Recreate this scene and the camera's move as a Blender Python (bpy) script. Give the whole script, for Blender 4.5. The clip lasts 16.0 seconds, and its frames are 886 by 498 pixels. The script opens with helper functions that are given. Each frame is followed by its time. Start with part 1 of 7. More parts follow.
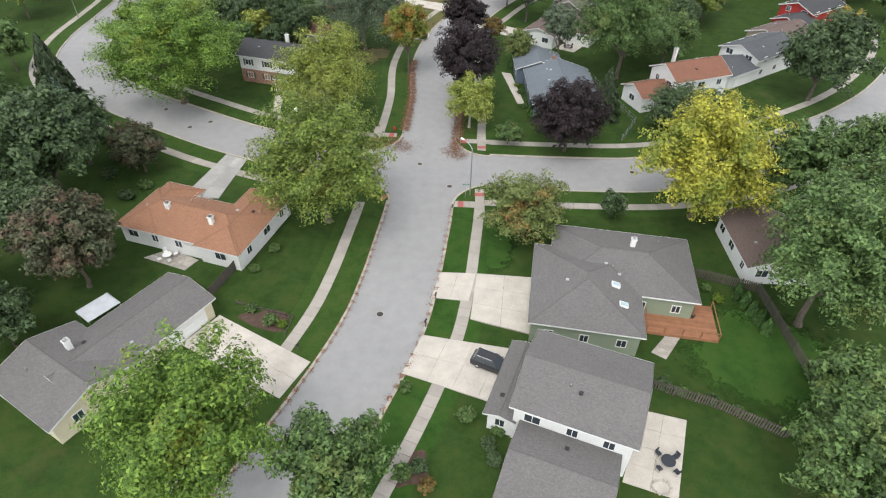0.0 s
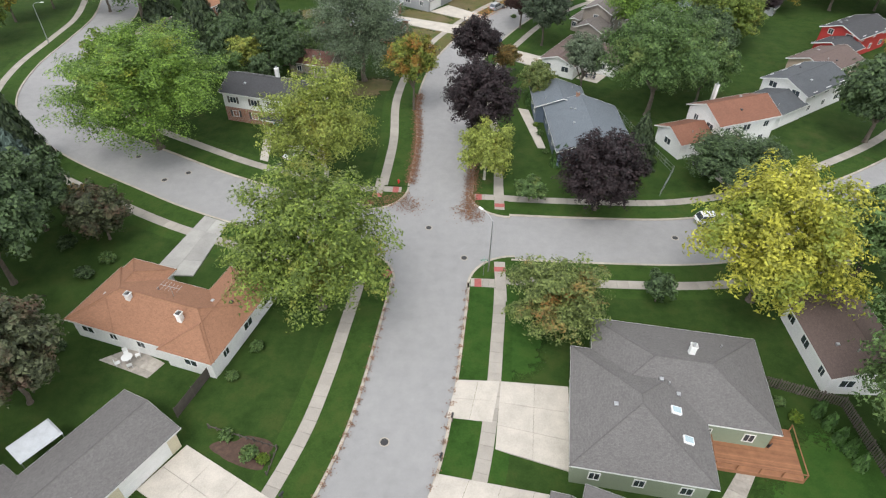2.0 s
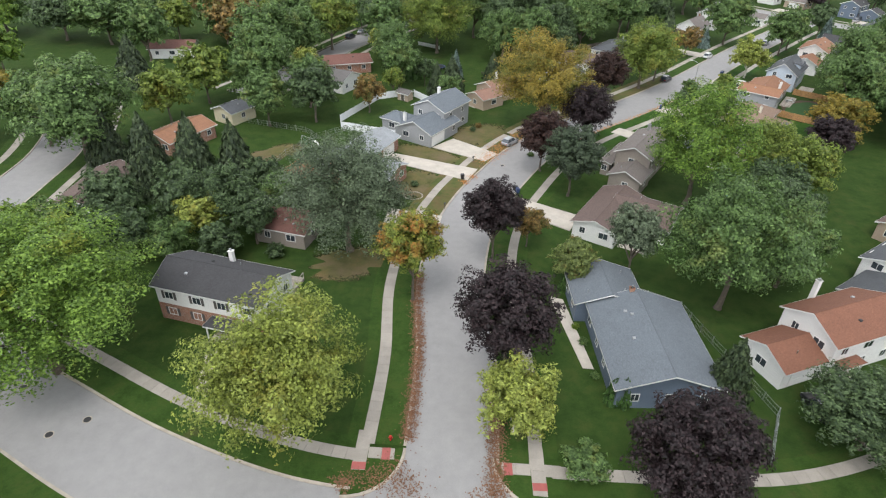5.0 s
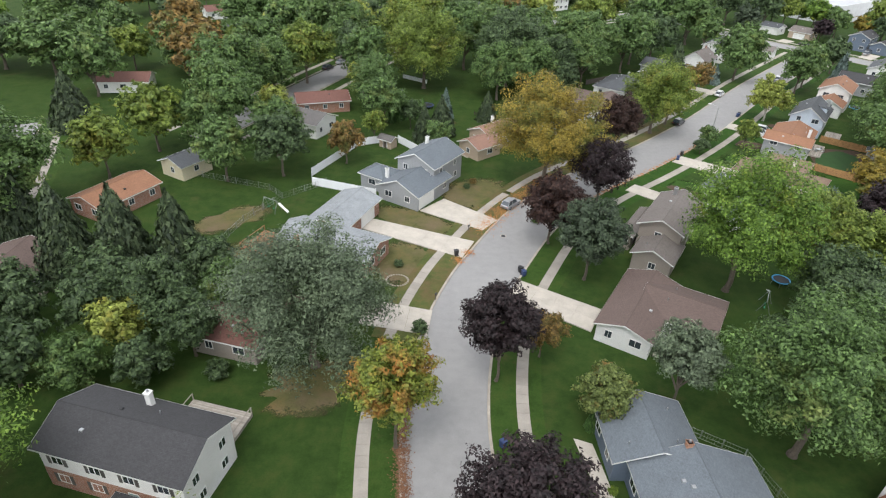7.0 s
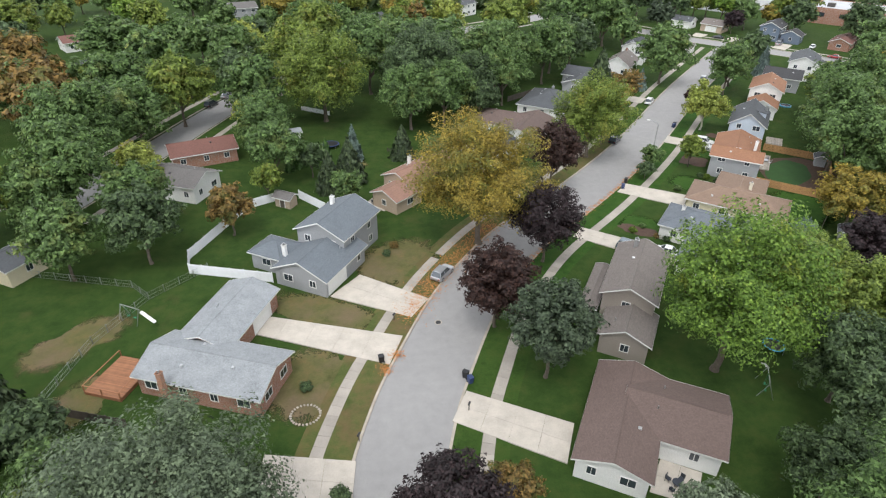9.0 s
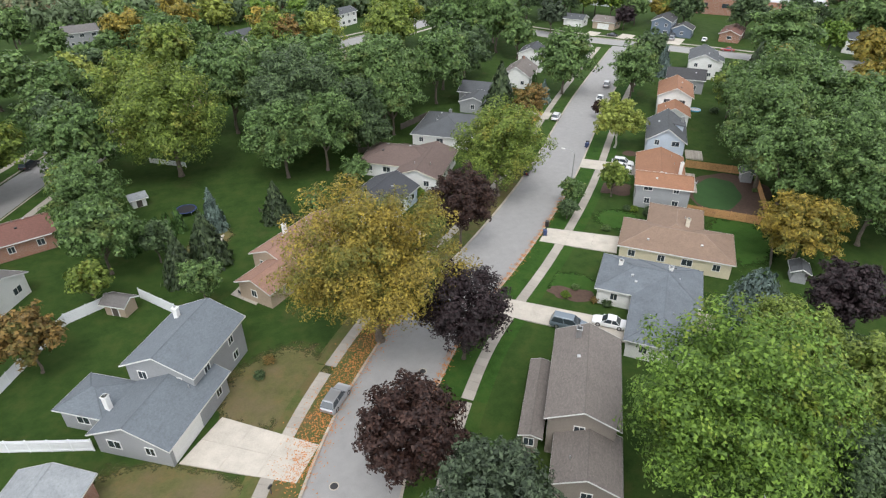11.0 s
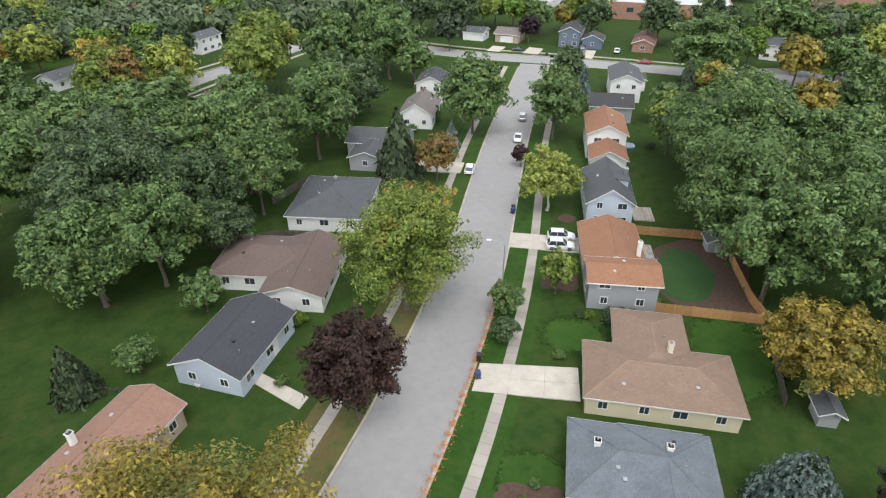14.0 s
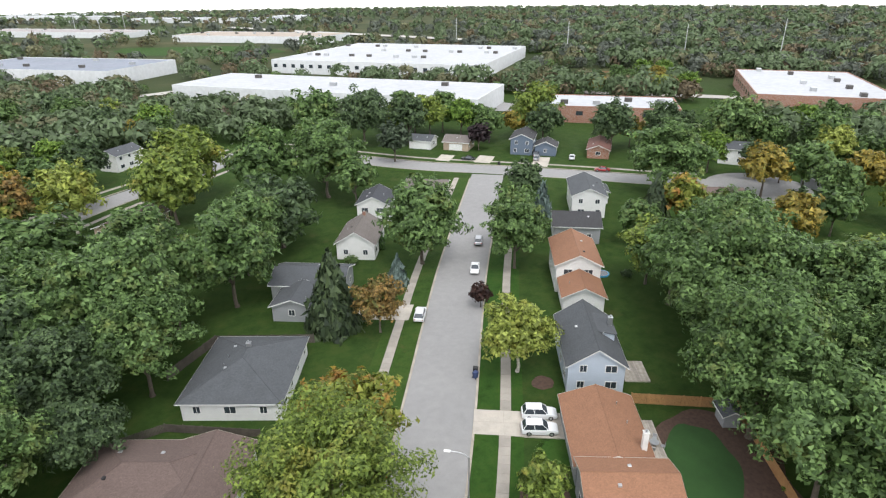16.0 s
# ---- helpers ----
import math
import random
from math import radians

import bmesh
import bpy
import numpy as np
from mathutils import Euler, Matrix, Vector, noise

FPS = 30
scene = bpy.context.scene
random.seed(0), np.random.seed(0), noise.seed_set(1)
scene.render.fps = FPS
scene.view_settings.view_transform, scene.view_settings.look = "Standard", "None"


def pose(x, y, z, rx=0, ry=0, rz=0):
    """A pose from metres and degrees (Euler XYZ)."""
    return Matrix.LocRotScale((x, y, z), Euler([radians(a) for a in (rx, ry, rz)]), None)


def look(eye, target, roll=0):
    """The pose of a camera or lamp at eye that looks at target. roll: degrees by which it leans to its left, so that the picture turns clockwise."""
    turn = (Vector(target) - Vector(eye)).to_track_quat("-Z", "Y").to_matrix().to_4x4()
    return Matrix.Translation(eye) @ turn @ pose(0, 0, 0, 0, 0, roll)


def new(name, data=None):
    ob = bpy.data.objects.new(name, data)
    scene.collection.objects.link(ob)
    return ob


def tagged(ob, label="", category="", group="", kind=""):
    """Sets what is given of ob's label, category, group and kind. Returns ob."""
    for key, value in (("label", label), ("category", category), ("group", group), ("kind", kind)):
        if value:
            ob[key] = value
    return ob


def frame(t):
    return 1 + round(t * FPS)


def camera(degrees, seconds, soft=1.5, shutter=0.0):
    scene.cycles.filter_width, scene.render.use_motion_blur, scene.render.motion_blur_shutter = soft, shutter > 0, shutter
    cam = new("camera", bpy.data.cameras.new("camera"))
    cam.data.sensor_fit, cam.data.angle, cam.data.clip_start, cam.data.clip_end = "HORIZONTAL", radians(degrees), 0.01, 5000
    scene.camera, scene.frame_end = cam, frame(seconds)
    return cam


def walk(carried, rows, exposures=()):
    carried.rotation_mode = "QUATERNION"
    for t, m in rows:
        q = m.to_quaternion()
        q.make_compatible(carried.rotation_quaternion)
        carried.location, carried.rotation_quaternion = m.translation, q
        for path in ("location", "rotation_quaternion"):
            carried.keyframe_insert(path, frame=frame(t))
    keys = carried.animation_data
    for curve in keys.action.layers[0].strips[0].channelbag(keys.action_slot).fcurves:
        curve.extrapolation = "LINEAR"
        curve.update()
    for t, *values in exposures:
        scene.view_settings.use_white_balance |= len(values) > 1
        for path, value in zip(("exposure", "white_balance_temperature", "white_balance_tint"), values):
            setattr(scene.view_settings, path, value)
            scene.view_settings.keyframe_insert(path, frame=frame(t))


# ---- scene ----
cam = camera(73.9, 16.0, soft=1.2)
PATH = [
    (0, (-0.498, 1.418, 52.779), (-0.528, 2.943, 51.485), 1.2),
    (0.5, (-1.205, 5.437, 52.788), (-1.237, 6.959, 51.491), 1.0),
    (1, (-1.865, 9.6, 52.79), (-1.898, 11.119, 51.49), 1.0),
    (1.5, (-2.443, 14.096, 52.792), (-2.474, 15.615, 51.492), 1.3),
    (2, (-2.98, 19.062, 52.814), (-3.008, 20.581, 51.513), 1.2),
    (2.5, (-3.575, 24.532, 52.857), (-3.598, 26.048, 51.553), 1.3),
    (3, (-4.194, 30.303, 52.927), (-4.212, 31.833, 51.639), 1.6),
    (3.5, (-4.805, 36.241, 52.993), (-4.82, 37.805, 51.746), 1.7),
    (4, (-5.268, 42.181, 52.997), (-5.284, 43.782, 51.797), 1.7),
    (4.5, (-5.696, 48.174, 52.966), (-5.713, 49.81, 51.816), 1.8),
    (5, (-6.121, 54.17, 52.898), (-6.138, 55.841, 51.799), 1.8),
    (5.2, (-6.293, 56.562, 52.876), (-6.311, 58.247, 51.798), 1.8),
    (7.3, (-7.867, 81.655, 52.44), (-7.821, 83.353, 51.385), 2.8),
    (7.5, (-7.843, 84.102, 52.427), (-7.783, 85.801, 51.374), 2.1),
    (8, (-7.388, 90.406, 52.369), (-7.275, 92.103, 51.317), 1.9),
    (8.5, (-6.563, 96.689, 52.303), (-6.37, 98.38, 51.252), 1.5),
    (9, (-5.353, 102.971, 52.27), (-5.08, 104.651, 51.219), 1.1),
    (9.5, (-3.733, 109.323, 52.233), (-3.368, 110.984, 51.181), 0.7),
    (9.7, (-2.965, 111.782, 52.226), (-2.57, 113.435, 51.173), 0.5),
    (11.8, (6.356, 136.805, 52.237), (6.981, 138.384, 51.18), -0.0),
    (12, (7.331, 139.067, 52.231), (7.97, 140.64, 51.174), -0.0),
    (12.5, (10.062, 144.531, 52.198), (10.747, 146.085, 51.14), -0.2),
    (13, (13.032, 149.952, 52.183), (13.76, 151.485, 51.125), -0.3),
    (13.5, (16.055, 155.333, 52.182), (16.816, 156.849, 51.123), -0.4),
    (14, (19.138, 160.57, 52.24), (19.95, 162.056, 51.176), -0.5),
    (14.5, (22.467, 165.801, 52.305), (23.326, 167.291, 51.285), -0.5),
    (15, (25.995, 170.964, 52.35), (26.906, 172.474, 51.406), -0.5),
    (15.5, (29.493, 175.942, 52.339), (30.458, 177.47, 51.481), -0.5),
    (16, (32.855, 180.819, 52.308), (33.865, 182.345, 51.502), -0.6),
]
walk(cam, [(t, look(eye, target, roll)) for t, eye, target, roll in PATH])


# ---- world, sun, exposure ----
world = bpy.data.worlds.new("overcast_sky")
scene.world = world
world.use_nodes = True
wn, wl = world.node_tree.nodes, world.node_tree.links
sky = wn.new("ShaderNodeTexSky")
sky.sky_type, sky.sun_disc = "NISHITA", False
sky.sun_elevation, sky.sun_rotation = radians(58), radians(200)
sky.air_density, sky.dust_density, sky.ozone_density = 1.0, 0.6, 1.0
calm = wn.new("ShaderNodeHueSaturation")
calm.inputs["Saturation"].default_value = 0.15
calm.inputs["Value"].default_value = 2.9
wl.new(sky.outputs[0], calm.inputs["Color"])
wl.new(calm.outputs[0], wn["Background"].inputs["Color"])
wn["Background"].inputs["Strength"].default_value = 0.15
sun = new("sun", bpy.data.lights.new("sun", "SUN"))
sun.data.energy, sun.data.angle, sun.data.color = 1.5, radians(20), (1.0, 0.97, 0.93)
sun.matrix_basis = look((0, 0, 100), (0.18 * 100, 0.5 * 100, 0))
scene.view_settings.exposure = 0.0

# ---- materials ----


def nodes_of(name):
    m = bpy.data.materials.new(name)
    m.use_nodes = True
    t = m.node_tree
    return m, t, t.nodes["Principled BSDF"]


def ramp(t, fac, stops):
    r = t.nodes.new("ShaderNodeValToRGB")
    while len(r.color_ramp.elements) < len(stops):
        r.color_ramp.elements.new(0.5)
    for e, (p, c) in zip(r.color_ramp.elements, stops):
        e.position, e.color = p, (*c, 1)
    t.links.new(fac, r.inputs[0])
    return r.outputs[0]


def mix(t, fac, a, b, how="MIX"):
    m = t.nodes.new("ShaderNodeMix")
    m.data_type, m.blend_type = "RGBA", how
    for key, v in ((0, fac), (6, a), (7, b)):
        if isinstance(v, (int, float)):
            m.inputs[key].default_value = v
        elif isinstance(v, tuple):
            m.inputs[key].default_value = (*v, 1)
        else:
            t.links.new(v, m.inputs[key])
    return m.outputs[2]


def noise_tex(t, where, scale, detail=4.0, rough=0.6):
    n = t.nodes.new("ShaderNodeTexNoise")
    n.inputs["Scale"].default_value, n.inputs["Detail"].default_value = scale, detail
    n.inputs["Roughness"].default_value = rough
    t.links.new(where, n.inputs["Vector"])
    return n.outputs["Fac"]


def place_of(t):
    return t.nodes.new("ShaderNodeNewGeometry").outputs["Position"]


def bump(t, bsdf, height, strength, distance):
    b = t.nodes.new("ShaderNodeBump")
    b.inputs["Strength"].default_value, b.inputs["Distance"].default_value = strength, distance
    t.links.new(height, b.inputs["Height"])
    t.links.new(b.outputs[0], bsdf.inputs["Normal"])


def times(c, k):
    return tuple(min(1.0, v * k) for v in c)


def plain(name, color, rough=0.6, metal=0.0, vary=0.18, scale=1.2, fine=14.0, per_piece=0.0):
    """Colour with stains at two scales, and a piece-to-piece shift."""
    m, t, b = nodes_of(name)
    p = place_of(t)
    c = ramp(t, noise_tex(t, p, scale), ((0.3, times(color, 1 - vary)), (0.7, times(color, 1 + vary))))
    c = mix(t, 0.35, c, ramp(t, noise_tex(t, p, fine, 2), ((0.35, times(color, 0.8)), (0.65, times(color, 1.15)))))
    if per_piece:
        info = t.nodes.new("ShaderNodeObjectInfo")
        c = mix(t, 1.0, c, ramp(t, info.outputs["Random"], ((0, (1 - per_piece,) * 3), (1, (1, 1, 1)))), "MULTIPLY")
    t.links.new(c, b.inputs["Base Color"])
    b.inputs["Roughness"].default_value, b.inputs["Metallic"].default_value = rough, metal
    return m


def grass_mat(name, deep, light, dry, dryness, soft=False):
    m, t, b = nodes_of(name)
    p = place_of(t)
    c = ramp(t, noise_tex(t, p, 0.05, 5), ((0.35, deep), (0.65, light)))
    c = mix(t, 0.55, c, ramp(t, noise_tex(t, p, 0.9, 5, 0.7), ((0.3, times(deep, 0.7)), (0.7, times(light, 1.35)))))
    c = mix(t, 0.55, c, ramp(t, noise_tex(t, p, 6.0, 3, 0.8), ((0.3, times(deep, 0.5)), (0.75, times(light, 1.35)))))
    c = mix(t, 0.5, c, ramp(t, noise_tex(t, p, 0.33, 7, 0.72), ((0.3, times(deep, 0.55)), (0.5, times(light, 0.95)), (0.72, (light[0] * 1.9, light[1] * 1.15, light[2] * 1.5)))))
    spots = ramp(t, noise_tex(t, p, 0.16, 6, 0.65), ((0.62 - dryness, (0, 0, 0)), (0.78 - dryness * 0.6, (1, 1, 1))))
    c = mix(t, spots, c, mix(t, noise_tex(t, p, 4.0, 3), dry, times(dry, 0.6)))
    t.links.new(c, b.inputs["Base Color"])
    b.inputs["Roughness"].default_value = 0.9
    b.inputs["Specular IOR Level"].default_value = 0.1
    bump(t, b, noise_tex(t, p, 14.0, 3, 0.8), 0.8, 0.05)
    if soft:
        # thins out into the lawn round it towards the patch's own rim
        rim = t.nodes.new("ShaderNodeVectorMath")
        rim.operation = "LENGTH"
        t.links.new(t.nodes.new("ShaderNodeTexCoord").outputs["Object"], rim.inputs[0])
        sum_ = t.nodes.new("ShaderNodeMath")
        sum_.operation = "ADD"
        t.links.new(rim.outputs["Value"], sum_.inputs[0])
        t.links.new(noise_tex(t, p, 0.7, 7, 0.75), sum_.inputs[1])
        half = t.nodes.new("ShaderNodeMath")
        half.operation = "MULTIPLY"
        half.inputs[1].default_value = 0.66
        t.links.new(sum_.outputs[0], half.inputs[0])
        t.links.new(ramp(t, half.outputs[0], ((0.76, (1, 1, 1)), (0.93, (0, 0, 0)))), b.inputs["Alpha"])
    return m


def road_mat():
    m, t, b = nodes_of("road_asphalt")
    p = place_of(t)
    c = ramp(t, noise_tex(t, p, 0.07, 5, 0.55), ((0.3, (0.225, 0.221, 0.22)), (0.7, (0.30, 0.294, 0.288))))
    c = mix(t, 0.5, c, ramp(t, noise_tex(t, p, 0.7, 6, 0.65), ((0.3, (0.20, 0.198, 0.198)), (0.68, (0.31, 0.304, 0.297)))))
    c = mix(t, 0.25, c, ramp(t, noise_tex(t, p, 30.0, 2), ((0.3, (0.16, 0.16, 0.16)), (0.7, (0.36, 0.355, 0.35)))))
    stain = ramp(t, noise_tex(t, p, 0.23, 7, 0.75), ((0.66, (0, 0, 0)), (0.8, (0.6, 0.6, 0.6))))
    c = mix(t, stain, c, (0.2, 0.195, 0.19))
    t.links.new(c, b.inputs["Base Color"])
    b.inputs["Roughness"].default_value = 0.85
    bump(t, b, noise_tex(t, p, 40.0, 2), 0.3, 0.01)
    return m


def shingle_mat(name, color, vary=0.3, streak=0.25):
    m, t, b = nodes_of(name)
    uv = t.nodes.new("ShaderNodeUVMap").outputs[0]
    p = place_of(t)
    br = t.nodes.new("ShaderNodeTexBrick")
    br.inputs["Scale"].default_value = 1.0
    br.inputs["Brick Width"].default_value, br.inputs["Row Height"].default_value = 0.32, 0.15
    br.inputs["Mortar Size"].default_value, br.inputs["Bias"].default_value = 0.012, 0.0
    br.inputs["Color1"].default_value = (*times(color, 1 - vary), 1)
    br.inputs["Color2"].default_value = (*times(color, 1 + vary), 1)
    br.inputs["Mortar"].default_value = (*times(color, 0.45), 1)
    t.links.new(uv, br.inputs["Vector"])
    c = mix(t, 0.5, br.outputs[0], ramp(t, noise_tex(t, p, 0.5, 6, 0.7), ((0.28, times(color, 1 - streak)), (0.7, times(color, 1 + streak)))))
    c = mix(t, 0.45, c, ramp(t, noise_tex(t, p, 5.0, 5, 0.85), ((0.32, times(color, 0.5)), (0.68, times(color, 1.5)))))
    t.links.new(c, b.inputs["Base Color"])
    b.inputs["Roughness"].default_value = 0.9
    bump(t, b, br.outputs["Fac"], 0.4, 0.02)
    return m


def siding_mat(name, color, row=0.14, dark=0.72):
    m, t, b = nodes_of(name)
    uv = t.nodes.new("ShaderNodeUVMap").outputs[0]
    p = place_of(t)
    br = t.nodes.new("ShaderNodeTexBrick")
    br.inputs["Scale"].default_value = 1.0
    br.inputs["Brick Width"].default_value, br.inputs["Row Height"].default_value = 3.6, row
    br.inputs["Mortar Size"].default_value = 0.014
    for key, k in (("Color1", 1.0), ("Color2", 0.95), ("Mortar", dark)):
        br.inputs[key].default_value = (*times(color, k), 1)
    t.links.new(uv, br.inputs["Vector"])
    c = mix(t, 0.3, br.outputs[0], ramp(t, noise_tex(t, p, 0.8, 5), ((0.3, times(color, 0.82)), (0.7, times(color, 1.05)))))
    t.links.new(c, b.inputs["Base Color"])
    b.inputs["Roughness"].default_value = 0.6
    bump(t, b, br.outputs["Fac"], 0.5, 0.015)
    return m


def brick_mat(name, color):
    m, t, b = nodes_of(name)
    uv = t.nodes.new("ShaderNodeUVMap").outputs[0]
    br = t.nodes.new("ShaderNodeTexBrick")
    br.inputs["Scale"].default_value = 1.0
    br.inputs["Brick Width"].default_value, br.inputs["Row Height"].default_value = 0.21, 0.075
    br.inputs["Mortar Size"].default_value = 0.008
    for key, c in (("Color1", times(color, 0.75)), ("Color2", times(color, 1.2)), ("Mortar", (0.4, 0.37, 0.33))):
        br.inputs[key].default_value = (*c, 1)
    t.links.new(uv, br.inputs["Vector"])
    t.links.new(mix(t, 0.3, br.outputs[0], ramp(t, noise_tex(t, place_of(t), 1.2, 5), ((0.3, times(color, 0.6)), (0.7, times(color, 1.2))))), b.inputs["Base Color"])
    b.inputs["Roughness"].default_value = 0.85
    return m


def mean3(a, b):
    return tuple((p + q) / 2 for p, q in zip(a, b))


def leaf_mat(name, dark, light, second=None, share=0.5, glow=0.26):
    """Leaves: a leaf-to-leaf shift, larger patches of a second colour, and light through the blade."""
    m, t, b = nodes_of(name)
    geo = t.nodes.new("ShaderNodeNewGeometry")
    c = ramp(t, geo.outputs["Random Per Island"], ((0.0, times(dark, 0.62)), (0.55, mean3(dark, light)), (1.0, times(light, 1.25))))
    if second:
        co = t.nodes.new("ShaderNodeTexCoord").outputs["Object"]
        info = t.nodes.new("ShaderNodeObjectInfo")
        add = t.nodes.new("ShaderNodeVectorMath")
        t.links.new(co, add.inputs[0])
        t.links.new(info.outputs["Location"], add.inputs[1])
        patch = ramp(t, noise_tex(t, add.outputs[0], 1.6, 5, 0.7), ((0.62 - share * 0.3, (0, 0, 0)), (0.78 - share * 0.3, (1, 1, 1))))
        tint = ramp(t, geo.outputs["Random Per Island"], ((0.0, times(second, 0.7)), (1.0, times(second, 1.25))))
        c = mix(t, patch, c, tint)
    tone = ramp(t, noise_tex(t, t.nodes.new("ShaderNodeTexCoord").outputs["Object"], 5.0, 2), ((0.32, (0.78, 0.80, 0.82)), (0.68, (1.15, 1.15, 1.1))))
    c = mix(t, 1.0, c, tone, "MULTIPLY")
    info2 = t.nodes.new("ShaderNodeObjectInfo")
    c = mix(t, 1.0, c, ramp(t, info2.outputs["Random"], ((0, (0.82, 0.85, 0.8)), (1, (1.0, 1.0, 1.0)))), "MULTIPLY")
    t.links.new(c, b.inputs["Base Color"])
    b.inputs["Roughness"].default_value = 0.55
    b.inputs["Specular IOR Level"].default_value = 0.25
    tr = t.nodes.new("ShaderNodeBsdfTranslucent")
    t.links.new(c, tr.inputs["Color"])
    ms = t.nodes.new("ShaderNodeMixShader")
    ms.inputs[0].default_value = glow
    t.links.new(b.outputs[0], ms.inputs[1])
    t.links.new(tr.outputs[0], ms.inputs[2])
    t.links.new(ms.outputs[0], t.nodes["Material Output"].inputs["Surface"])
    return m


GRASS = grass_mat("lawn_grass", (0.022, 0.051, 0.009), (0.041, 0.080, 0.016), (0.12, 0.095, 0.045), 0.0)
GRASS_RICH = grass_mat("rich_lawn_grass", (0.019, 0.054, 0.009), (0.034, 0.080, 0.014), (0.055, 0.085, 0.024), -0.06)
GRASS_DRY = grass_mat("dry_lawn_grass", (0.055, 0.085, 0.022), (0.09, 0.105, 0.035), (0.17, 0.115, 0.06), 0.18)
SOFT_DRY = grass_mat("thinning_dry_grass", (0.075, 0.082, 0.028), (0.115, 0.112, 0.045), (0.175, 0.135, 0.082), 0.16, True)
SOFT_RICH = grass_mat("thinning_rich_grass", (0.021, 0.058, 0.010), (0.038, 0.088, 0.016), (0.055, 0.085, 0.024), -0.06, True)
ROAD = road_mat()
CONCRETE = plain("pale_concrete", (0.46, 0.42, 0.365), 0.85, vary=0.2, scale=0.5, fine=9.0, per_piece=0.06)
OLD_CONCRETE = plain("old_grey_concrete", (0.36, 0.35, 0.325), 0.9, vary=0.22, scale=0.4, fine=8.0, per_piece=0.2)
WALKWAY = plain("sidewalk_concrete", (0.345, 0.315, 0.275), 0.9, vary=0.2, scale=0.35, fine=8.0, per_piece=0.16)
KERB = plain("kerb_concrete", (0.36, 0.32, 0.265), 0.9, vary=0.35, scale=0.5, fine=5.0)
RED_PAD = plain("red_paint", (0.33, 0.09, 0.08), 0.7, vary=0.25)
IRON = plain("cast_iron", (0.05, 0.05, 0.052), 0.6, 0.5)
LEAF_LITTER = plain("fallen_leaves", (0.17, 0.085, 0.045), 0.9, vary=0.45, scale=3.0, fine=16.0)
ORANGE_LITTER = plain("fallen_orange_leaves", (0.42, 0.17, 0.05), 0.9, vary=0.4, scale=3.0, fine=16.0)
MULCH = plain("bark_mulch", (0.075, 0.045, 0.032), 0.95, vary=0.4, scale=2.0, fine=18.0)
BARK = plain("grey_bark", (0.11, 0.09, 0.07), 0.95, vary=0.4, scale=3.0, fine=20.0)
PALE_BARK = plain("pale_birch_bark", (0.45, 0.42, 0.36), 0.9, vary=0.4, scale=3.0, fine=12.0)
WHITE = plain("white_paint", (0.72, 0.72, 0.70), 0.5, vary=0.06)
CREAM = plain("cream_trim", (0.6, 0.56, 0.46), 0.55, vary=0.08)
DARK_TRIM = plain("dark_trim", (0.06, 0.055, 0.05), 0.5, vary=0.15)
METAL = plain("galvanised_metal", (0.45, 0.46, 0.47), 0.35, 0.8, vary=0.12)
BLACK = plain("black_plastic", (0.02, 0.02, 0.022), 0.5, vary=0.2)
BLUE_BIN = plain("blue_plastic", (0.03, 0.05, 0.13), 0.5, vary=0.2)
CEDAR = plain("cedar_boards", (0.33, 0.15, 0.075), 0.75, vary=0.25, scale=1.5, fine=18.0, per_piece=0.3)
NEW_CEDAR = plain("new_cedar_boards", (0.44, 0.24, 0.10), 0.75, vary=0.2, scale=1.5, fine=18.0, per_piece=0.2)
OLD_WOOD = plain("weathered_boards", (0.10, 0.085, 0.07), 0.9, vary=0.35, scale=1.5, fine=14.0, per_piece=0.3)
VINYL = plain("white_vinyl", (0.75, 0.77, 0.79), 0.4, vary=0.05)
SKYLIGHT = plain("skylight_dome", (0.35, 0.45, 0.48), 0.15, vary=0.1)
TURF = plain("artificial_turf", (0.024, 0.072, 0.014), 0.95, vary=0.18, scale=0.6, fine=20.0)
STONE = plain("pale_stone", (0.42, 0.38, 0.33), 0.9, vary=0.3, scale=2.0, per_piece=0.3)
GREEN_SIGN = plain("green_sign", (0.02, 0.22, 0.13), 0.4, vary=0.1)
RED_PLASTIC = plain("red_plastic", (0.5, 0.03, 0.025), 0.4, vary=0.1)
BLUE_PLASTIC = plain("blue_pool_plastic", (0.06, 0.32, 0.55), 0.3, vary=0.1)
YELLOW_PLASTIC = plain("yellow_plastic", (0.6, 0.42, 0.04), 0.4, vary=0.1)
DARK_CLOTH = plain("dark_cloth", (0.03, 0.035, 0.045), 0.9, vary=0.2)


def glass_mat():
    m, t, b = nodes_of("window_glass")
    b.inputs["Base Color"].default_value = (0.035, 0.045, 0.055, 1)
    b.inputs["Roughness"].default_value = 0.05
    b.inputs["Specular IOR Level"].default_value = 0.9
    return m


GLASS = glass_mat()

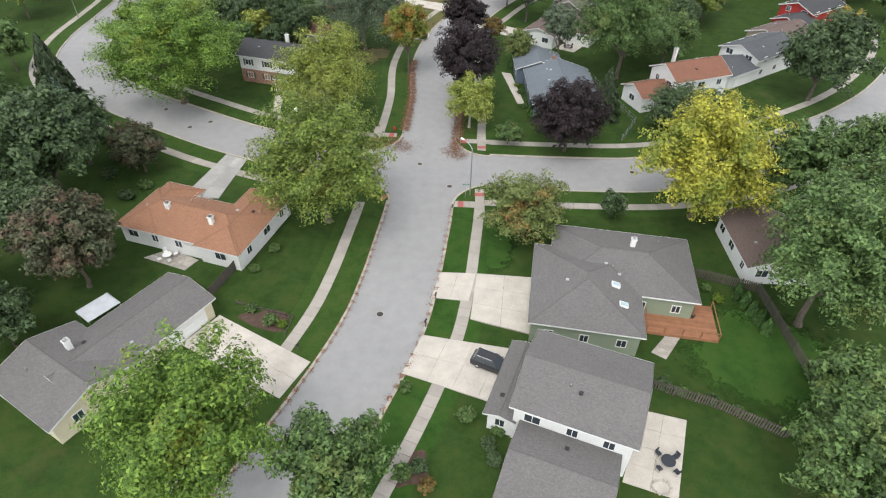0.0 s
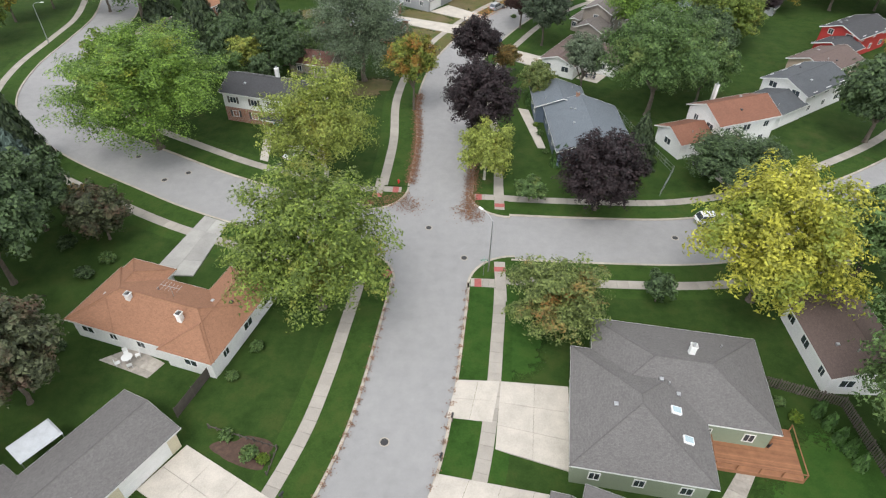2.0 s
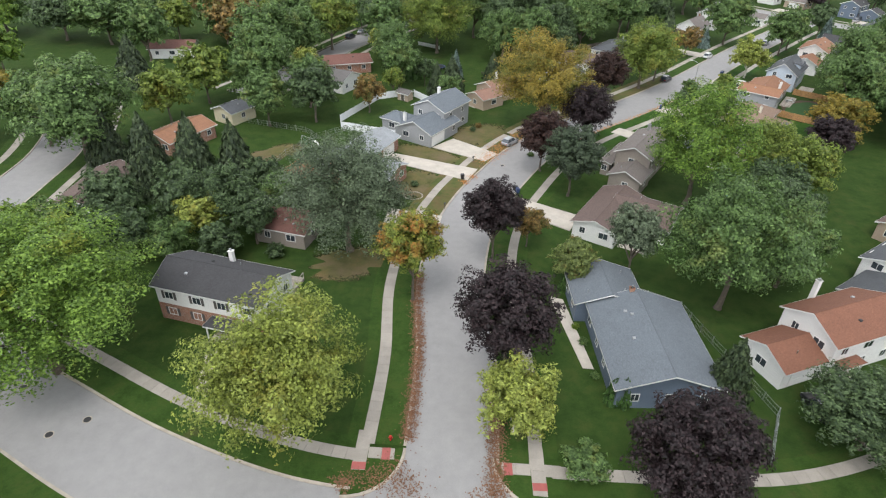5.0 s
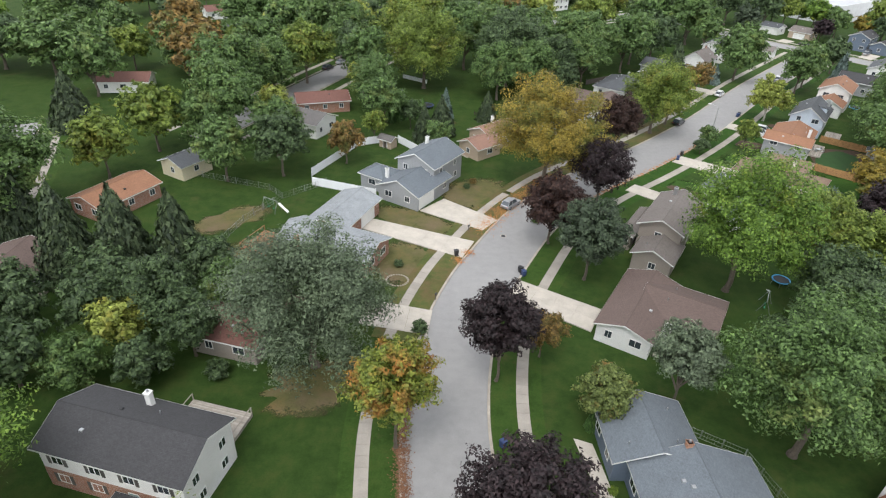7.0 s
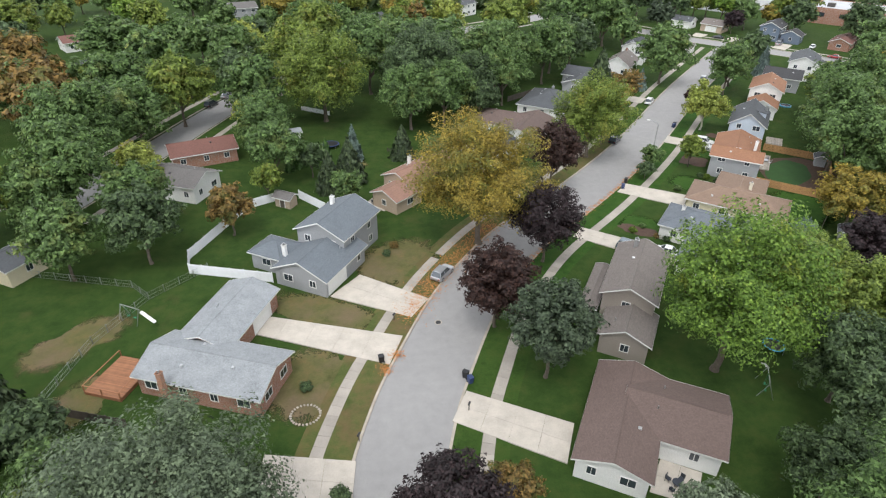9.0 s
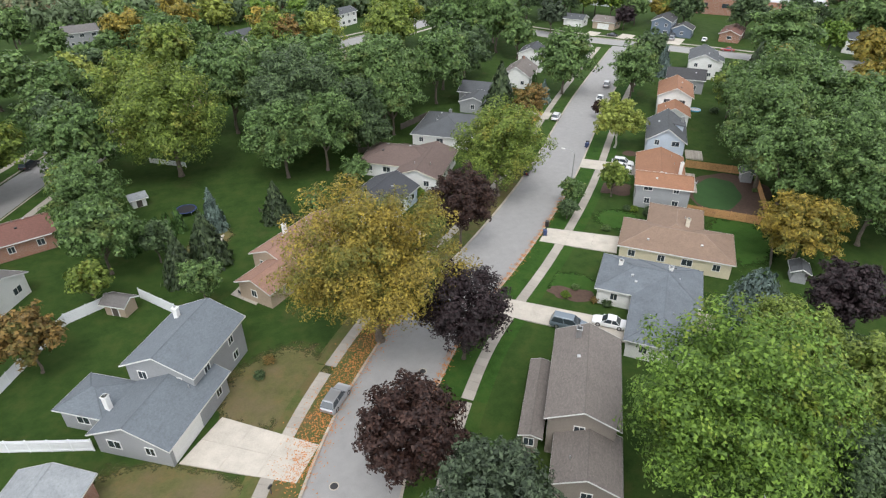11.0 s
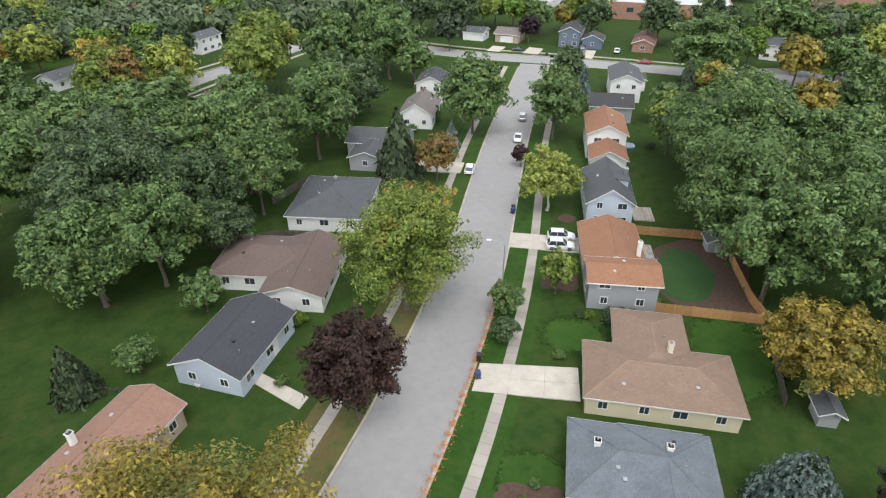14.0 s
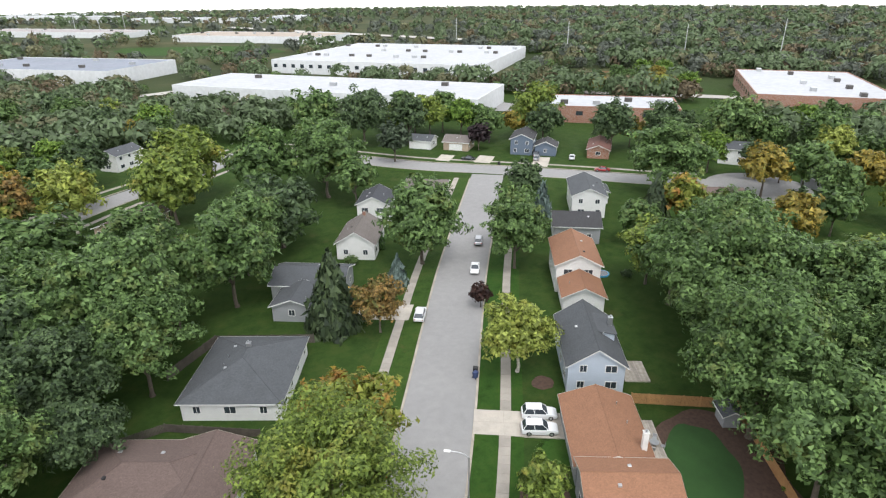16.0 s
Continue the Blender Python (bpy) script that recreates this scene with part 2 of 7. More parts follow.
LEAVES = {
    "green": leaf_mat("green_leaves", (0.058, 0.108, 0.034), (0.150, 0.232, 0.078), (0.19, 0.22, 0.062), 0.25),
    "dark": leaf_mat("dark_green_leaves", (0.042, 0.074, 0.033), (0.112, 0.162, 0.072)),
    "bright": leaf_mat("bright_green_leaves", (0.078, 0.155, 0.026), (0.190, 0.290, 0.052), (0.310, 0.310, 0.045), 0.2),
    "yellow_green": leaf_mat("yellow_green_leaves", (0.098, 0.152, 0.030), (0.212, 0.268, 0.056), (0.290, 0.262, 0.055), 0.22),
    "lime": leaf_mat("lime_leaves", (0.075, 0.135, 0.016), (0.160, 0.235, 0.032), (0.330, 0.310, 0.034), 0.25),
    "yellow": leaf_mat("yellow_leaves", (0.255, 0.265, 0.036), (0.460, 0.435, 0.066), (0.200, 0.255, 0.048), 0.5),
    "gold": leaf_mat("gold_leaves", (0.205, 0.155, 0.030), (0.390, 0.285, 0.055), (0.140, 0.160, 0.042), 0.5),
    "olive": leaf_mat("olive_leaves", (0.165, 0.205, 0.042), (0.325, 0.370, 0.085), (0.345, 0.315, 0.065), 0.3),
    "purple": leaf_mat("purple_leaves", (0.014, 0.009, 0.011), (0.038, 0.024, 0.027), glow=0.12),
    "purple_red": leaf_mat("red_purple_leaves", (0.025, 0.011, 0.011), (0.063, 0.032, 0.025), glow=0.15),
    "dark_grey": leaf_mat("grey_green_leaves", (0.033, 0.051, 0.030), (0.075, 0.102, 0.060), glow=0.15),
    "willow": leaf_mat("silver_green_leaves", (0.074, 0.102, 0.062), (0.160, 0.202, 0.126)),
    "orange": leaf_mat("orange_and_green_leaves", (0.120, 0.165, 0.030), (0.250, 0.275, 0.052), (0.400, 0.170, 0.045), 0.42),
    "rust": leaf_mat("rust_leaves", (0.150, 0.108, 0.039), (0.300, 0.180, 0.060), (0.120, 0.135, 0.038), 0.45),
    "locust": leaf_mat("locust_leaves", (0.095, 0.132, 0.040), (0.190, 0.228, 0.072), (0.330, 0.150, 0.050), 0.2),
    "dusky": leaf_mat("dusky_brown_green_leaves", (0.050, 0.062, 0.034), (0.110, 0.122, 0.064), (0.130, 0.072, 0.052), 0.45, glow=0.2),
    "spruce": leaf_mat("blue_spruce_needles", (0.072, 0.105, 0.098), (0.150, 0.200, 0.182), glow=0.1),
    # far woods: distance haze painted into the leaf colours, paler and greyer
    "wood_green": leaf_mat("hazed_green_leaves", (0.095, 0.135, 0.066), (0.125, 0.170, 0.086)),
    "wood_olive": leaf_mat("hazed_olive_leaves", (0.130, 0.130, 0.070), (0.170, 0.165, 0.092)),
    "wood_rust": leaf_mat("hazed_rust_leaves", (0.135, 0.105, 0.066), (0.175, 0.135, 0.085)),
    "wood_grey": leaf_mat("hazed_grey_leaves", (0.085, 0.098, 0.078), (0.115, 0.130, 0.104)),
    "pine": leaf_mat("dark_needles", (0.030, 0.050, 0.026), (0.072, 0.098, 0.046), glow=0.1),
    "cedar": leaf_mat("arborvitae_needles", (0.045, 0.100, 0.026), (0.090, 0.165, 0.045), glow=0.15),
}


# ---- builders ----


def part(name, bm, material, parent=None, label=""):
    """Links a bmesh as one mesh object, under a thing or a part."""
    me = bpy.data.meshes.new(name)
    bm.to_mesh(me)
    bm.free()
    me.materials.append(material)
    ob = new(name, me)
    if parent:
        ob.parent = parent
    if label:
        ob["label"] = label
    return ob


def thing(name, m, label, category, group="", kind=""):
    e = new(name)
    e.empty_display_size = 0.3
    e.matrix_basis = m
    return tagged(e, label, category, group, kind)


def box(bm, x0, x1, y0, y1, z0, z1, bevel=0.0, m=None):
    """A box from corner to corner, with uv in metres round its sides."""
    r = bmesh.ops.create_cube(bm, size=1.0, matrix=Matrix.Translation(((x0 + x1) / 2, (y0 + y1) / 2, (z0 + z1) / 2)) @ Matrix.Diagonal((x1 - x0, y1 - y0, z1 - z0, 1)))
    vs = r["verts"]
    if bevel:
        es = list({e for v in vs for e in v.link_edges})
        g = bmesh.ops.bevel(bm, geom=es, offset=bevel, segments=1, affect="EDGES")
        vs = list({v for f in g["faces"] for v in f.verts} | {v for v in vs if v.is_valid})
    uvl = bm.loops.layers.uv.verify()
    for f in {f for v in vs for f in v.link_faces}:
        f.normal_update()
        n = f.normal
        for lp in f.loops:
            c = lp.vert.co
            lp[uvl].uv = (c.y, c.z) if abs(n.x) > 0.7 else ((c.x, c.z) if abs(n.y) > 0.7 else (c.x, c.y))
    if m is not None:
        bmesh.ops.transform(bm, matrix=m, verts=vs)
    return vs


def tube(bm, a, b, r0, r1=None, seg=8):
    a, b = Vector(a), Vector(b)
    d = b - a
    q = d.to_track_quat("Z", "Y").to_matrix().to_4x4()
    return bmesh.ops.create_cone(bm, cap_ends=True, segments=seg, radius1=r0, radius2=r0 if r1 is None else r1, depth=d.length,
                                 matrix=Matrix.Translation((a + b) / 2) @ q)["verts"]


def spline(pts, step=1.5):
    """A smooth line through the points, in even steps."""
    p = [Vector((*q, 0)) for q in pts]
    p = [2 * p[0] - p[1]] + p + [2 * p[-1] - p[-2]]
    fine = []
    for i in range(1, len(p) - 2):
        for k in range(24):
            u = k / 24
            fine.append(0.5 * (2 * p[i] + (p[i + 1] - p[i - 1]) * u + (2 * p[i - 1] - 5 * p[i] + 4 * p[i + 1] - p[i + 2]) * u * u
                               + (3 * p[i] - p[i - 1] - 3 * p[i + 1] + p[i + 2]) * u ** 3))
    fine.append(p[-2])
    out, left = [fine[0]], step
    for a, b in zip(fine, fine[1:]):
        d = (b - a).length
        while d >= left:
            a = a + (b - a) * (left / d)
            out.append(a)
            d, left = (b - a).length, step
        left -= d
    return out


def nearest(line, x, y):
    return min(range(len(line)), key=lambda i: (line[i].x - x) ** 2 + (line[i].y - y) ** 2)


def stretch(line, a, b):
    return line[nearest(line, *a):nearest(line, *b) + 1]


def sideways(line, off):
    """The line shifted to its right by off."""
    out = []
    for i, p in enumerate(line):
        d = (line[min(i + 1, len(line) - 1)] - line[max(i - 1, 0)]).normalized()
        out.append(p + Vector((d.y, -d.x, 0)) * off)
    return out


def ribbon(name, line, o0, o1, z, material, parent=None, skirt=0.0, z1=None):
    """A band along the line, from offset o0 to o1, with side faces skirt deep."""
    bm = bmesh.new()
    l, r = sideways(line, o0), sideways(line, o1)
    z1 = z if z1 is None else z1
    rows = []
    for a, b in zip(l, r):
        row = [bm.verts.new((a.x, a.y, z)), bm.verts.new((b.x, b.y, z1))]
        if skirt:
            row = [bm.verts.new((a.x, a.y, z - skirt))] + row + [bm.verts.new((b.x, b.y, z1 - skirt))]
        rows.append(row)
    for p, q in zip(rows, rows[1:]):
        for k in range(len(p) - 1):
            bm.faces.new((p[k], p[k + 1], q[k + 1], q[k]))
    bmesh.ops.recalc_face_normals(bm, faces=bm.faces[:])
    if bm.faces[0].normal.z < 0 and not skirt:
        bmesh.ops.reverse_faces(bm, faces=bm.faces[:])
    return part(name, bm, material, parent)


def slab_mesh(w, d, h, material, name="slab"):
    bm = bmesh.new()
    box(bm, -w / 2, w / 2, -d / 2, d / 2, -h, 0, 0.02)
    me = bpy.data.meshes.new(name)
    bm.to_mesh(me)
    bm.free()
    me.materials.append(material)
    return me


def piece(name, me, m, parent):
    ob = new(name, me)
    ob.parent = parent
    ob.matrix_basis = m
    return ob

# ---- ground, roads, kerbs, walks ----


def fall(x, y):
    """How far the land has sunk towards the far valley."""
    return 5.5e-6 * max(0.0, math.hypot(x - 60, y - 170) - 420) ** 2


def ground_sheet():
    """One sheet to the horizon: lawns near by, mottled woods and fields far off."""
    bm = bmesh.new()
    rings = [0, 60, 120, 200, 300, 420, 560, 760, 1050, 1500, 2200, 3200, 4600]
    seg = 48
    prev = None
    for r in rings:
        row = []
        for k in range(seg):
            a = 2 * math.pi * k / seg
            x, y = 60 + r * math.cos(a), 170 + r * math.sin(a)
            far = max(0.0, r - 420)
            row.append(bm.verts.new((x, y, -fall(x, y) + 2.0 * noise.noise((x / 700, y / 700, 0)) * min(1, far / 600))))
            if r == 0:
                break
        if prev:
            for k in range(seg):
                k2 = (k + 1) % seg
                if len(prev) == 1:
                    bm.faces.new((prev[0], row[k], row[k2]))
                else:
                    bm.faces.new((prev[k], row[k], row[k2], prev[k2]))
        prev = row
    m, t, b = nodes_of("ground_grass")
    p = place_of(t)
    c = ramp(t, noise_tex(t, p, 0.05, 5), ((0.35, (0.021, 0.046, 0.009)), (0.65, (0.036, 0.071, 0.015))))
    c = mix(t, 0.55, c, ramp(t, noise_tex(t, p, 0.9, 5, 0.7), ((0.3, (0.015, 0.033, 0.007)), (0.7, (0.043, 0.080, 0.018)))))
    c = mix(t, 0.55, c, ramp(t, noise_tex(t, p, 6.0, 3, 0.8), ((0.3, (0.010, 0.023, 0.005)), (0.75, (0.050, 0.088, 0.021)))))
    c = mix(t, 0.5, c, ramp(t, noise_tex(t, p, 0.33, 7, 0.72), ((0.3, (0.012, 0.030, 0.006)), (0.5, (0.034, 0.066, 0.014)), (0.72, (0.074, 0.084, 0.024)))))
    spots = ramp(t, noise_tex(t, p, 0.11, 6, 0.65), ((0.60, (0, 0, 0)), (0.78, (0.9, 0.9, 0.9))))
    c = mix(t, spots, c, mix(t, noise_tex(t, p, 4.0, 3), (0.10, 0.09, 0.035), (0.05, 0.05, 0.02)))
    dist = t.nodes.new("ShaderNodeVectorMath")
    dist.operation = "DISTANCE"
    dist.inputs[1].default_value = (60, 170, 0)
    t.links.new(p, dist.inputs[0])
    reach = t.nodes.new("ShaderNodeMapRange")
    reach.inputs["From Min"].default_value, reach.inputs["From Max"].default_value = 330, 420
    t.links.new(dist.outputs["Value"], reach.inputs["Value"])
    woods = ramp(t, noise_tex(t, p, 0.006, 8, 0.7), ((0.35, (0.03, 0.042, 0.018)), (0.5, (0.045, 0.058, 0.024)), (0.62, (0.085, 0.08, 0.04)), (0.75, (0.12, 0.095, 0.055))))
    c = mix(t, reach.outputs[0], c, woods)
    t.links.new(c, b.inputs["Base Color"])
    b.inputs["Roughness"].default_value, b.inputs["Specular IOR Level"].default_value = 0.95, 0.1
    bump(t, b, noise_tex(t, p, 14.0, 3, 0.8), 0.8, 0.05)
    return tagged(part("ground", bm, m), "mown green lawns spreading to far woods", "ground", kind="structure")


ground_sheet()

LINE_A = spline([(-25.2, 8.9), (-17.2, 25.5), (-11.8, 38.5), (-8.6, 48.4), (-7.2, 56.4), (-6.3, 65.3), (-5.6, 74.1), (-5.2, 89.5), (-4.6, 108.8), (-5.5, 124.5), (-4, 139), (-0.5, 151.3),
                 (3.8, 161), (9.1, 171.3), (15.1, 180.1), (23.3, 189.8), (39.1, 204.3), (53.8, 219.2), (65.7, 232.6), (80.6, 250.7), (94.8, 267.7), (111.9, 286.9), (141.7, 319.7)])
LINE_B = spline([(-5.2, 84.2), (-21.8, 86.1), (-37.4, 91.3), (-50.8, 97.8), (-64, 105), (-75.4, 113.5), (-82.8, 123.5), (-86.4, 136.4), (-87.3, 150.3), (-88.8, 165.9), (-95.2, 184.9), (-106.1, 210.2)])
LINE_C = spline([(-5.2, 84.1), (17.3, 83.7), (31.9, 84.4), (45.6, 88.3), (59, 95.1), (76.1, 105.8), (90.4, 118.3), (103.6, 134.1), (113, 150.7)])
LINE_D = spline([(93.6, 393.6), (113.2, 363.7), (129, 340.6), (146.8, 321.7), (163.4, 303.4), (178.7, 284.9), (193.4, 268)])
LINE_W = spline([(-62.4, 206.1), (-50.3, 236.4), (-40.1, 264.1), (-27.8, 290.9), (-9.3, 314.9), (9.1, 330), (25.5, 345.9), (41.8, 358.8), (63.9, 372.4), (93.6, 393.6)])
HALF, KW, WALK = 4.85, 0.32, 9.05


def road(name, line, half, z, label):
    return tagged(ribbon(name, line, -half, half, z, ROAD), label, "road", kind="structure")


road("road_main", LINE_A, HALF, 0.024, "worn pale grey asphalt street curving between lawns")
road("road_west", stretch(LINE_B, (-5.2, 84.2), (-106.1, 210.2)), HALF, 0.018, "pale grey asphalt side street bending away")
road("road_east", LINE_C, HALF, 0.014, "pale grey asphalt side street bending away")
road("road_cross", LINE_D, 4.6, 0.018, "pale grey asphalt street beyond the houses")
road("road_back", LINE_W, 4.4, 0.012, "pale grey asphalt back street with parked cars")
bm = bmesh.new()
bmesh.ops.create_circle(bm, cap_ends=True, segments=36, radius=14, matrix=pose(196.2, 264.9, 0.022))
tagged(part("road_turning_circle", bm, ROAD), "round asphalt turning circle at a street's end", "road", kind="structure")

KERBS = thing("kerb", pose(0, 0, 0), "pale concrete kerb, stained and cracked, along the street", "kerb", kind="structure")
VERGES = thing("verge", pose(0, 0, 0), "mown grass strip between kerb and sidewalk", "grass verge", kind="structure")


def side(line, a, b, s, walk=True, grass=None):
    """Kerb, verge, walk and bank on one side (s = 1 right, -1 left) of a stretch of street."""
    cut = stretch(line, a, b)
    if len(cut) < 3:
        return
    ribbon("kerb_run", cut, s * HALF, s * (HALF + KW), 0.15, KERB, KERBS, 0.15)
    ribbon("verge_run", cut, s * (HALF + KW), s * (WALK - 0.72 if walk else HALF + 2.2), 0.13, grass or GRASS, VERGES, z1=0.13 if walk else 0.005)
    if not walk:
        return
    ribbon("bank_run", cut, s * (WALK + 0.72), s * (WALK + 2.4), 0.13, grass or GRASS, VERGES, z1=0.004)
    w = thing("sidewalk", pose(0, 0, 0), "weathered concrete sidewalk of square slabs", "sidewalk", "sidewalks", "structure")
    mid = sideways(cut, s * WALK)
    run = [mid[0]]
    left = 1.5
    for p, q in zip(mid, mid[1:]):
        d = (q - p).length
        while d >= left:
            p = p + (q - p) * (left / d)
            run.append(p)
            d, left = (q - p).length, 1.5
        left -= d
    for p, q in zip(run, run[1:]):
        d = q - p
        c = (p + q) / 2
        piece("slab", SLAB, pose(c.x, c.y, 0.15 + random.uniform(-0.006, 0.006), 0, 0, math.degrees(math.atan2(d.y, d.x))), w)


SLAB = slab_mesh(1.48, 1.5, 0.12, WALKWAY)
side(LINE_A, (-25.2, 8.9), (-5.4, 74.1), -1)
side(LINE_A, (-25.2, 8.9), (-5.5, 73.6), 1, grass=GRASS_RICH)
side(LINE_A, (-5.1, 95.3), (-4.2, 137.9), -1)
side(LINE_A, (-4.2, 137.9), (15.1, 179.5), -1, grass=GRASS_DRY)
side(LINE_A, (15.1, 179.5), (57.4, 232.4), -1, grass=GRASS_DRY)
side(LINE_A, (57.4, 232.4), (138, 315.5), -1)
side(LINE_A, (-5.1, 94.3), (14.6, 179.6), 1)
side(LINE_A, (14.6, 179.6), (132.9, 309.5), 1, grass=GRASS_RICH)
side(LINE_C, (5.1, 83.9), (113, 150.7), -1)
side(LINE_C, (5.1, 83.9), (113, 150.7), 1)
side(LINE_B, (-15.9, 85.2), (-106.1, 210.2), 1)
side(LINE_B, (-15.9, 85.2), (-106.1, 210.2), -1)
side(LINE_D, (93.6, 393.6), (140.9, 327.7), 1, False)
side(LINE_D, (155.6, 312.6), (187.9, 274.3), 1, False)
side(LINE_D, (93.6, 393.6), (186.1, 276.4), -1)
side(LINE_W, (-62.4, 206.1), (89.7, 391), 1)
side(LINE_W, (-62.4, 206.1), (89.7, 391), -1)


def corner(cx, cy, px, py, r, a0, a1):
    """A rounded street corner: paving from the corner point (px, py) to an arc, and its kerb."""
    arc = [Vector((cx + r * math.cos(radians(a0 + (a1 - a0) * k / 10)), cy + r * math.sin(radians(a0 + (a1 - a0) * k / 10)), 0)) for k in range(11)]
    bm = bmesh.new()
    p = bm.verts.new((px, py, 0.028))
    vs = [bm.verts.new((q.x, q.y, 0.028)) for q in arc]
    for u, v in zip(vs, vs[1:]):
        bm.faces.new((p, u, v))
    bmesh.ops.recalc_face_normals(bm, faces=bm.faces[:])
    if bm.faces[0].normal.z < 0:
        bmesh.ops.reverse_faces(bm, faces=bm.faces[:])
    tagged(part("road_corner", bm, ROAD), "rounded asphalt street corner", "road", kind="structure")
    sgn = 1 if a1 > a0 else -1
    ribbon("kerb_run", arc, -sgn * 0.0, -sgn * KW, 0.15, KERB, KERBS, 0.15)
    inner = [Vector((cx, cy, 0)) + (q - Vector((cx, cy, 0))) * ((r - KW) / r) for q in arc]
    bm = bmesh.new()
    c = bm.verts.new((cx, cy, 0.126))
    vs = [bm.verts.new((q.x, q.y, 0.126)) for q in inner]
    for u, v in zip(vs, vs[1:]):
        bm.faces.new((c, u, v))
    bmesh.ops.recalc_face_normals(bm, faces=bm.faces[:])
    if bm.faces[0].normal.z < 0:
        bmesh.ops.reverse_faces(bm, faces=bm.faces[:])
    part("verge_corner", bm, GRASS, VERGES)


corner(5.7, 73.1, -2.7, 81.4, 6.6, 180, 90)
corner(5.5, 94.4, -2.4, 86.9, 6.2, 180, 270)
corner(-16, 95.2, -8, 88, 6.2, 0, -90)
corner(-16, 73.9, -8.2, 82.1, 5.9, 0, 90)


def paving(name, quad, nx, ny, label, material=None, z=0.165):
    """A concrete apron of slabs over a four-cornered plan (a, b along one edge; d, c along the other)."""
    a, b, c, d = [Vector((*q, 0)) for q in quad]
    top = thing(name, pose(0, 0, 0), label, name.replace("_", " "), kind="structure")
    g = 0.012
    for i in range(nx):
        for j in range(ny):
            def at(u, v):
                return a.lerp(b, u).lerp(d.lerp(c, u), v)
            w, h = max((b - a).length, 1), max((d - a).length, 1)
            u0, u1, v0, v1 = i / nx + g / w, (i + 1) / nx - g / w, j / ny + g / h, (j + 1) / ny - g / h
            q = [at(u0, v0), at(u1, v0), at(u1, v1), at(u0, v1)]
            bm = bmesh.new()
            zz = z + random.uniform(-0.004, 0.004)
            lo = [bm.verts.new((p.x, p.y, -0.02)) for p in q]
            hi = [bm.verts.new((p.x, p.y, zz)) for p in q]
            bm.faces.new(hi)
            for k in range(4):
                bm.faces.new((lo[k], lo[(k + 1) % 4], hi[(k + 1) % 4], hi[k]))
            bmesh.ops.recalc_face_normals(bm, faces=bm.faces[:])
            part("slab", bm, material or CONCRETE, top)
    return top


DW = "pale concrete driveway of wide slabs leading to a garage"
paving("driveway", [(-1.9, 58.7), (-2.9, 53.9), (1.8, 53.5), (2.8, 58.7)], 2, 2, DW)
paving("driveway", [(2, 50.5), (9.2, 48.4), (10.2, 58.3), (2.9, 58.7)], 2, 3, DW)
paving("driveway", [(-3.6, 47.7), (-5.6, 42), (5.6, 38.2), (8.6, 45.8)], 2, 4, DW)
paving("driveway", [(-15.9, 43.1), (-18.2, 38.1), (-31.3, 45), (-28.3, 49.7)], 2, 4, DW)
paving("driveway", [(-35.1, 84.7), (-39, 86.3), (-41.9, 73.5), (-36.2, 73.6)], 2, 4, "old grey concrete driveway of wide slabs", OLD_CONCRETE)
paving("driveway", [(-8, 139.6), (-7.4, 145.1), (-17.1, 147.3), (-17.6, 141.7)], 2, 3, DW)
paving("driveway", [(-2.8, 159.4), (-0.6, 164.8), (-20.1, 171.9), (-21.2, 168.2)], 2, 5, DW)
paving("driveway", [(1.0, 168.7), (4.0, 172.8), (-5.9, 180.4), (-10.4, 175.2)], 2, 3, DW)
paving("driveway", [(6.1, 153.6), (3.6, 149.1), (14.8, 141.7), (17.4, 146.9)], 2, 4, DW)
paving("driveway", [(34.2, 190.6), (31.5, 187.6), (45.6, 176), (48.4, 179.6)], 2, 4, DW)
paving("driveway", [(49.8, 207.2), (46.4, 203.6), (56.7, 195.9), (60.1, 200.4)], 2, 3, DW)
paving("driveway", [(71.7, 232.3), (68.7, 228.5), (78.1, 220.9), (81, 224.9)], 2, 3, DW)
paving("driveway", [(41.8, 95), (45.1, 96.7), (42.3, 106.4), (37.6, 104.9)], 2, 3, DW)
paving("driveway", [(149.4, 328.6), (145.9, 333.1), (153, 338.8), (156, 334.4)], 1, 2, DW)
paving("driveway", [(140, 338.5), (137, 342.3), (142.9, 347.4), (145.9, 343.6)], 1, 2, DW)
paving("driveway", [(161.7, 314.6), (158.7, 318.6), (166.9, 326.4), (170.3, 322.4)], 1, 3, DW)
paving("driveway", [(76.4, 257.6), (80, 261.8), (72.1, 267.7), (69, 263.6)], 1, 3, DW)

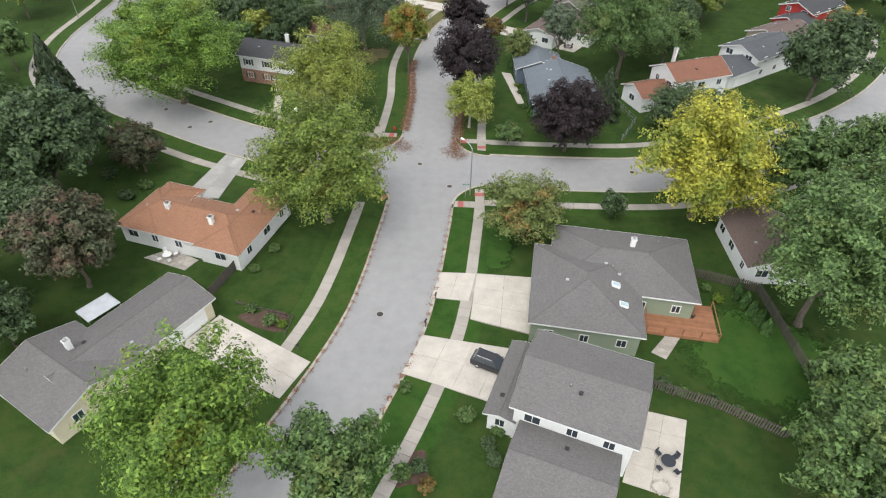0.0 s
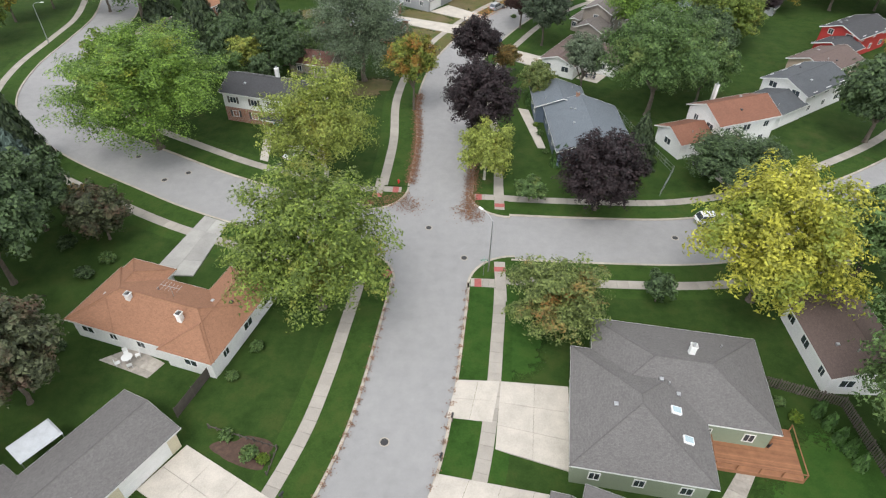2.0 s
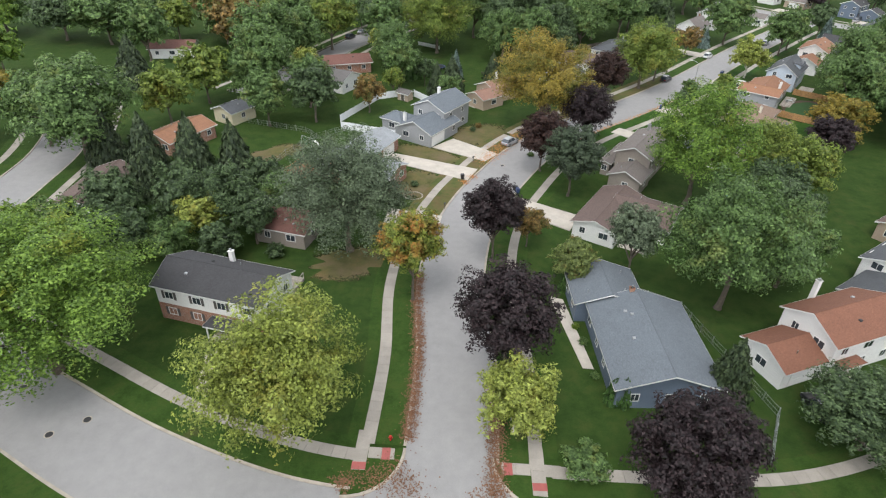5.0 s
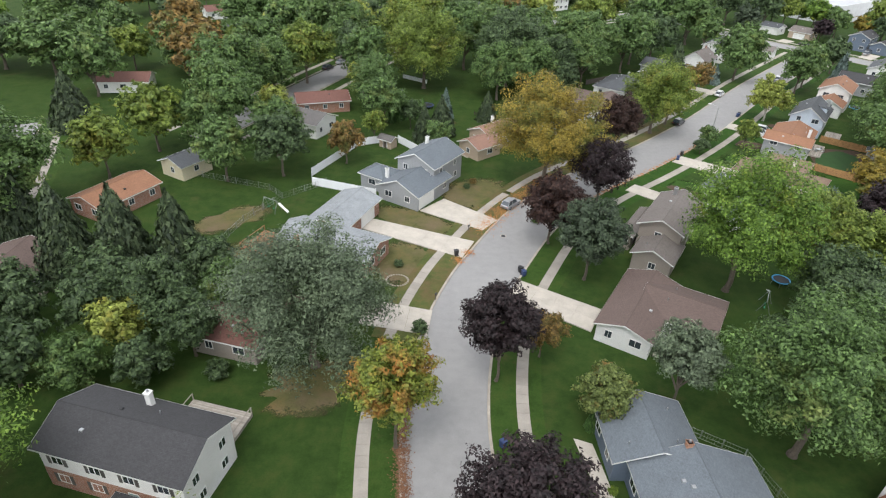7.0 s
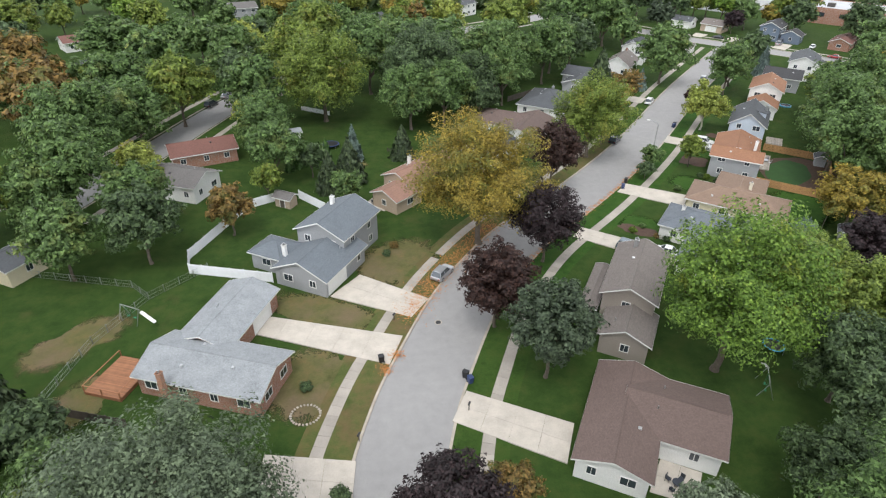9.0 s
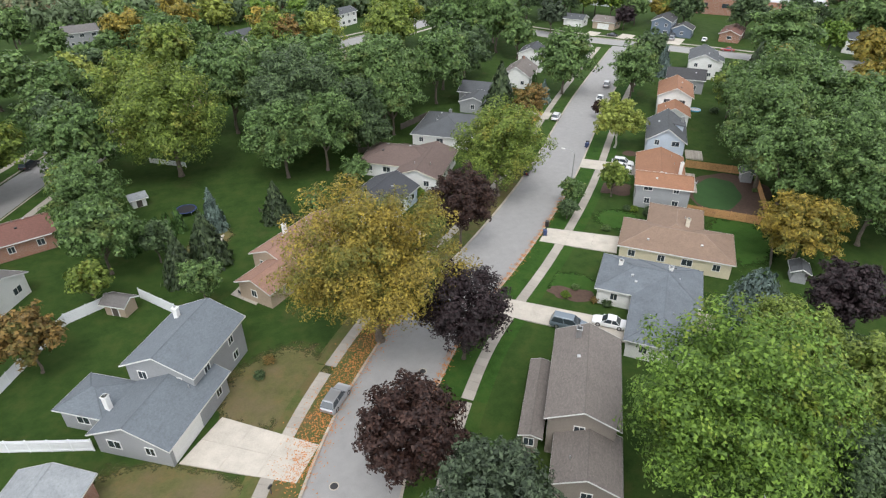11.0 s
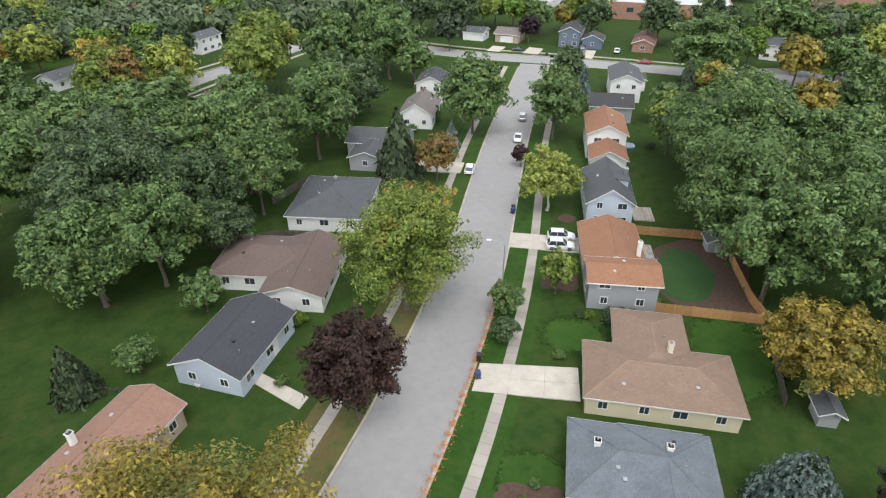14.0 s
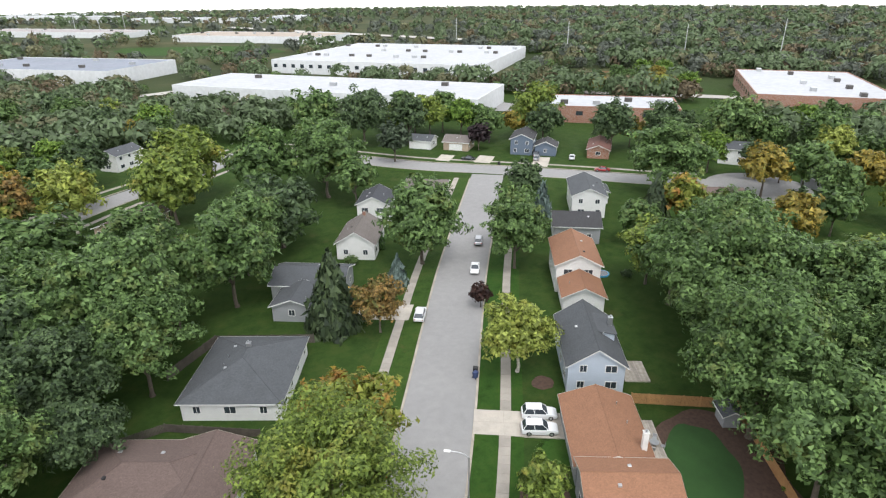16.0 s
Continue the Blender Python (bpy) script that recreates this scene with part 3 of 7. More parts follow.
# ---- houses ----
ROOFS = {
    "grey": shingle_mat("grey_shingles", (0.125, 0.118, 0.114)),
    "taupe": shingle_mat("taupe_shingles", (0.156, 0.137, 0.125), 0.4),
    "pale_grey": shingle_mat("pale_blue_grey_shingles", (0.245, 0.262, 0.275), 0.25, 0.6),
    "blue_grey": shingle_mat("blue_grey_shingles", (0.125, 0.144, 0.163), 0.3),
    "slate": shingle_mat("slate_shingles", (0.074, 0.080, 0.087), 0.3, 0.4),
    "worn_slate": shingle_mat("worn_slate_shingles", (0.128, 0.146, 0.166), 0.25, 0.6),
    "dark": shingle_mat("dark_shingles", (0.046, 0.049, 0.057), 0.35),
    "charcoal": shingle_mat("charcoal_shingles", (0.047, 0.047, 0.050), 0.35),
    "orange": shingle_mat("orange_brown_shingles", (0.251, 0.125, 0.072), 0.25),
    "rust": shingle_mat("rust_shingles", (0.182, 0.080, 0.049), 0.3),
    "tan": shingle_mat("tan_shingles", (0.205, 0.141, 0.103), 0.25, 0.35),
    "brown": shingle_mat("brown_shingles", (0.122, 0.087, 0.076), 0.3),
    "pink": shingle_mat("pinkish_shingles", (0.251, 0.144, 0.106), 0.25),
    "red_brown": shingle_mat("red_brown_shingles", (0.152, 0.072, 0.057), 0.3),
}
RIDGE_TAN = plain("pale_ridge_shingles", (0.24, 0.175, 0.135), 0.9, vary=0.2)
WALLS = {
    "white": siding_mat("white_siding", (0.72, 0.72, 0.70)),
    "cream": siding_mat("cream_siding", (0.62, 0.56, 0.40)),
    "sage": siding_mat("sage_green_siding", (0.24, 0.28, 0.20)),
    "blue": siding_mat("slate_blue_siding", (0.12, 0.155, 0.21)),
    "grey": siding_mat("grey_siding", (0.30, 0.31, 0.32)),
    "pale_blue": siding_mat("pale_blue_siding", (0.48, 0.54, 0.62)),
    "taupe": siding_mat("taupe_siding", (0.27, 0.235, 0.205)),
    "tan": siding_mat("tan_siding", (0.42, 0.33, 0.25)),
    "red": siding_mat("red_siding", (0.36, 0.03, 0.025)),
    "brick": brick_mat("red_brick", (0.27, 0.12, 0.075)),
    "orange_brick": brick_mat("orange_brick", (0.34, 0.16, 0.09)),
}


def mesh_part(name, faces, material, parent, uvs=None):
    bm = bmesh.new()
    uvl = bm.loops.layers.uv.verify()
    for k, f in enumerate(faces):
        vs = [bm.verts.new(p) for p in f]
        fc = bm.faces.new(vs)
        if uvs:
            for lp, uv in zip(fc.loops, uvs[k]):
                lp[uvl].uv = uv
    return part(name, bm, material, parent)


def window(parent, m, w, h, material=None):
    """A window that looks along -y of m: a frame proud of the wall, a pane set back, a sill and a meeting rail."""
    bm = bmesh.new()
    f = 0.09
    box(bm, -w / 2 - f, -w / 2, -0.06, 0.04, -f, h + f)
    box(bm, w / 2, w / 2 + f, -0.06, 0.04, -f, h + f)
    box(bm, -w / 2, w / 2, -0.06, 0.04, h, h + f)
    box(bm, -w / 2, w / 2, -0.06, 0.04, -f, 0)
    box(bm, -0.025, 0.025, -0.05, 0.03, 0, h)
    ob = part("window", bm, material or WHITE, parent)
    ob.matrix_basis = m
    bm = bmesh.new()
    box(bm, -w / 2, w / 2, -0.025, 0.02, 0, h)
    part("pane", bm, GLASS, ob)
    return ob


def panel_door(parent, m, w, h, material, rows=4, name="garage_door"):
    bm = bmesh.new()
    for k in range(rows):
        z0, z1 = h * k / rows, h * (k + 1) / rows
        box(bm, -w / 2, w / 2, -0.05, 0.03, z0 + 0.01, z1 - 0.01, 0.01)
    ob = part(name, bm, material, parent)
    ob.matrix_basis = m
    bm = bmesh.new()
    for x0, x1, z0, z1 in ((-w / 2 - 0.1, -w / 2, 0, h + 0.1), (w / 2, w / 2 + 0.1, 0, h + 0.1), (-w / 2, w / 2, h, h + 0.1)):
        box(bm, x0, x1, -0.07, 0.03, z0, z1)
    part("door_frame", bm, WHITE, ob)
    return ob


def roof_wing(parent, m, L, W, h, kind, pitch, roofmat, trim, wallmat, dz=0.0):
    """Roof, fascia and walls of one wing: ridge along x, eaves at height h. L and W measure the roof."""
    rise = W / 2 * math.tan(radians(pitch))
    hl, hw = L / 2, W / 2
    h = h + dz
    E = [(-hl, -hw, h), (hl, -hw, h), (hl, hw, h), (-hl, hw, h)]
    run = hw if kind == "hip" else 0.0
    if kind == "half":
        run = hw * 0.35
    r0, r1 = (-hl + min(run, hl - 0.05), 0, h + rise), (hl - min(run, hl - 0.05), 0, h + rise)
    s = math.hypot(hw, rise)
    faces = [[E[0], E[1], r1, r0], [E[2], E[3], r0, r1]]
    uvs = [[(-hl, 0), (hl, 0), (r1[0], s), (r0[0], s)], [(hl + 50, 0), (-hl + 50, 0), (r0[0] + 50, s), (r1[0] + 50, s)]]
    if run:
        faces += [[E[1], E[2], r1], [E[3], E[0], r0]]
        uvs += [[(-hw, 0), (hw, 0), (0, s)], [(-hw + 30, 0), (hw + 30, 0), (30, s)]]
    ob = mesh_part("roof", faces, roofmat, parent, uvs)
    ob.matrix_basis = m
    # ridge and hip caps
    bm = bmesh.new()
    for a, b in [(r0, r1)] + ([(E[0], r0), (E[3], r0), (E[1], r1), (E[2], r1)] if run else []):
        if (Vector(a) - Vector(b)).length > 0.3:
            tube(bm, Vector(a) - Vector((0, 0, 0.03)), Vector(b) - Vector((0, 0, 0.03)), 0.085, seg=6)
    part("ridge_cap", bm, RIDGE_TAN if roofmat is ROOFS["tan"] else roofmat, ob)
    th = 0.2
    bm = bmesh.new()
    loop = [E[0], E[1], E[2], E[3]] if run else [E[0], E[1], r1, E[2], E[3], r0]
    out = []
    c = Vector((0, 0, 0))
    for p in loop:
        q = Vector(p)
        k = Vector((math.copysign(0.025, q.x), math.copysign(0.025, q.y) if q.y else 0, 0.02))
        out.append((bm.verts.new(q + k), bm.verts.new(q + k - Vector((0, 0, th)))))
    for k in range(len(out)):
        a, b = out[k], out[(k + 1) % len(out)]
        bm.faces.new((a[1], b[1], b[0], a[0]))
    if run:
        bm.faces.new([o[1] for o in reversed(out)])
    else:
        bm.faces.new([out[5][1], out[2][1], out[1][1], out[0][1]])
        bm.faces.new([out[4][1], out[3][1], out[2][1], out[5][1]])
    part("fascia", bm, trim, ob)
    o = 0.45
    bm = bmesh.new()
    box(bm, -hl + o, hl - o, -hw + o, hw - o, -0.05, h - th + 0.01)
    uvl = bm.loops.layers.uv.verify()
    if not run:
        rr = rise * (hw - o) / hw
        for sx in (-1, 1):
            x = sx * (hl - o)
            vs = [bm.verts.new((x, -hw + o, h - th)), bm.verts.new((x, hw - o, h - th)), bm.verts.new((x, 0, h - th + rr + rise * o / hw - 0.05))]
            f = bm.faces.new(vs if sx > 0 else vs[::-1])
            for lp in f.loops:
                lp[uvl].uv = (lp.vert.co.y, lp.vert.co.z)
    w = part("wall", bm, wallmat, parent)
    w.matrix_basis = m
    return rise


def house(label, rot, wings, roof, wall, trim=None, wins=True, chimney=(), garage=(), door=(), vents=3, seed=0, wall2=None, shutters=None, base_wall=None):
    """wings: (x, y, length along the ridge, width, 'u' or 'v', eave height, kind[, pitch]); u is the house's own x axis."""
    x0, y0 = wings[0][0], wings[0][1]
    base = pose(x0, y0, 0, 0, 0, rot)
    top = thing("house", base, label, "house", "houses of the street")
    inv = base.inverted()
    rnd = random.Random(seed + int(x0 * 7 + y0 * 13))
    trim = trim or WHITE
    frames = []
    for k, wg in enumerate(wings):
        x, y, L, W, d, h, kind = wg[:7]
        pitch = wg[7] if len(wg) > 7 else 20
        p = inv @ Vector((x, y, 0))
        m = pose(p.x, p.y, 0, 0, 0, 90 if d == "v" else 0)
        rise = roof_wing(top, m, L, W, h, kind, pitch, ROOFS[roof], trim, WALLS[wall2] if wall2 and k else WALLS[wall], dz=0.006 * k)
        frames.append((m, L, W, h, rise))
        # windows, storey by storey
        o = 0.45
        for sd, (ln, dist, turn) in enumerate(((L, W, 0), (W, L, 90), (L, W, 180), (W, L, 270))):
            if not wins:
                break
            ln -= 2 * o
            n = max(1, int(ln / 3.6))
            for st in range(2 if h > 4.4 else 1):
                for i in range(n):
                    u = (i + 0.5) / n * ln - ln / 2 + rnd.uniform(-0.25, 0.25)
                    if any(gk == k and gs == sd and abs(gu - u) < gw / 2 + 0.8 for gk, gs, gu, gw, *_ in tuple(garage) + tuple(door)) and st == 0:
                        continue
                    wm = m @ pose(0, 0, 0, 0, 0, turn) @ pose(u, -dist / 2 + o, 1.05 + 2.65 * st if h > 4.4 else min(1.25, h - 1.75))
                    q = wm.translation
                    inside = False
                    for k2, (m2, L2, W2, h2, _) in enumerate(frames):
                        if k2 != k:
                            ql = m2.inverted() @ q
                            inside |= abs(ql.x) < L2 / 2 - 0.3 and abs(ql.y) < W2 / 2 - 0.3
                    if not inside:
                        ww = 1.15 if shutters and sd == 0 else rnd.choice((0.9, 1.0, 1.5))
                        wo = window(top, wm, ww, 1.05)
                        if shutters and sd == 0:
                            for e in (-1, 1):
                                bm = bmesh.new()
                                box(bm, e * (ww / 2 + 0.3) - 0.19, e * (ww / 2 + 0.3) + 0.19, -0.08, 0.02, -0.1, 1.15, 0.01)
                                part("shutter", bm, shutters, wo)
        if base_wall and k == 0:
            bm = bmesh.new()
            box(bm, -L / 2 + o, L / 2 - o, -W / 2 + o - 0.03, -W / 2 + o + 0.02, 0.0, 2.75)
            part("brick_base", bm, base_wall, top).matrix_basis = m
    for gk, gs, gu, gw, *gm in garage:
        m, L, W, h, _ = frames[gk]
        dist = W if gs % 2 == 0 else L
        panel_door(top, m @ pose(0, 0, 0, 0, 0, 90 * gs) @ pose(gu, -dist / 2 + 0.45, 0.1), gw, 2.15, gm[0] if gm else WHITE)
    for gk, gs, gu, gw, *gm in door:
        m, L, W, h, _ = frames[gk]
        dist = W if gs % 2 == 0 else L
        panel_door(top, m @ pose(0, 0, 0, 0, 0, 90 * gs) @ pose(gu, -dist / 2 + 0.45, 0.15), gw, 2.05, gm[0] if gm else WHITE, 1, "door")
    for k in range(vents):
        m, L, W, h, rise = frames[k % len(frames)]
        u, v = rnd.uniform(-0.28, 0.28) * L, rnd.choice((-1, 1)) * rnd.uniform(0.12, 0.3) * W
        z = h + rise * (1 - abs(v) / (W / 2))
        bm = bmesh.new()
        if k % 2:
            tube(bm, (u, v, z - 0.1), (u, v, z + 0.4), 0.07)
            vo = part("vent_pipe", bm, METAL, top)
        else:
            box(bm, u - 0.2, u + 0.2, v - 0.2, v + 0.2, z - 0.12, z + 0.16, 0.04)
            vo = part("roof_vent", bm, BLACK if rnd.random() < 0.4 else METAL, top)
        vo.matrix_basis = m
    for cx, cy, cz, cm in chimney:
        p = inv @ Vector((cx, cy, 0))
        bm = bmesh.new()
        box(bm, p.x - 0.3, p.x + 0.3, p.y - 0.3, p.y + 0.3, 2.0, cz - 0.3, 0.02)
        box(bm, p.x - 0.36, p.x + 0.36, p.y - 0.36, p.y + 0.36, cz - 0.42, cz - 0.3, 0.02)
        ch = part("chimney", bm, cm, top)
        bm = bmesh.new()
        tube(bm, (p.x, p.y, cz - 0.3), (p.x, p.y, cz), 0.14, 0.12)
        part("flue", bm, METAL, ch)
    return top


BRICK = WALLS["brick"]
TEAL_DOOR = plain("teal_door_paint", (0.10, 0.30, 0.31), 0.5)
house("sage green split level house with grey shingles and a deck", -8, [(15.8, 53.2, 14.2, 13.1, "v", 3.6, "hip", 17), (21.1, 58.2, 17.7, 12.1, "u", 3.6, "hip", 17)],
      "grey", "sage", garage=[(0, 2, -2.5, 5.0)], chimney=[(22.4, 59.5, 6.6, WHITE)], vents=5)
house("two storey house with grey shingles and a lower wing", -20, [(12.9, 37.3, 12.1, 10.6, "u", 5.6, "gable", 18), (9.8, 28.8, 9.8, 11.5, "u", 3.0, "gable", 18), (6.4, 39.6, 10.2, 3.4, "v", 2.9, "gable", 16)],
      "grey", "white", garage=[(2, 2, 0.5, 5.0)], vents=6)
house("low white house with an orange brown hip roof", -15.8, [(-35.7, 64.7, 19.5, 9.2, "u", 3.0, "hip", 24), (-29.1, 64.9, 14, 6.8, "v", 3.0, "hip", 24), (-41.4, 67.3, 11, 6.4, "v", 3.0, "hip", 24)],
      "orange", "white", chimney=[(-39.2, 64.9, 5.8, WHITE), (-32.4, 62.2, 5.8, WHITE)], vents=5)
house("low cream house with long grey shingle roof", -29.5, [(-36.1, 44.2, 17.5, 8.3, "v", 3.0, "gable", 18), (-40.3, 38.4, 11, 10, "u", 3.0, "gable", 18)],
      "grey", "cream", garage=[(0, 0, 4.6, 5.0)], chimney=[(-40.4, 40.7, 5.6, WHITE)], vents=4)
house("white two storey house with dark roof and brick base", -14, [(-36, 117.1, 16.5, 8.8, "u", 5.6, "gable", 24)], "charcoal", "white",
      chimney=[(-35.7, 120.3, 8.2, WHITE)], door=[(0, 0, 2.0, 1.0, TEAL_DOOR)], vents=3, shutters=DARK_TRIM, base_wall=BRICK)
house("slate blue ranch house with blue grey shingles", 2, [(19.7, 110.1, 16.4, 13.2, "v", 3.3, "gable", 19), (16.1, 121.6, 8.6, 10.0, "v", 3.3, "gable", 19)],
      "blue_grey", "blue", chimney=[(18.8, 118, 6.2, WALLS["orange_brick"])], vents=6)
house("white two storey house with rust brown roof and garage", 22, [(45.2, 114, 13, 8.8, "u", 5.5, "gable", 26), (36.7, 110.3, 7.6, 7.4, "u", 3.0, "gable", 24)],
      "rust", "white", garage=[(1, 0, 0.4, 4.8)], chimney=[(42.8, 117.9, 8.6, WHITE)], vents=3)
house("white house with slate roof and attached garage", 35, [(65, 129.9, 15, 10, "u", 4.6, "gable", 20), (56.3, 122.8, 9.5, 8.6, "u", 3.0, "gable", 20)], "slate", "white", garage=[(1, 0, 0, 4.8)])
house("low house with a brown roof", 35, [(75.5, 143.5, 14, 9.5, "u", 3.2, "gable", 20)], "brown", "tan")
house("red house with a grey roof", 35, [(89.5, 159.5, 15, 9.5, "u", 4.6, "gable", 20), (82.0, 151.5, 8, 8, "u", 3.2, "gable", 20)], "charcoal", "red")
house("white ranch house with a brown roof and patio", -31.4, [(21.9, 144.8, 16, 8.2, "v", 3.0, "gable", 18), (27.9, 144.6, 11, 10, "u", 3.0, "gable", 18)],
      "brown", "white", door=[(0, 0, 1.0, 1.0)], garage=[(0, 2, 1.5, 4.8)], vents=5)
house("taupe two storey house with taupe shingles", -33, [(33.4, 167.9, 14.6, 7.8, "v", 5.6, "gable", 24), (28.9, 159.5, 7.4, 7.0, "v", 3.2, "gable", 24), (28.2, 169.2, 12, 2.6, "v", 2.9, "gable", 16)],
      "taupe", "taupe", chimney=[(35.2, 172.8, 8.4, METAL)], vents=2)
house("brick ranch house with pale worn shingles", -22, [(-23.7, 159.3, 16.6, 8.8, "u", 3.0, "gable", 19), (-23.5, 169.2, 13.6, 8.0, "v", 3.0, "gable", 19)],
      "pale_grey", "brick", chimney=[(-28.8, 156, 5.6, WALLS["orange_brick"])], garage=[(1, 0, 2.0, 4.6)], vents=5)
house("grey two storey house with front garage", -32, [(-8.9, 189.1, 11.5, 9.5, "v", 5.5, "gable", 24), (-11.7, 182.1, 12, 9.9, "v", 3.0, "gable", 24), (-18.8, 185.5, 6.5, 6, "u", 3.0, "hip", 24)],
      "blue_grey", "grey", garage=[(1, 0, -2.6, 4.8), ], chimney=[(-17.1, 182.7, 5.4, WHITE), (-9.7, 192.8, 8.2, WHITE)], vents=2)
house("low tan house with a pinkish roof behind a golden tree", -48, [(7.8, 212.8, 15.5, 8.2, "v", 3.2, "gable", 22), (2.1, 204.1, 8, 7, "v", 2.8, "gable", 22)], "pink", "tan", chimney=[(5.4, 214.1, 5.8, WHITE)])
house("pale blue house with a dark shingle roof", -45, [(23.5, 223.8, 13.5, 10, "v", 3.2, "gable", 24)], "dark", "pale_blue", door=[(0, 0, 1.5, 1.0)], vents=4)
house("long white ranch house with a brown hip roof", -34, [(33, 240.7, 16.8, 11.6, "u", 3.0, "hip", 19), (36.5, 235.6, 15.8, 9.6, "v", 3.0, "gable", 19)], "brown", "white", trim=CREAM, vents=5)
house("white ranch house with a slate grey hip roof", -34, [(48.3, 255.2, 16.5, 14.2, "v", 3.0, "hip", 20)], "slate", "white", chimney=[(49.3, 256.7, 6.4, METAL)], vents=4)
house("white ranch house with slate hip roof and brick front", -40, [(54.4, 184.5, 14.6, 9.9, "u", 2.9, "hip", 20), (52.9, 179.2, 20.3, 8.8, "v", 2.9, "hip", 20)],
      "worn_slate", "white", garage=[(1, 2, 5.5, 4.6)], chimney=[(51.6, 188, 5.0, WHITE), (57.2, 183.8, 5.2, WHITE)], vents=6)
house("cream ranch house with a tan hip roof", -39.6, [(65.3, 192.6, 17.6, 10.0, "u", 2.9, "hip", 20), (68.2, 196.7, 14.5, 9.2, "v", 2.9, "hip", 20)],
      "tan", "cream", garage=[(0, 3, 0, 4.6)], chimney=[(68.5, 194.3, 5.6, CREAM)], vents=3)
house("grey split level house with an orange brown roof", -36, [(74.8, 209.2, 10.4, 7.0, "u", 4.7, "gable", 20), (80.4, 217.4, 13, 9.6, "v", 3.2, "gable", 20)], "orange", "grey",
      chimney=[(81.1, 212.2, 6.4, WHITE)], vents=4)
house("pale blue gabled house with a slate roof", -37, [(91.8, 231, 14.5, 8.7, "v", 4.6, "gable", 34)], "slate", "pale_blue", chimney=[(95, 230.1, 8.2, METAL)], vents=2)
house("white two storey house with an orange brown roof", -38, [(111.6, 253.6, 13.5, 9.0, "v", 5.6, "gable", 26), (105.2, 245.3, 8, 8, "v", 3.1, "gable", 26)], "orange", "white", vents=3)
house("dark roofed low house between neighbours", -40, [(127.5, 268.9, 11, 10, "u", 4.0, "gable", 22)], "charcoal", "grey")
house("white two storey house with a blue grey roof", -40, [(143.3, 280.8, 15, 9, "v", 5.6, "gable", 24), (150.2, 283.9, 7, 7, "v", 3.2, "gable", 24)], "slate", "white")
house("grey split level house behind a conifer", -38, [(67.3, 277.2, 14, 10, "u", 3.6, "gable", 20), (62.1, 271.5, 8, 8, "v", 3.0, "gable", 20)], "slate", "grey")
house("white gabled house with a taupe roof and brick chimney", -38, [(83.9, 290.5, 13, 9, "v", 3.6, "gable", 32)], "taupe", "white", chimney=[(86.5, 293.7, 7.4, BRICK)])
house("white two storey house with a dark roof", -38, [(95.1, 304.4, 10.5, 8.5, "v", 5.6, "gable", 26)], "dark", "white")
house("slate blue two storey house beside the cross street", -48, [(169.5, 335.3, 13, 8.4, "v", 5.4, "gable", 24), (173.4, 327.9, 8, 8, "v", 3.2, "gable", 24)], "charcoal", "blue")
house("low brick house with a pinkish red roof", -50, [(188.2, 317.4, 16, 8, "v", 3.0, "gable", 22)], "red_brown", "brick")
house("low pale house with a garage to the street", -52, [(143.9, 360.9, 9, 8, "u", 3.0, "gable", 22)], "slate", "white", garage=[(0, 0, 0, 4.6)])
house("low tan house with a garage to the street", -52, [(153.3, 351.7, 10, 9, "u", 3.0, "gable", 22)], "taupe", "tan", garage=[(0, 0, 0, 4.6)])
house("low pale house at the street corner", -40, [(115.9, 313.7, 12, 8, "u", 3.0, "gable", 20)], "taupe", "white")
house("white gabled house beside the turning circle", -60, [(214.6, 284.6, 9, 8, "u", 5.0, "gable", 26)], "slate", "white")
house("low house with a slate roof beside the turning circle", -20, [(212.9, 253.2, 14, 9, "u", 3.0, "hip", 20)], "slate", "grey")
house("white two storey house with a brown roof near the circle", -40, [(167.9, 258.9, 10, 8, "u", 5.0, "gable", 24)], "brown", "white")
house("long low brown house on the back street", 38, [(43.8, 331.4, 16, 8.5, "u", 3.0, "gable", 20)], "brown", "tan")
house("white two storey house on the back street", 40, [(49.4, 395.2, 12, 8, "u", 5.2, "gable", 24)], "slate", "white")
house("low brick house with a red brown roof", 20, [(-38.4, 230.4, 14, 9, "u", 3.0, "gable", 20)], "red_brown", "brick")
house("pale house with a grey roof and cluttered terrace", -25, [(-39.1, 214.3, 12, 9, "u", 3.4, "gable", 22)], "grey", "white")
house("low house with an orange brown roof", -26, [(-65, 173, 13, 8.8, "v", 3.0, "gable", 18)], "orange", "brick")
house("small white house with a grey roof", -30, [(-58.1, 188.1, 8, 7, "v", 3.0, "gable", 22)], "slate", "cream")
house("low house with a brown roof and a wooden deck", -2, [(-68.5, 145.9, 16, 9.6, "v", 3.0, "gable", 20)], "brown", "grey")
house("low brown house hidden by the willow", -14, [(-32.5, 137.1, 9.5, 7.5, "u", 3.0, "gable", 20)], "red_brown", "taupe")
house("low house with a brown roof among trees", 10, [(-93.8, 239.8, 14, 9, "u", 3.0, "gable", 20)], "red_brown", "white")
house("white house with a brown roof under trees", 0, [(42, 64.3, 12, 9.5, "v", 3.0, "gable", 22)], "brown", "white")
house("white gabled house far up the back street", 35, [(-100.5, 339.1, 13, 9, "u", 3.2, "gable", 22)], "red_brown", "white")
house("green sided house with cluttered garden", 30, [(-81.6, 295.9, 12, 9, "u", 4.6, "gable", 22)], "slate", "sage")
house("grey two storey house among far trees", 20, [(-50.5, 389.5, 12, 9, "u", 5.4, "gable", 24)], "grey", "grey")
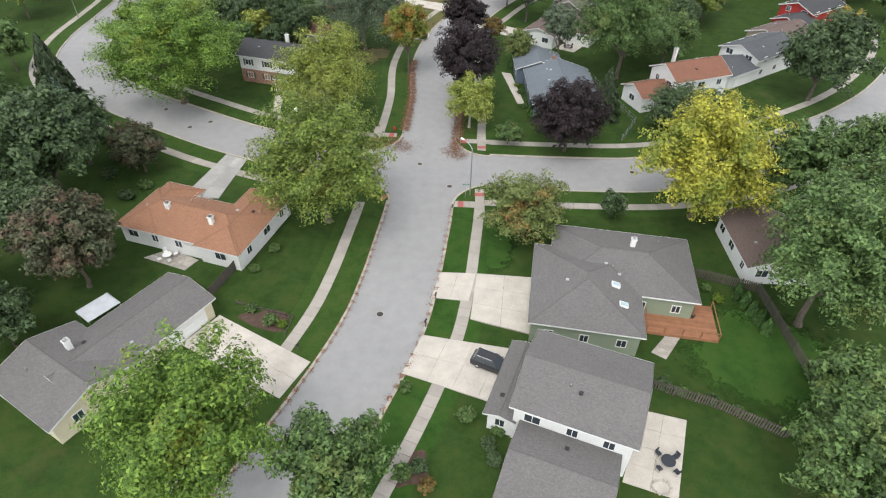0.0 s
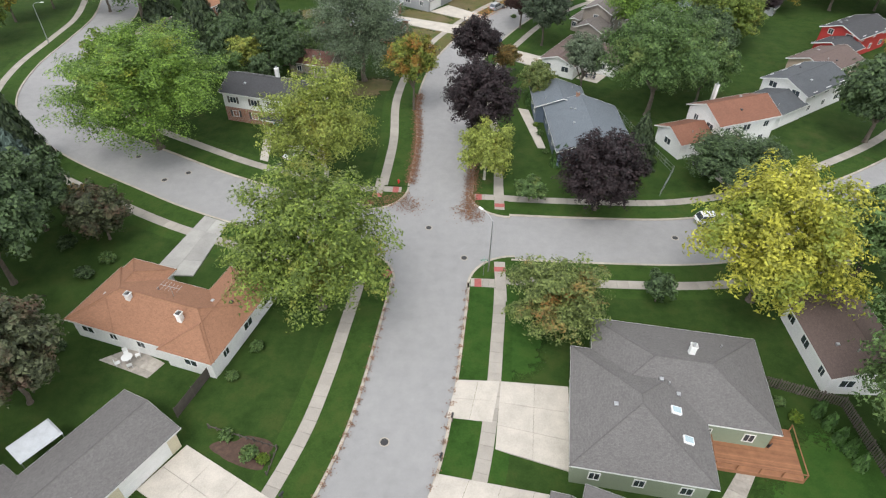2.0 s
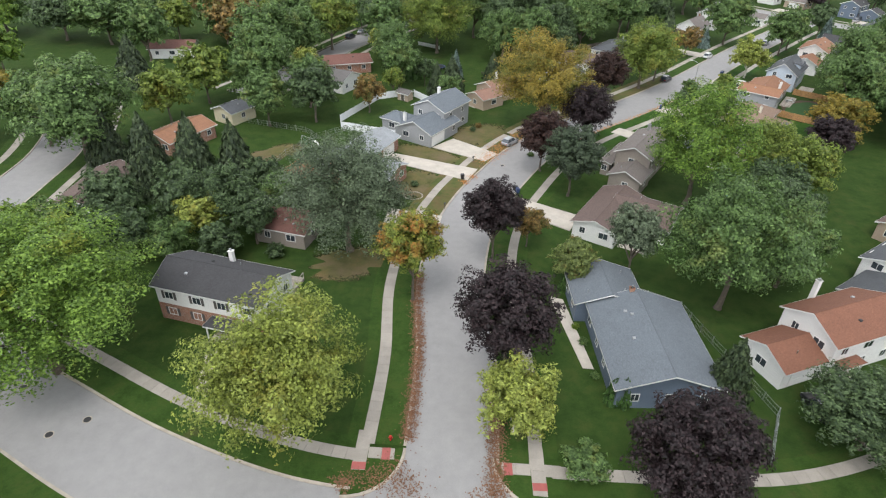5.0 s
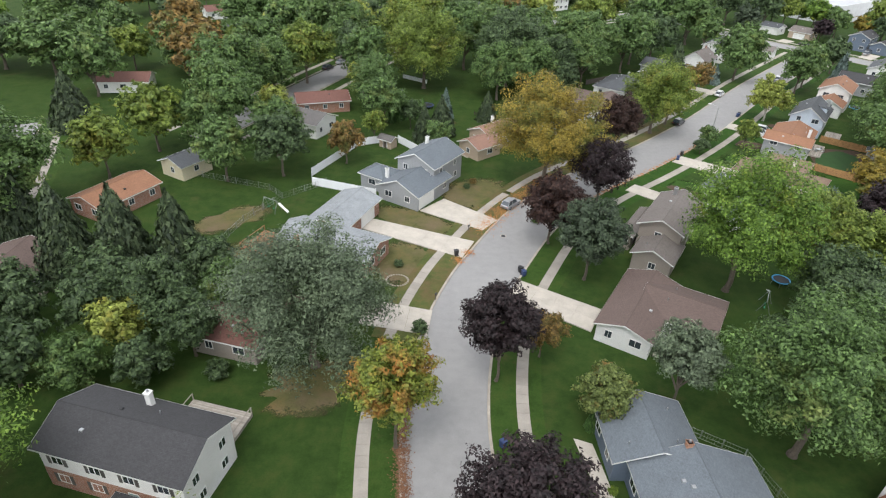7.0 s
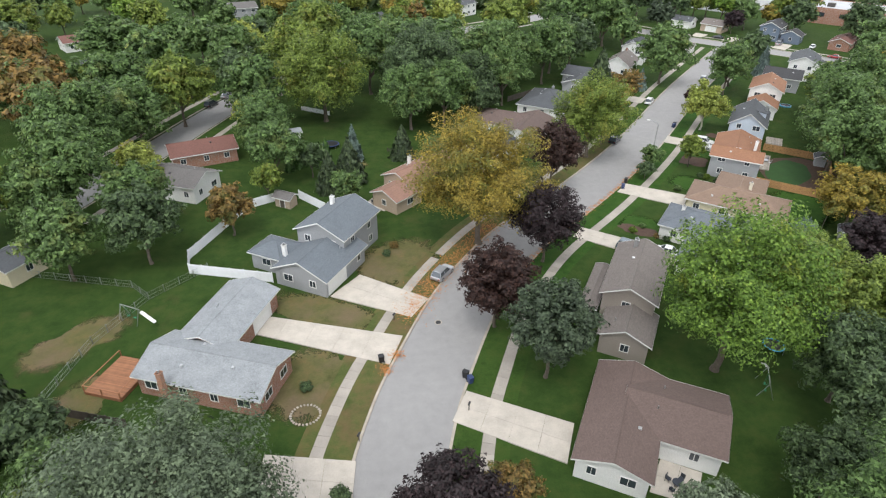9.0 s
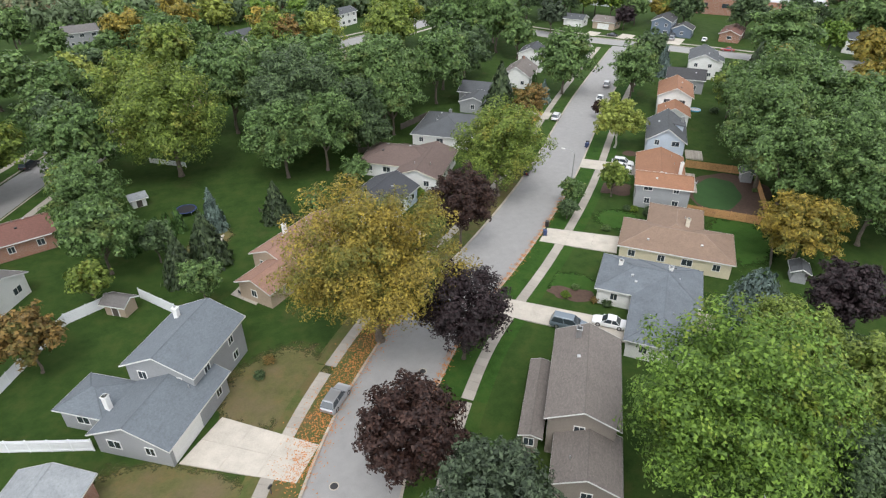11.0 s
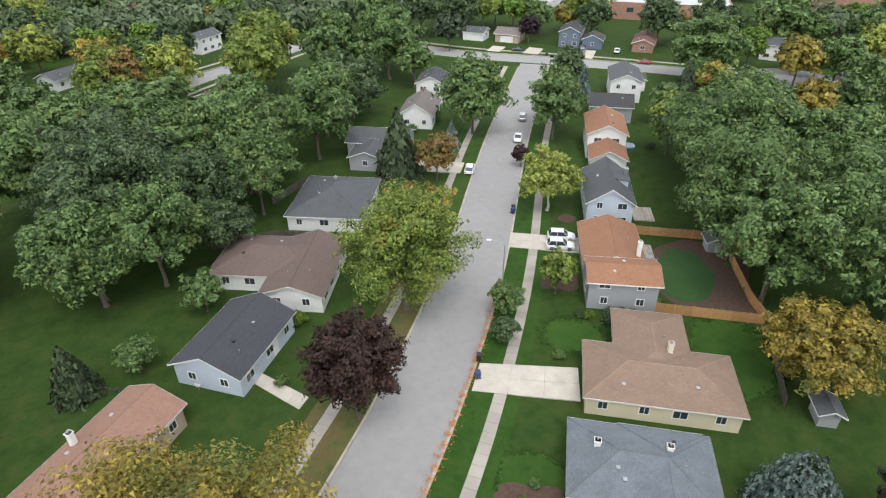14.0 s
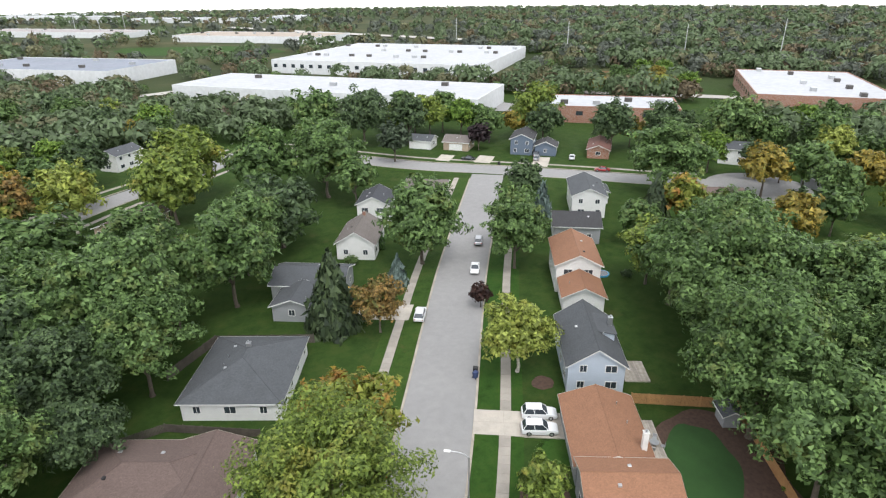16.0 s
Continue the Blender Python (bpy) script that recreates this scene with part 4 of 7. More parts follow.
house("grey low house among far trees", 38, [(4.9, 372.4, 13, 9, "u", 3.2, "gable", 22)], "slate", "white")
house("low house with a pinkish roof among trees", 25, [(-12.6, 303.1, 12, 9, "u", 3.2, "gable", 22)], "pink", "tan")
house("white house with a slate roof among far trees", 30, [(-56.7, 424.7, 12, 9, "u", 5.2, "gable", 24)], "slate", "white")
house("white two storey house beyond the trees", 40, [(15, 494.3, 14, 9, "u", 5.2, "gable", 24)], "slate", "white")
house("tan two storey house beyond the trees", 40, [(25.6, 444, 13, 9, "u", 5.2, "gable", 24)], "brown", "tan")
house("low house with a pinkish roof behind the grove", -30, [(43.3, 312.3, 15, 10, "u", 3.0, "gable", 22)], "pink", "tan")
house("tan two storey house beside the back street", 20, [(24.6, 427.7, 13, 9, "u", 5.2, "gable", 22)], "taupe", "tan")
house("low house with a red brown roof and pale porch", 20, [(31.8, 422.6, 12, 8, "u", 3.0, "gable", 22)], "red_brown", "white")
house("blue grey two storey house among far trees", 20, [(28.6, 500.6, 13, 9, "u", 5.0, "gable", 22)], "slate", "pale_blue")
house("small brick house with an orange brown roof", 20, [(33.7, 487.2, 10, 8, "u", 3.0, "gable", 22)], "orange", "brick")


def porch(x, y, rot, L, W, h, roof, label):
    """A small open porch: a low roof on slim white posts over a concrete step."""
    top = thing("porch", pose(x, y, 0, 0, 0, rot), label, "porch")
    roof_wing(top, pose(0, 0, 0), L, W, h, "hip", 14, ROOFS[roof], WHITE, WALLS["white"])
    bpy.data.objects.remove([o for o in top.children if o.name.split(".")[0] == "wall"][0])
    for u in (-L / 2 + 0.3, L / 2 - 0.3):
        bm = bmesh.new()
        box(bm, u - 0.07, u + 0.07, -W / 2 + 0.25, -W / 2 + 0.39, 0, h - 0.2)
        part("post", bm, WHITE, top)
    bm = bmesh.new()
    box(bm, -L / 2 + 0.2, L / 2 - 0.2, -W / 2 + 0.2, W / 2, 0, 0.16, 0.02)
    part("step", bm, CONCRETE, top)


porch(-33.8, 110.8, -14, 6.0, 2.2, 2.8, "charcoal", "dark roofed front porch on white posts")
porch(43.8, 108.5, 22, 4.0, 1.8, 2.8, "rust", "small front porch with a rust brown roof")
dormer = thing("dormer", pose(94.4, 230.8, 5.4, 0, 0, -37), "shed dormer in the slate roof", "dormer")
bm = bmesh.new()
box(bm, -0.6, 1.2, -2.6, 2.6, -1.2, 1.1)
part("wall", bm, WALLS["pale_blue"], dormer)
bm = bmesh.new()
box(bm, -1.6, 1.5, -2.8, 2.8, 0, 0.12, m=pose(0, 0, 1.2, 0, 9, 0))
part("roof", bm, ROOFS["slate"], dormer)

# ---- trees ----


def leaf_cloud(name, p, n, size, seed):
    """Small pointed leaf tufts at the points p with the normals n, as one mesh."""
    rs = np.random.RandomState(seed)
    k = len(p)
    a = rs.normal(size=(k, 3))
    t1 = np.cross(n, a)
    t1 /= np.linalg.norm(t1, axis=1, keepdims=True) + 1e-9
    t2 = np.cross(n, t1)
    s = (size * rs.uniform(0.66, 1.45, k))[:, None]
    long = rs.uniform(1.0, 1.7, k)[:, None]
    v = np.stack([p - t1 * s * long * 0.6, p + t1 * s * 0.35 + t2 * s * 0.4 + n * s * 0.1, p + t1 * s * 0.35 - t2 * s * 0.4 - n * s * 0.1], 1).reshape(-1, 3)
    me = bpy.data.meshes.new(name)
    me.vertices.add(3 * k)
    me.vertices.foreach_set("co", v.ravel())
    me.loops.add(3 * k)
    me.loops.foreach_set("vertex_index", np.arange(3 * k))
    me.polygons.add(k)
    me.polygons.foreach_set("loop_start", np.arange(0, 3 * k, 3))
    me.update(calc_edges=True)
    me.validate()
    return me


def unit(v):
    return v / (np.linalg.norm(v, axis=1, keepdims=True) + 1e-9)


def round_crown(name, seed, limbs, sprays, leaves, size, rough=0.3, loose=0.12, inner=0.2, droop=0.15, core=0.6):
    """A crown of radius about 1: limbs of uneven reach that carry leafy sprays towards their tips, with dark gaps between."""
    rs = np.random.RandomState(seed)
    i = np.arange(limbs) + 0.5
    z = 1 - 1.72 * i / limbs
    ph = i * 2.39996 + rs.uniform(-0.45, 0.45, limbs)
    d = np.stack([np.sqrt(np.maximum(0, 1 - z * z)) * np.cos(ph), np.sqrt(np.maximum(0, 1 - z * z)) * np.sin(ph), z], 1)
    reach = rs.uniform(1.06 - rough, 1.06, limbs) * (1 - 0.10 * (z < -0.2))
    k = rs.randint(0, limbs, sprays)
    along = 1 - (1 - core) * rs.uniform(0, 1, sprays) ** 1.4
    wide = 1.15 / math.sqrt(limbs)
    sd = unit(d[k] + rs.normal(size=(sprays, 3)) * wide * (1.25 - 0.55 * along)[:, None])
    sc = sd * (reach[k] * along * rs.uniform(0.93, 1.05, sprays))[:, None]
    sc[:, 2] -= droop * (sc[:, 0] ** 2 + sc[:, 1] ** 2) * 0.5
    sr = rs.uniform(0.075, 0.155, sprays) * (300 / sprays) ** 0.3
    w = sr ** 2
    j = rs.choice(sprays, leaves, p=w / w.sum())
    e = unit(rs.normal(size=(leaves, 3)) + np.array([0, 0, 0.55]))
    far = sr[j] * np.minimum(1.18, 1 - np.abs(rs.normal(0, 0.2, leaves)) + rs.exponential(loose, leaves))
    out = (e * sd[j]).sum(1, keepdims=True) * sd[j]
    p = sc[j] + (e * np.array([1, 1, 0.75]) + out * 0.7 - np.array([0, 0, droop]) * np.maximum(0, out)) * far[:, None]
    m = int(leaves * inner)
    q = unit(rs.normal(size=(m, 3))) * (rs.uniform(0.1, 1, m) ** 0.5 * (core + 0.08))[:, None]
    q[:, 2] = np.maximum(q[:, 2], -0.5)
    p = np.concatenate([p, q]) * 0.9
    e = np.concatenate([unit(e + sd[j] * 0.5 + np.array([0, 0, 0.3])), unit(rs.normal(size=(m, 3)))])
    n = unit(e + rs.normal(size=e.shape) * 0.3)
    return leaf_cloud(name, p, n, np.concatenate([np.full(leaves, size), np.full(m, size * 1.5)]), seed + 1)


def cone_crown(name, seed, leaves, size, power=1.0):
    """A conifer of radius 1 and height 1: drooping whorls, wide at the foot."""
    rs = np.random.RandomState(seed)
    z = 1 - np.sqrt(rs.uniform(0, 1, leaves))
    lev = np.floor(z * 16) / 16 + rs.uniform(0, 0.055, leaves)
    ph = rs.uniform(0, 2 * np.pi, leaves)
    arms = 0.82 + 0.18 * np.sin(ph * 7 + np.floor(z * 16) * 2.1) + rs.normal(0, 0.04, leaves)
    r = (1 - lev) ** power * arms * rs.uniform(0.35, 1.0, leaves) ** 0.5
    p = np.stack([r * np.cos(ph), r * np.sin(ph), lev - 0.05 * r + 0.02], 1)
    out = np.stack([np.cos(ph), np.sin(ph), np.full(leaves, 1.1)], 1)
    n = unit(out + rs.normal(size=p.shape) * 0.5)
    return leaf_cloud(name, p, n, size, seed + 1)


STEPS = (0.020, 0.026, 0.032, 0.040, 0.054, 0.074, 0.100, 0.140, 0.190, 0.250)
CROWNS = {}


def crown_of(style, ratio, k):
    """A crown mesh of a style whose leaves measure about ratio of its radius; each is made once and shared."""
    step = min(range(len(STEPS)), key=lambda i: abs(math.log(STEPS[i] / ratio)))
    key = (style, step, k % 3)
    if key not in CROWNS:
        q = STEPS[step]
        seed = 10 + 31 * step + 7 * (k % 3) + 300 * ("round", "dense", "airy", "cone", "column").index(style)
        n = int(35 / q ** 2 / (1 + 1.2 * max(0, 0.06 - q) * 20))
        if style == "round":
            me = round_crown("crown", seed, 34, int(min(330, 120 + n / 110)), int(n * 1.15), q, 0.32, 0.10, 0.12)
        elif style == "dense":
            me = round_crown("crown", seed, 46, int(min(380, 150 + n / 100)), int(n * 1.2), q, 0.15, 0.05, 0.18, 0.06, 0.74)
        elif style == "airy":
            me = round_crown("crown", seed, 32, int(min(460, 120 + n / 80)), int(n * 1.05), q, 0.4, 0.2, 0.1, 0.45, 0.5)
        else:
            me = cone_crown("crown", seed, int(n * (0.75 if style == "cone" else 0.5)), q * 1.25, 0.8 if style == "cone" else 0.45)
        CROWNS[key] = me
    return CROWNS[key]


PATH_LINE = [Vector(row[1]) for row in PATH]


def leaf_size(x, y):
    """Leaf tufts are finest where one passes close by."""
    d = min(math.hypot(p.x - x, p.y - y) for p in PATH_LINE)
    return 0.27 if d < 32 else 0.32 if d < 48 else 0.44 if d < 88 else 0.60 if d < 125 else 0.92


def trunk_mesh(seed, limbs=6):
    """A unit trunk, height 1 to the crown's middle, with tapered limbs that fork up into the crown."""
    rs = random.Random(seed)
    bm = bmesh.new()
    last, r = Vector((0, 0, -0.03)), 0.05
    tube(bm, (0, 0, -0.03), (0, 0, 0.06), 0.075, 0.05)
    for k in range(4):
        nxt = last + Vector((rs.uniform(-0.03, 0.03), rs.uniform(-0.03, 0.03), 0.22))
        tube(bm, last, nxt, r, r * 0.86)
        last, r = nxt, r * 0.86
    for k in range(limbs):
        a = 2 * math.pi * k / limbs + rs.uniform(-0.3, 0.3)
        z = rs.uniform(0.5, 0.85)
        mid = Vector((0.28 * math.cos(a), 0.28 * math.sin(a), z + 0.25))
        end = Vector((0.62 * math.cos(a + 0.2), 0.62 * math.sin(a + 0.2), z + rs.uniform(0.4, 0.6)))
        tube(bm, (0, 0, z - 0.05), mid, 0.032, 0.02, 6)
        tube(bm, mid, end, 0.02, 0.006, 5)
    me = bpy.data.meshes.new("trunk")
    bm.to_mesh(me)
    bm.free()
    me.materials.append(BARK)
    return me


TRUNKS = [trunk_mesh(k) for k in range(4)]
KINDS = {
    "green": "broad green leafy tree beside the lawns", "dark": "dense dark green leafy tree", "bright": "tall bright green maple tree",
    "yellow_green": "large yellow green tree turning in autumn", "lime": "bright lime and yellow tree in early autumn", "yellow": "broad bright yellow autumn tree",
    "gold": "large golden autumn tree arching over the street", "olive": "light olive birch tree with drooping twigs", "purple": "round dark purple maple tree",
    "purple_red": "round red purple maple tree", "dark_grey": "dense grey green round tree", "willow": "large feathery silver green tree",
    "orange": "green street tree with orange autumn leaves", "rust": "small rust brown autumn tree", "locust": "feathery green tree with orange tinges",
    "dusky": "dense dull green tree with reddish brown leaves",
    "spruce": "blue spruce with drooping boughs", "pine": "tall dark green conifer with dense boughs", "cedar": "narrow upright green arborvitae",
}
count = [0]


def tree(x, y, r, color, zc=None, form=None, h=None):
    """A tree at x, y with a crown of radius r round the height zc; conifers have the height h."""
    count[0] += 1
    k = count[0]
    rs = random.Random(k)
    cone = color in ("spruce", "pine", "cedar")
    small = r < 3.2
    name = "conifer" if cone else ("young_tree" if small else "tree")
    top = thing(name, pose(x, y, 0, 0, 0, rs.uniform(0, 360)), ("young " if small and not cone else "") + KINDS[color], "conifer" if cone else "tree")
    size = leaf_size(x, y)
    if cone:
        h = h or 2.6 * r
        cr = new("crown", crown_of("column" if color == "cedar" or form == "full" else "cone", size * 0.85 / max(r, 1.2), k))
        cr.parent, cr.matrix_basis = top, pose(0, 0, 0.15) @ Matrix.Diagonal((r, r, h, 1))
        bm = bmesh.new()
        tube(bm, (0, 0, -0.1), (0, 0, h * 0.9), 0.05 * r + 0.05, 0.02)
        part("trunk", bm, BARK, top)
    else:
        zc = zc or (6.5 if r > 5 else 1.35 * r + 0.6)
        style = "dense" if color in ("purple", "purple_red", "dark_grey", "dusky") else "airy" if form == "airy" else "round"
        rz = min(r * 0.95, (zc - 0.8) * 0.97)
        cr = new("crown", crown_of(style, size / r, k))
        cr.parent, cr.matrix_basis = top, pose(0, 0, zc) @ Matrix.Diagonal((r, r, rz, 1))
        tk = new("trunk", TRUNKS[k % 4])
        tk.parent, tk.matrix_basis = top, Matrix.Diagonal((max(r * 0.9, 1.0), max(r * 0.9, 1.0), zc * 0.78, 1))
        if color == "olive":
            tk.material_slots[0].link = "OBJECT"
            tk.material_slots[0].material = PALE_BARK
    if not cr.data.materials:
        cr.data.materials.append(LEAVES["green"])
    cr.material_slots[0].link = "OBJECT"
    cr.material_slots[0].material = LEAVES[color]
    return top


# before the crossing
tree(-52.8, 104.6, 14.2, "bright", 11.0)
tree(-23.2, 96.3, 9.8, "olive", 10.8, "airy")
tree(-18.6, 69, 10.9, "yellow_green", 10.3)
tree(-10.9, 120.9, 5.2, "orange", 10.5)
tree(1.2, 106.8, 6.6, "purple", 10.2)
tree(0.8, 131.5, 5.0, "purple", 9.6)
tree(1.9, 98.1, 5.3, "olive", 6.0, "airy")
tree(8.6, 92.5, 2.9, "green", 2.6)
tree(18.3, 90.8, 6.8, "purple", 7.0)
tree(27.2, 104, 3.8, "pine", h=9.5)
tree(33.1, 121.7, 10.6, "green", 12.2)
tree(39.9, 97.6, 8.0, "dark", 5.4)
tree(35, 72.7, 10.8, "yellow", 10.6)
tree(9.5, 66.8, 6.7, "locust", 5.9, "airy")
tree(22.9, 72, 2.3, "dark", 2.8)
tree(41.9, 51.6, 9.7, "green", 12.0)
tree(34.1, 28.6, 6.1, "green", 8.1)
tree(39.3, 37.8, 4.7, "green", 6.5)
tree(70.1, 113.7, 9.3, "dark", 10.0)
tree(-21.8, 28.6, 8.2, "bright", 10.4)
tree(-10, 26.6, 5.3, "green", 7.2)
tree(-46.3, 53.9, 6.1, "dusky", 8.1, "mid")
tree(-58.3, 71.3, 8.4, "dark", 10.7)
tree(-71.5, 97.5, 5.2, "pine", h=15)
tree(-67.9, 92.1, 4.2, "spruce", h=10)
tree(-48.8, 43, 4.1, "dark", 5.8)
tree(-54.3, 59.4, 5.6, "dark", 7.5)
tree(-58.1, 47.9, 6.5, "dark", 8.6)
tree(-55.8, 32.8, 5.6, "dark", 7.5)
# second stretch, street side
tree(-21.9, 133.1, 12.2, "willow", 11.6, "airy")
tree(12.2, 125, 3.6, "locust", 5.3)
tree(21, 127.1, 4.5, "willow", 9.2, "mid")
tree(38.3, 153.1, 10.8, "bright", 13.2)
tree(58.6, 155.5, 6.6, "yellow_green", 8.0)
tree(81.5, 184.1, 7.2, "gold", 6.8)
tree(12.2, 165.1, 5.6, "purple_red", 7.8)
tree(16.4, 154.7, 5.7, "dark_grey", 8.8)
tree(23.8, 180.5, 6.2, "purple", 8.5)
tree(32.9, 206, 5.7, "purple_red", 9.2)
tree(14.5, 187.6, 12.5, "gold", 12.6)
tree(6.8, 136.3, 3.2, "rust", 4.8)
tree(37.3, 133.1, 5.0, "dark", 6.9)
tree(47.5, 137.7, 6.0, "dark", 8.0)
tree(62.2, 158.7, 4.7, "dark", 6.5)
# west of the street, second stretch
tree(-79.7, 162.6, 13.0, "green", 12.0)
tree(-61, 150.7, 6.0, "pine", h=15)
tree(-52.8, 150.8, 6.2, "pine", h=15)
tree(-42.7, 138.7, 5.4, "dark", 7.3)
tree(-37.2, 134.2, 4.3, "dark", 6.0)
tree(-50.1, 136.6, 4.3, "dark", 6.0)
tree(-75.1, 161.7, 5.0, "pine", h=12)
tree(-54.6, 204.1, 8.9, "green", 11.3)
tree(-42.2, 197.7, 6.3, "green", 8.3)
tree(-27, 195.5, 4.3, "rust", 6.0)
tree(-67.8, 197.7, 6.9, "yellow_green", 9.0)
tree(-71.6, 183.2, 6.3, "yellow_green", 8.3)
tree(-48.9, 184.4, 6.1, "green", 8.1)
tree(-38.7, 187.9, 6.3, "dark", 8.3)
tree(-21.5, 216.9, 6.3, "green", 8.3)
tree(-22.2, 207.9, 3.3, "yellow_green", 5.0)
tree(-6.8, 215, 4.2, "pine", h=9)
tree(-10.8, 211.4, 3.4, "pine", h=8)
tree(5, 226.2, 3.3, "pine", h=7.5)
tree(-7.4, 203.5, 3.3, "green", 5.0)
tree(-5.8, 226.3, 2.6, "spruce", h=7.5)
tree(-14.4, 217.9, 3.3, "dark", 5.0)
tree(12.1, 227.3, 2.7, "green", 2.8)
tree(-59.4, 222.9, 9.7, "green", 12.0)
tree(-91.9, 209.4, 6.4, "pine", h=13)
tree(-75.2, 245.5, 9.3, "rust", 11.0)
tree(-46.7, 251.9, 8.7, "yellow_green", 11.1)
tree(-57.9, 275.7, 9.3, "green", 11.7)
tree(-38.8, 293.2, 8.0, "green", 10.2)
tree(-98, 232, 8.4, "green", 10.7)
tree(-88, 269.3, 10.2, "rust", 11.0)
tree(-24.7, 230.5, 7.1, "green", 9.2)
tree(24.2, 282.5, 8.6, "green", 10.6)
tree(33.8, 283.1, 6.6, "dark", 9.0)
tree(8.9, 244, 8.0, "green", 9.8)
tree(27, 248, 5.2, "dark", 7.0)
tree(21.6, 235.5, 3.4, "green", 3.8)
# grove west of the last stretch
tree(-12.2, 252.2, 12.3, "yellow_green", 12.8)
tree(12.7, 258, 11.2, "dark", 13.0)
tree(17.3, 245.1, 7.8, "green", 10.0)
tree(26.4, 256.1, 7.8, "dark", 10.0)
tree(35.9, 270.3, 10.0, "green", 12.5)
tree(24.3, 270, 8.4, "green", 10.7)
tree(53.4, 279.6, 8.7, "green", 11.1)
tree(0.3, 274.2, 10.2, "green", 12.8)
tree(-18.6, 272.3, 10.2, "yellow_green", 12.5)
tree(53.3, 329.8, 9.1, "yellow_green", 11.5)
tree(0.5, 312, 7.8, "green", 10.0)
tree(-15.1, 312.9, 9.3, "yellow_green", 11.7)
tree(19.9, 340.7, 6.7, "rust", 8.8)
tree(32.3, 337.3, 8.0, "olive", 10.2, "mid")
tree(77.6, 333.4, 10.2, "green", 12.0)
tree(61.1, 348, 10.2, "yellow_green", 12.0)
tree(92.1, 327.3, 11.0, "green", 13.0)
tree(125.5, 349.2, 5.6, "dark_grey", 8.0, "mid")
tree(38.6, 376.4, 7.1, "dark", 9.2)
tree(95.4, 316.8, 6.5, "green", 8.6)
tree(15.6, 294.5, 8.4, "green", 10.7)
# street trees of the last stretch
tree(46.6, 221.8, 9.6, "yellow_green", 10.6)
tree(52.8, 229.1, 6.8, "orange", 10.0)
tree(90.5, 275.7, 9.3, "green", 10.6)
tree(82.2, 235.7, 6.2, "olive", 7.3, "airy")
tree(65, 263, 5.8, "pine", h=14)
tree(70.7, 257.2, 4.5, "rust", 6.2)
tree(58, 213.5, 2.8, "green", 3.4)
tree(54.7, 209.1, 2.2, "dark", 2.6)
tree(67.5, 214.4, 3.1, "yellow_green", 4.7)
tree(104.9, 263.3, 7.0, "green", 9.0)
tree(111.3, 271.1, 6.6, "green", 9.0)
tree(131.9, 291.2, 5.6, "dark", 7.5)
tree(129.7, 282.4, 3.0, "spruce", h=9)
tree(81.9, 270.9, 2.5, "spruce", h=6)
tree(89.5, 254.4, 2.0, "purple_red", 3.0)
tree(64.3, 174.7, 4.9, "spruce", form="full", h=8.6)
tree(69.3, 166.8, 4.7, "purple", 9.0)
tree(92.1, 198.3, 8.7, "green", 11.1)
tree(97.3, 208.3, 10.7, "green", 13.0)
tree(111.5, 222.2, 13.0, "green", 13.0)
tree(107.2, 198.5, 10.2, "green", 12.8)
tree(123.9, 208, 10.2, "green", 12.8)
tree(96.7, 184.9, 8.4, "green", 10.7)
tree(125.6, 235.6, 8.4, "green", 10.7)
tree(107.9, 177.2, 9.3, "green", 11.7)
tree(151, 258.5, 6.3, "orange", 8.3)
tree(144.8, 261, 5.0, "pine", h=13)
tree(171.1, 278, 12.1, "green", 11.0)
tree(202.2, 269.7, 5.6, "dark", 7.5)
tree(204.5, 263.5, 4.5, "purple", 6.2)
tree(169.5, 240.4, 4.8, "dark", 6.7)
tree(174.6, 235.4, 5.6, "green", 7.5)
tree(149.7, 217.5, 5.6, "yellow_green", 7.5)
tree(246.8, 270.9, 5.2, "yellow", 8.0)
tree(165.1, 366.9, 6.9, "bright", 9.0)
tree(186.2, 348, 10.2, "yellow_green", 12.0)
tree(157.2, 345.1, 4.1, "purple", 5.8)
tree(193.1, 316.7, 8.4, "dark", 10.7)
tree(206, 304.3, 8.4, "dark", 10.7)
tree(219.6, 289.4, 10.2, "green", 12.0)
tree(181.1, 337.9, 7.4, "dark", 9.6)
tree(127.3, 374.5, 11.2, "dark", 12.0)
tree(113.1, 385.4, 10.2, "green", 12.0)
tree(143.3, 369.9, 8.4, "dark", 10.7)


# more of the grove and of the gardens beyond
tree(16.6, 359.6, 8.4, "gold", 8.4)
tree(32.1, 354.2, 7.6, "green", 9.0, "airy")
tree(52.7, 331.5, 8.6, "yellow_green", 10.5)
tree(18.8, 268.0, 8.6, "dark", 11.0)
tree(36.0, 260.5, 7.6, "green", 10.0)
tree(43.0, 277.0, 8.2, "green", 10.5)
tree(9.1, 286.0, 9.4, "green", 11.5)
tree(9.0, 245.5, 7.4, "green", 9.4)
tree(59.4, 291.4, 8.8, "green", 11.0)
tree(97.0, 341.5, 9.4, "green", 11.0)
tree(13.5, 280.0, 8.0, "dark", 11.0)
tree(-28.6, 250.2, 8.6, "green", 11.0)
tree(-60.9, 257.0, 9.0, "green", 11.0)
tree(-16.5, 329.1, 8.4, "yellow_green", 10.0)
tree(136.5, 238.1, 8.6, "green", 11.0)
tree(121.4, 221.0, 9.4, "green", 12.0)
tree(117.0, 206.0, 8.8, "green", 11.5)
tree(118.0, 236.0, 8.2, "green", 10.5)
tree(104.5, 217.5, 7.2, "green", 10.0)
tree(-46.2, 153.5, 5.4, "pine", h=13)
tree(49.1, 146.2, 6.2, "dark", 7.4)
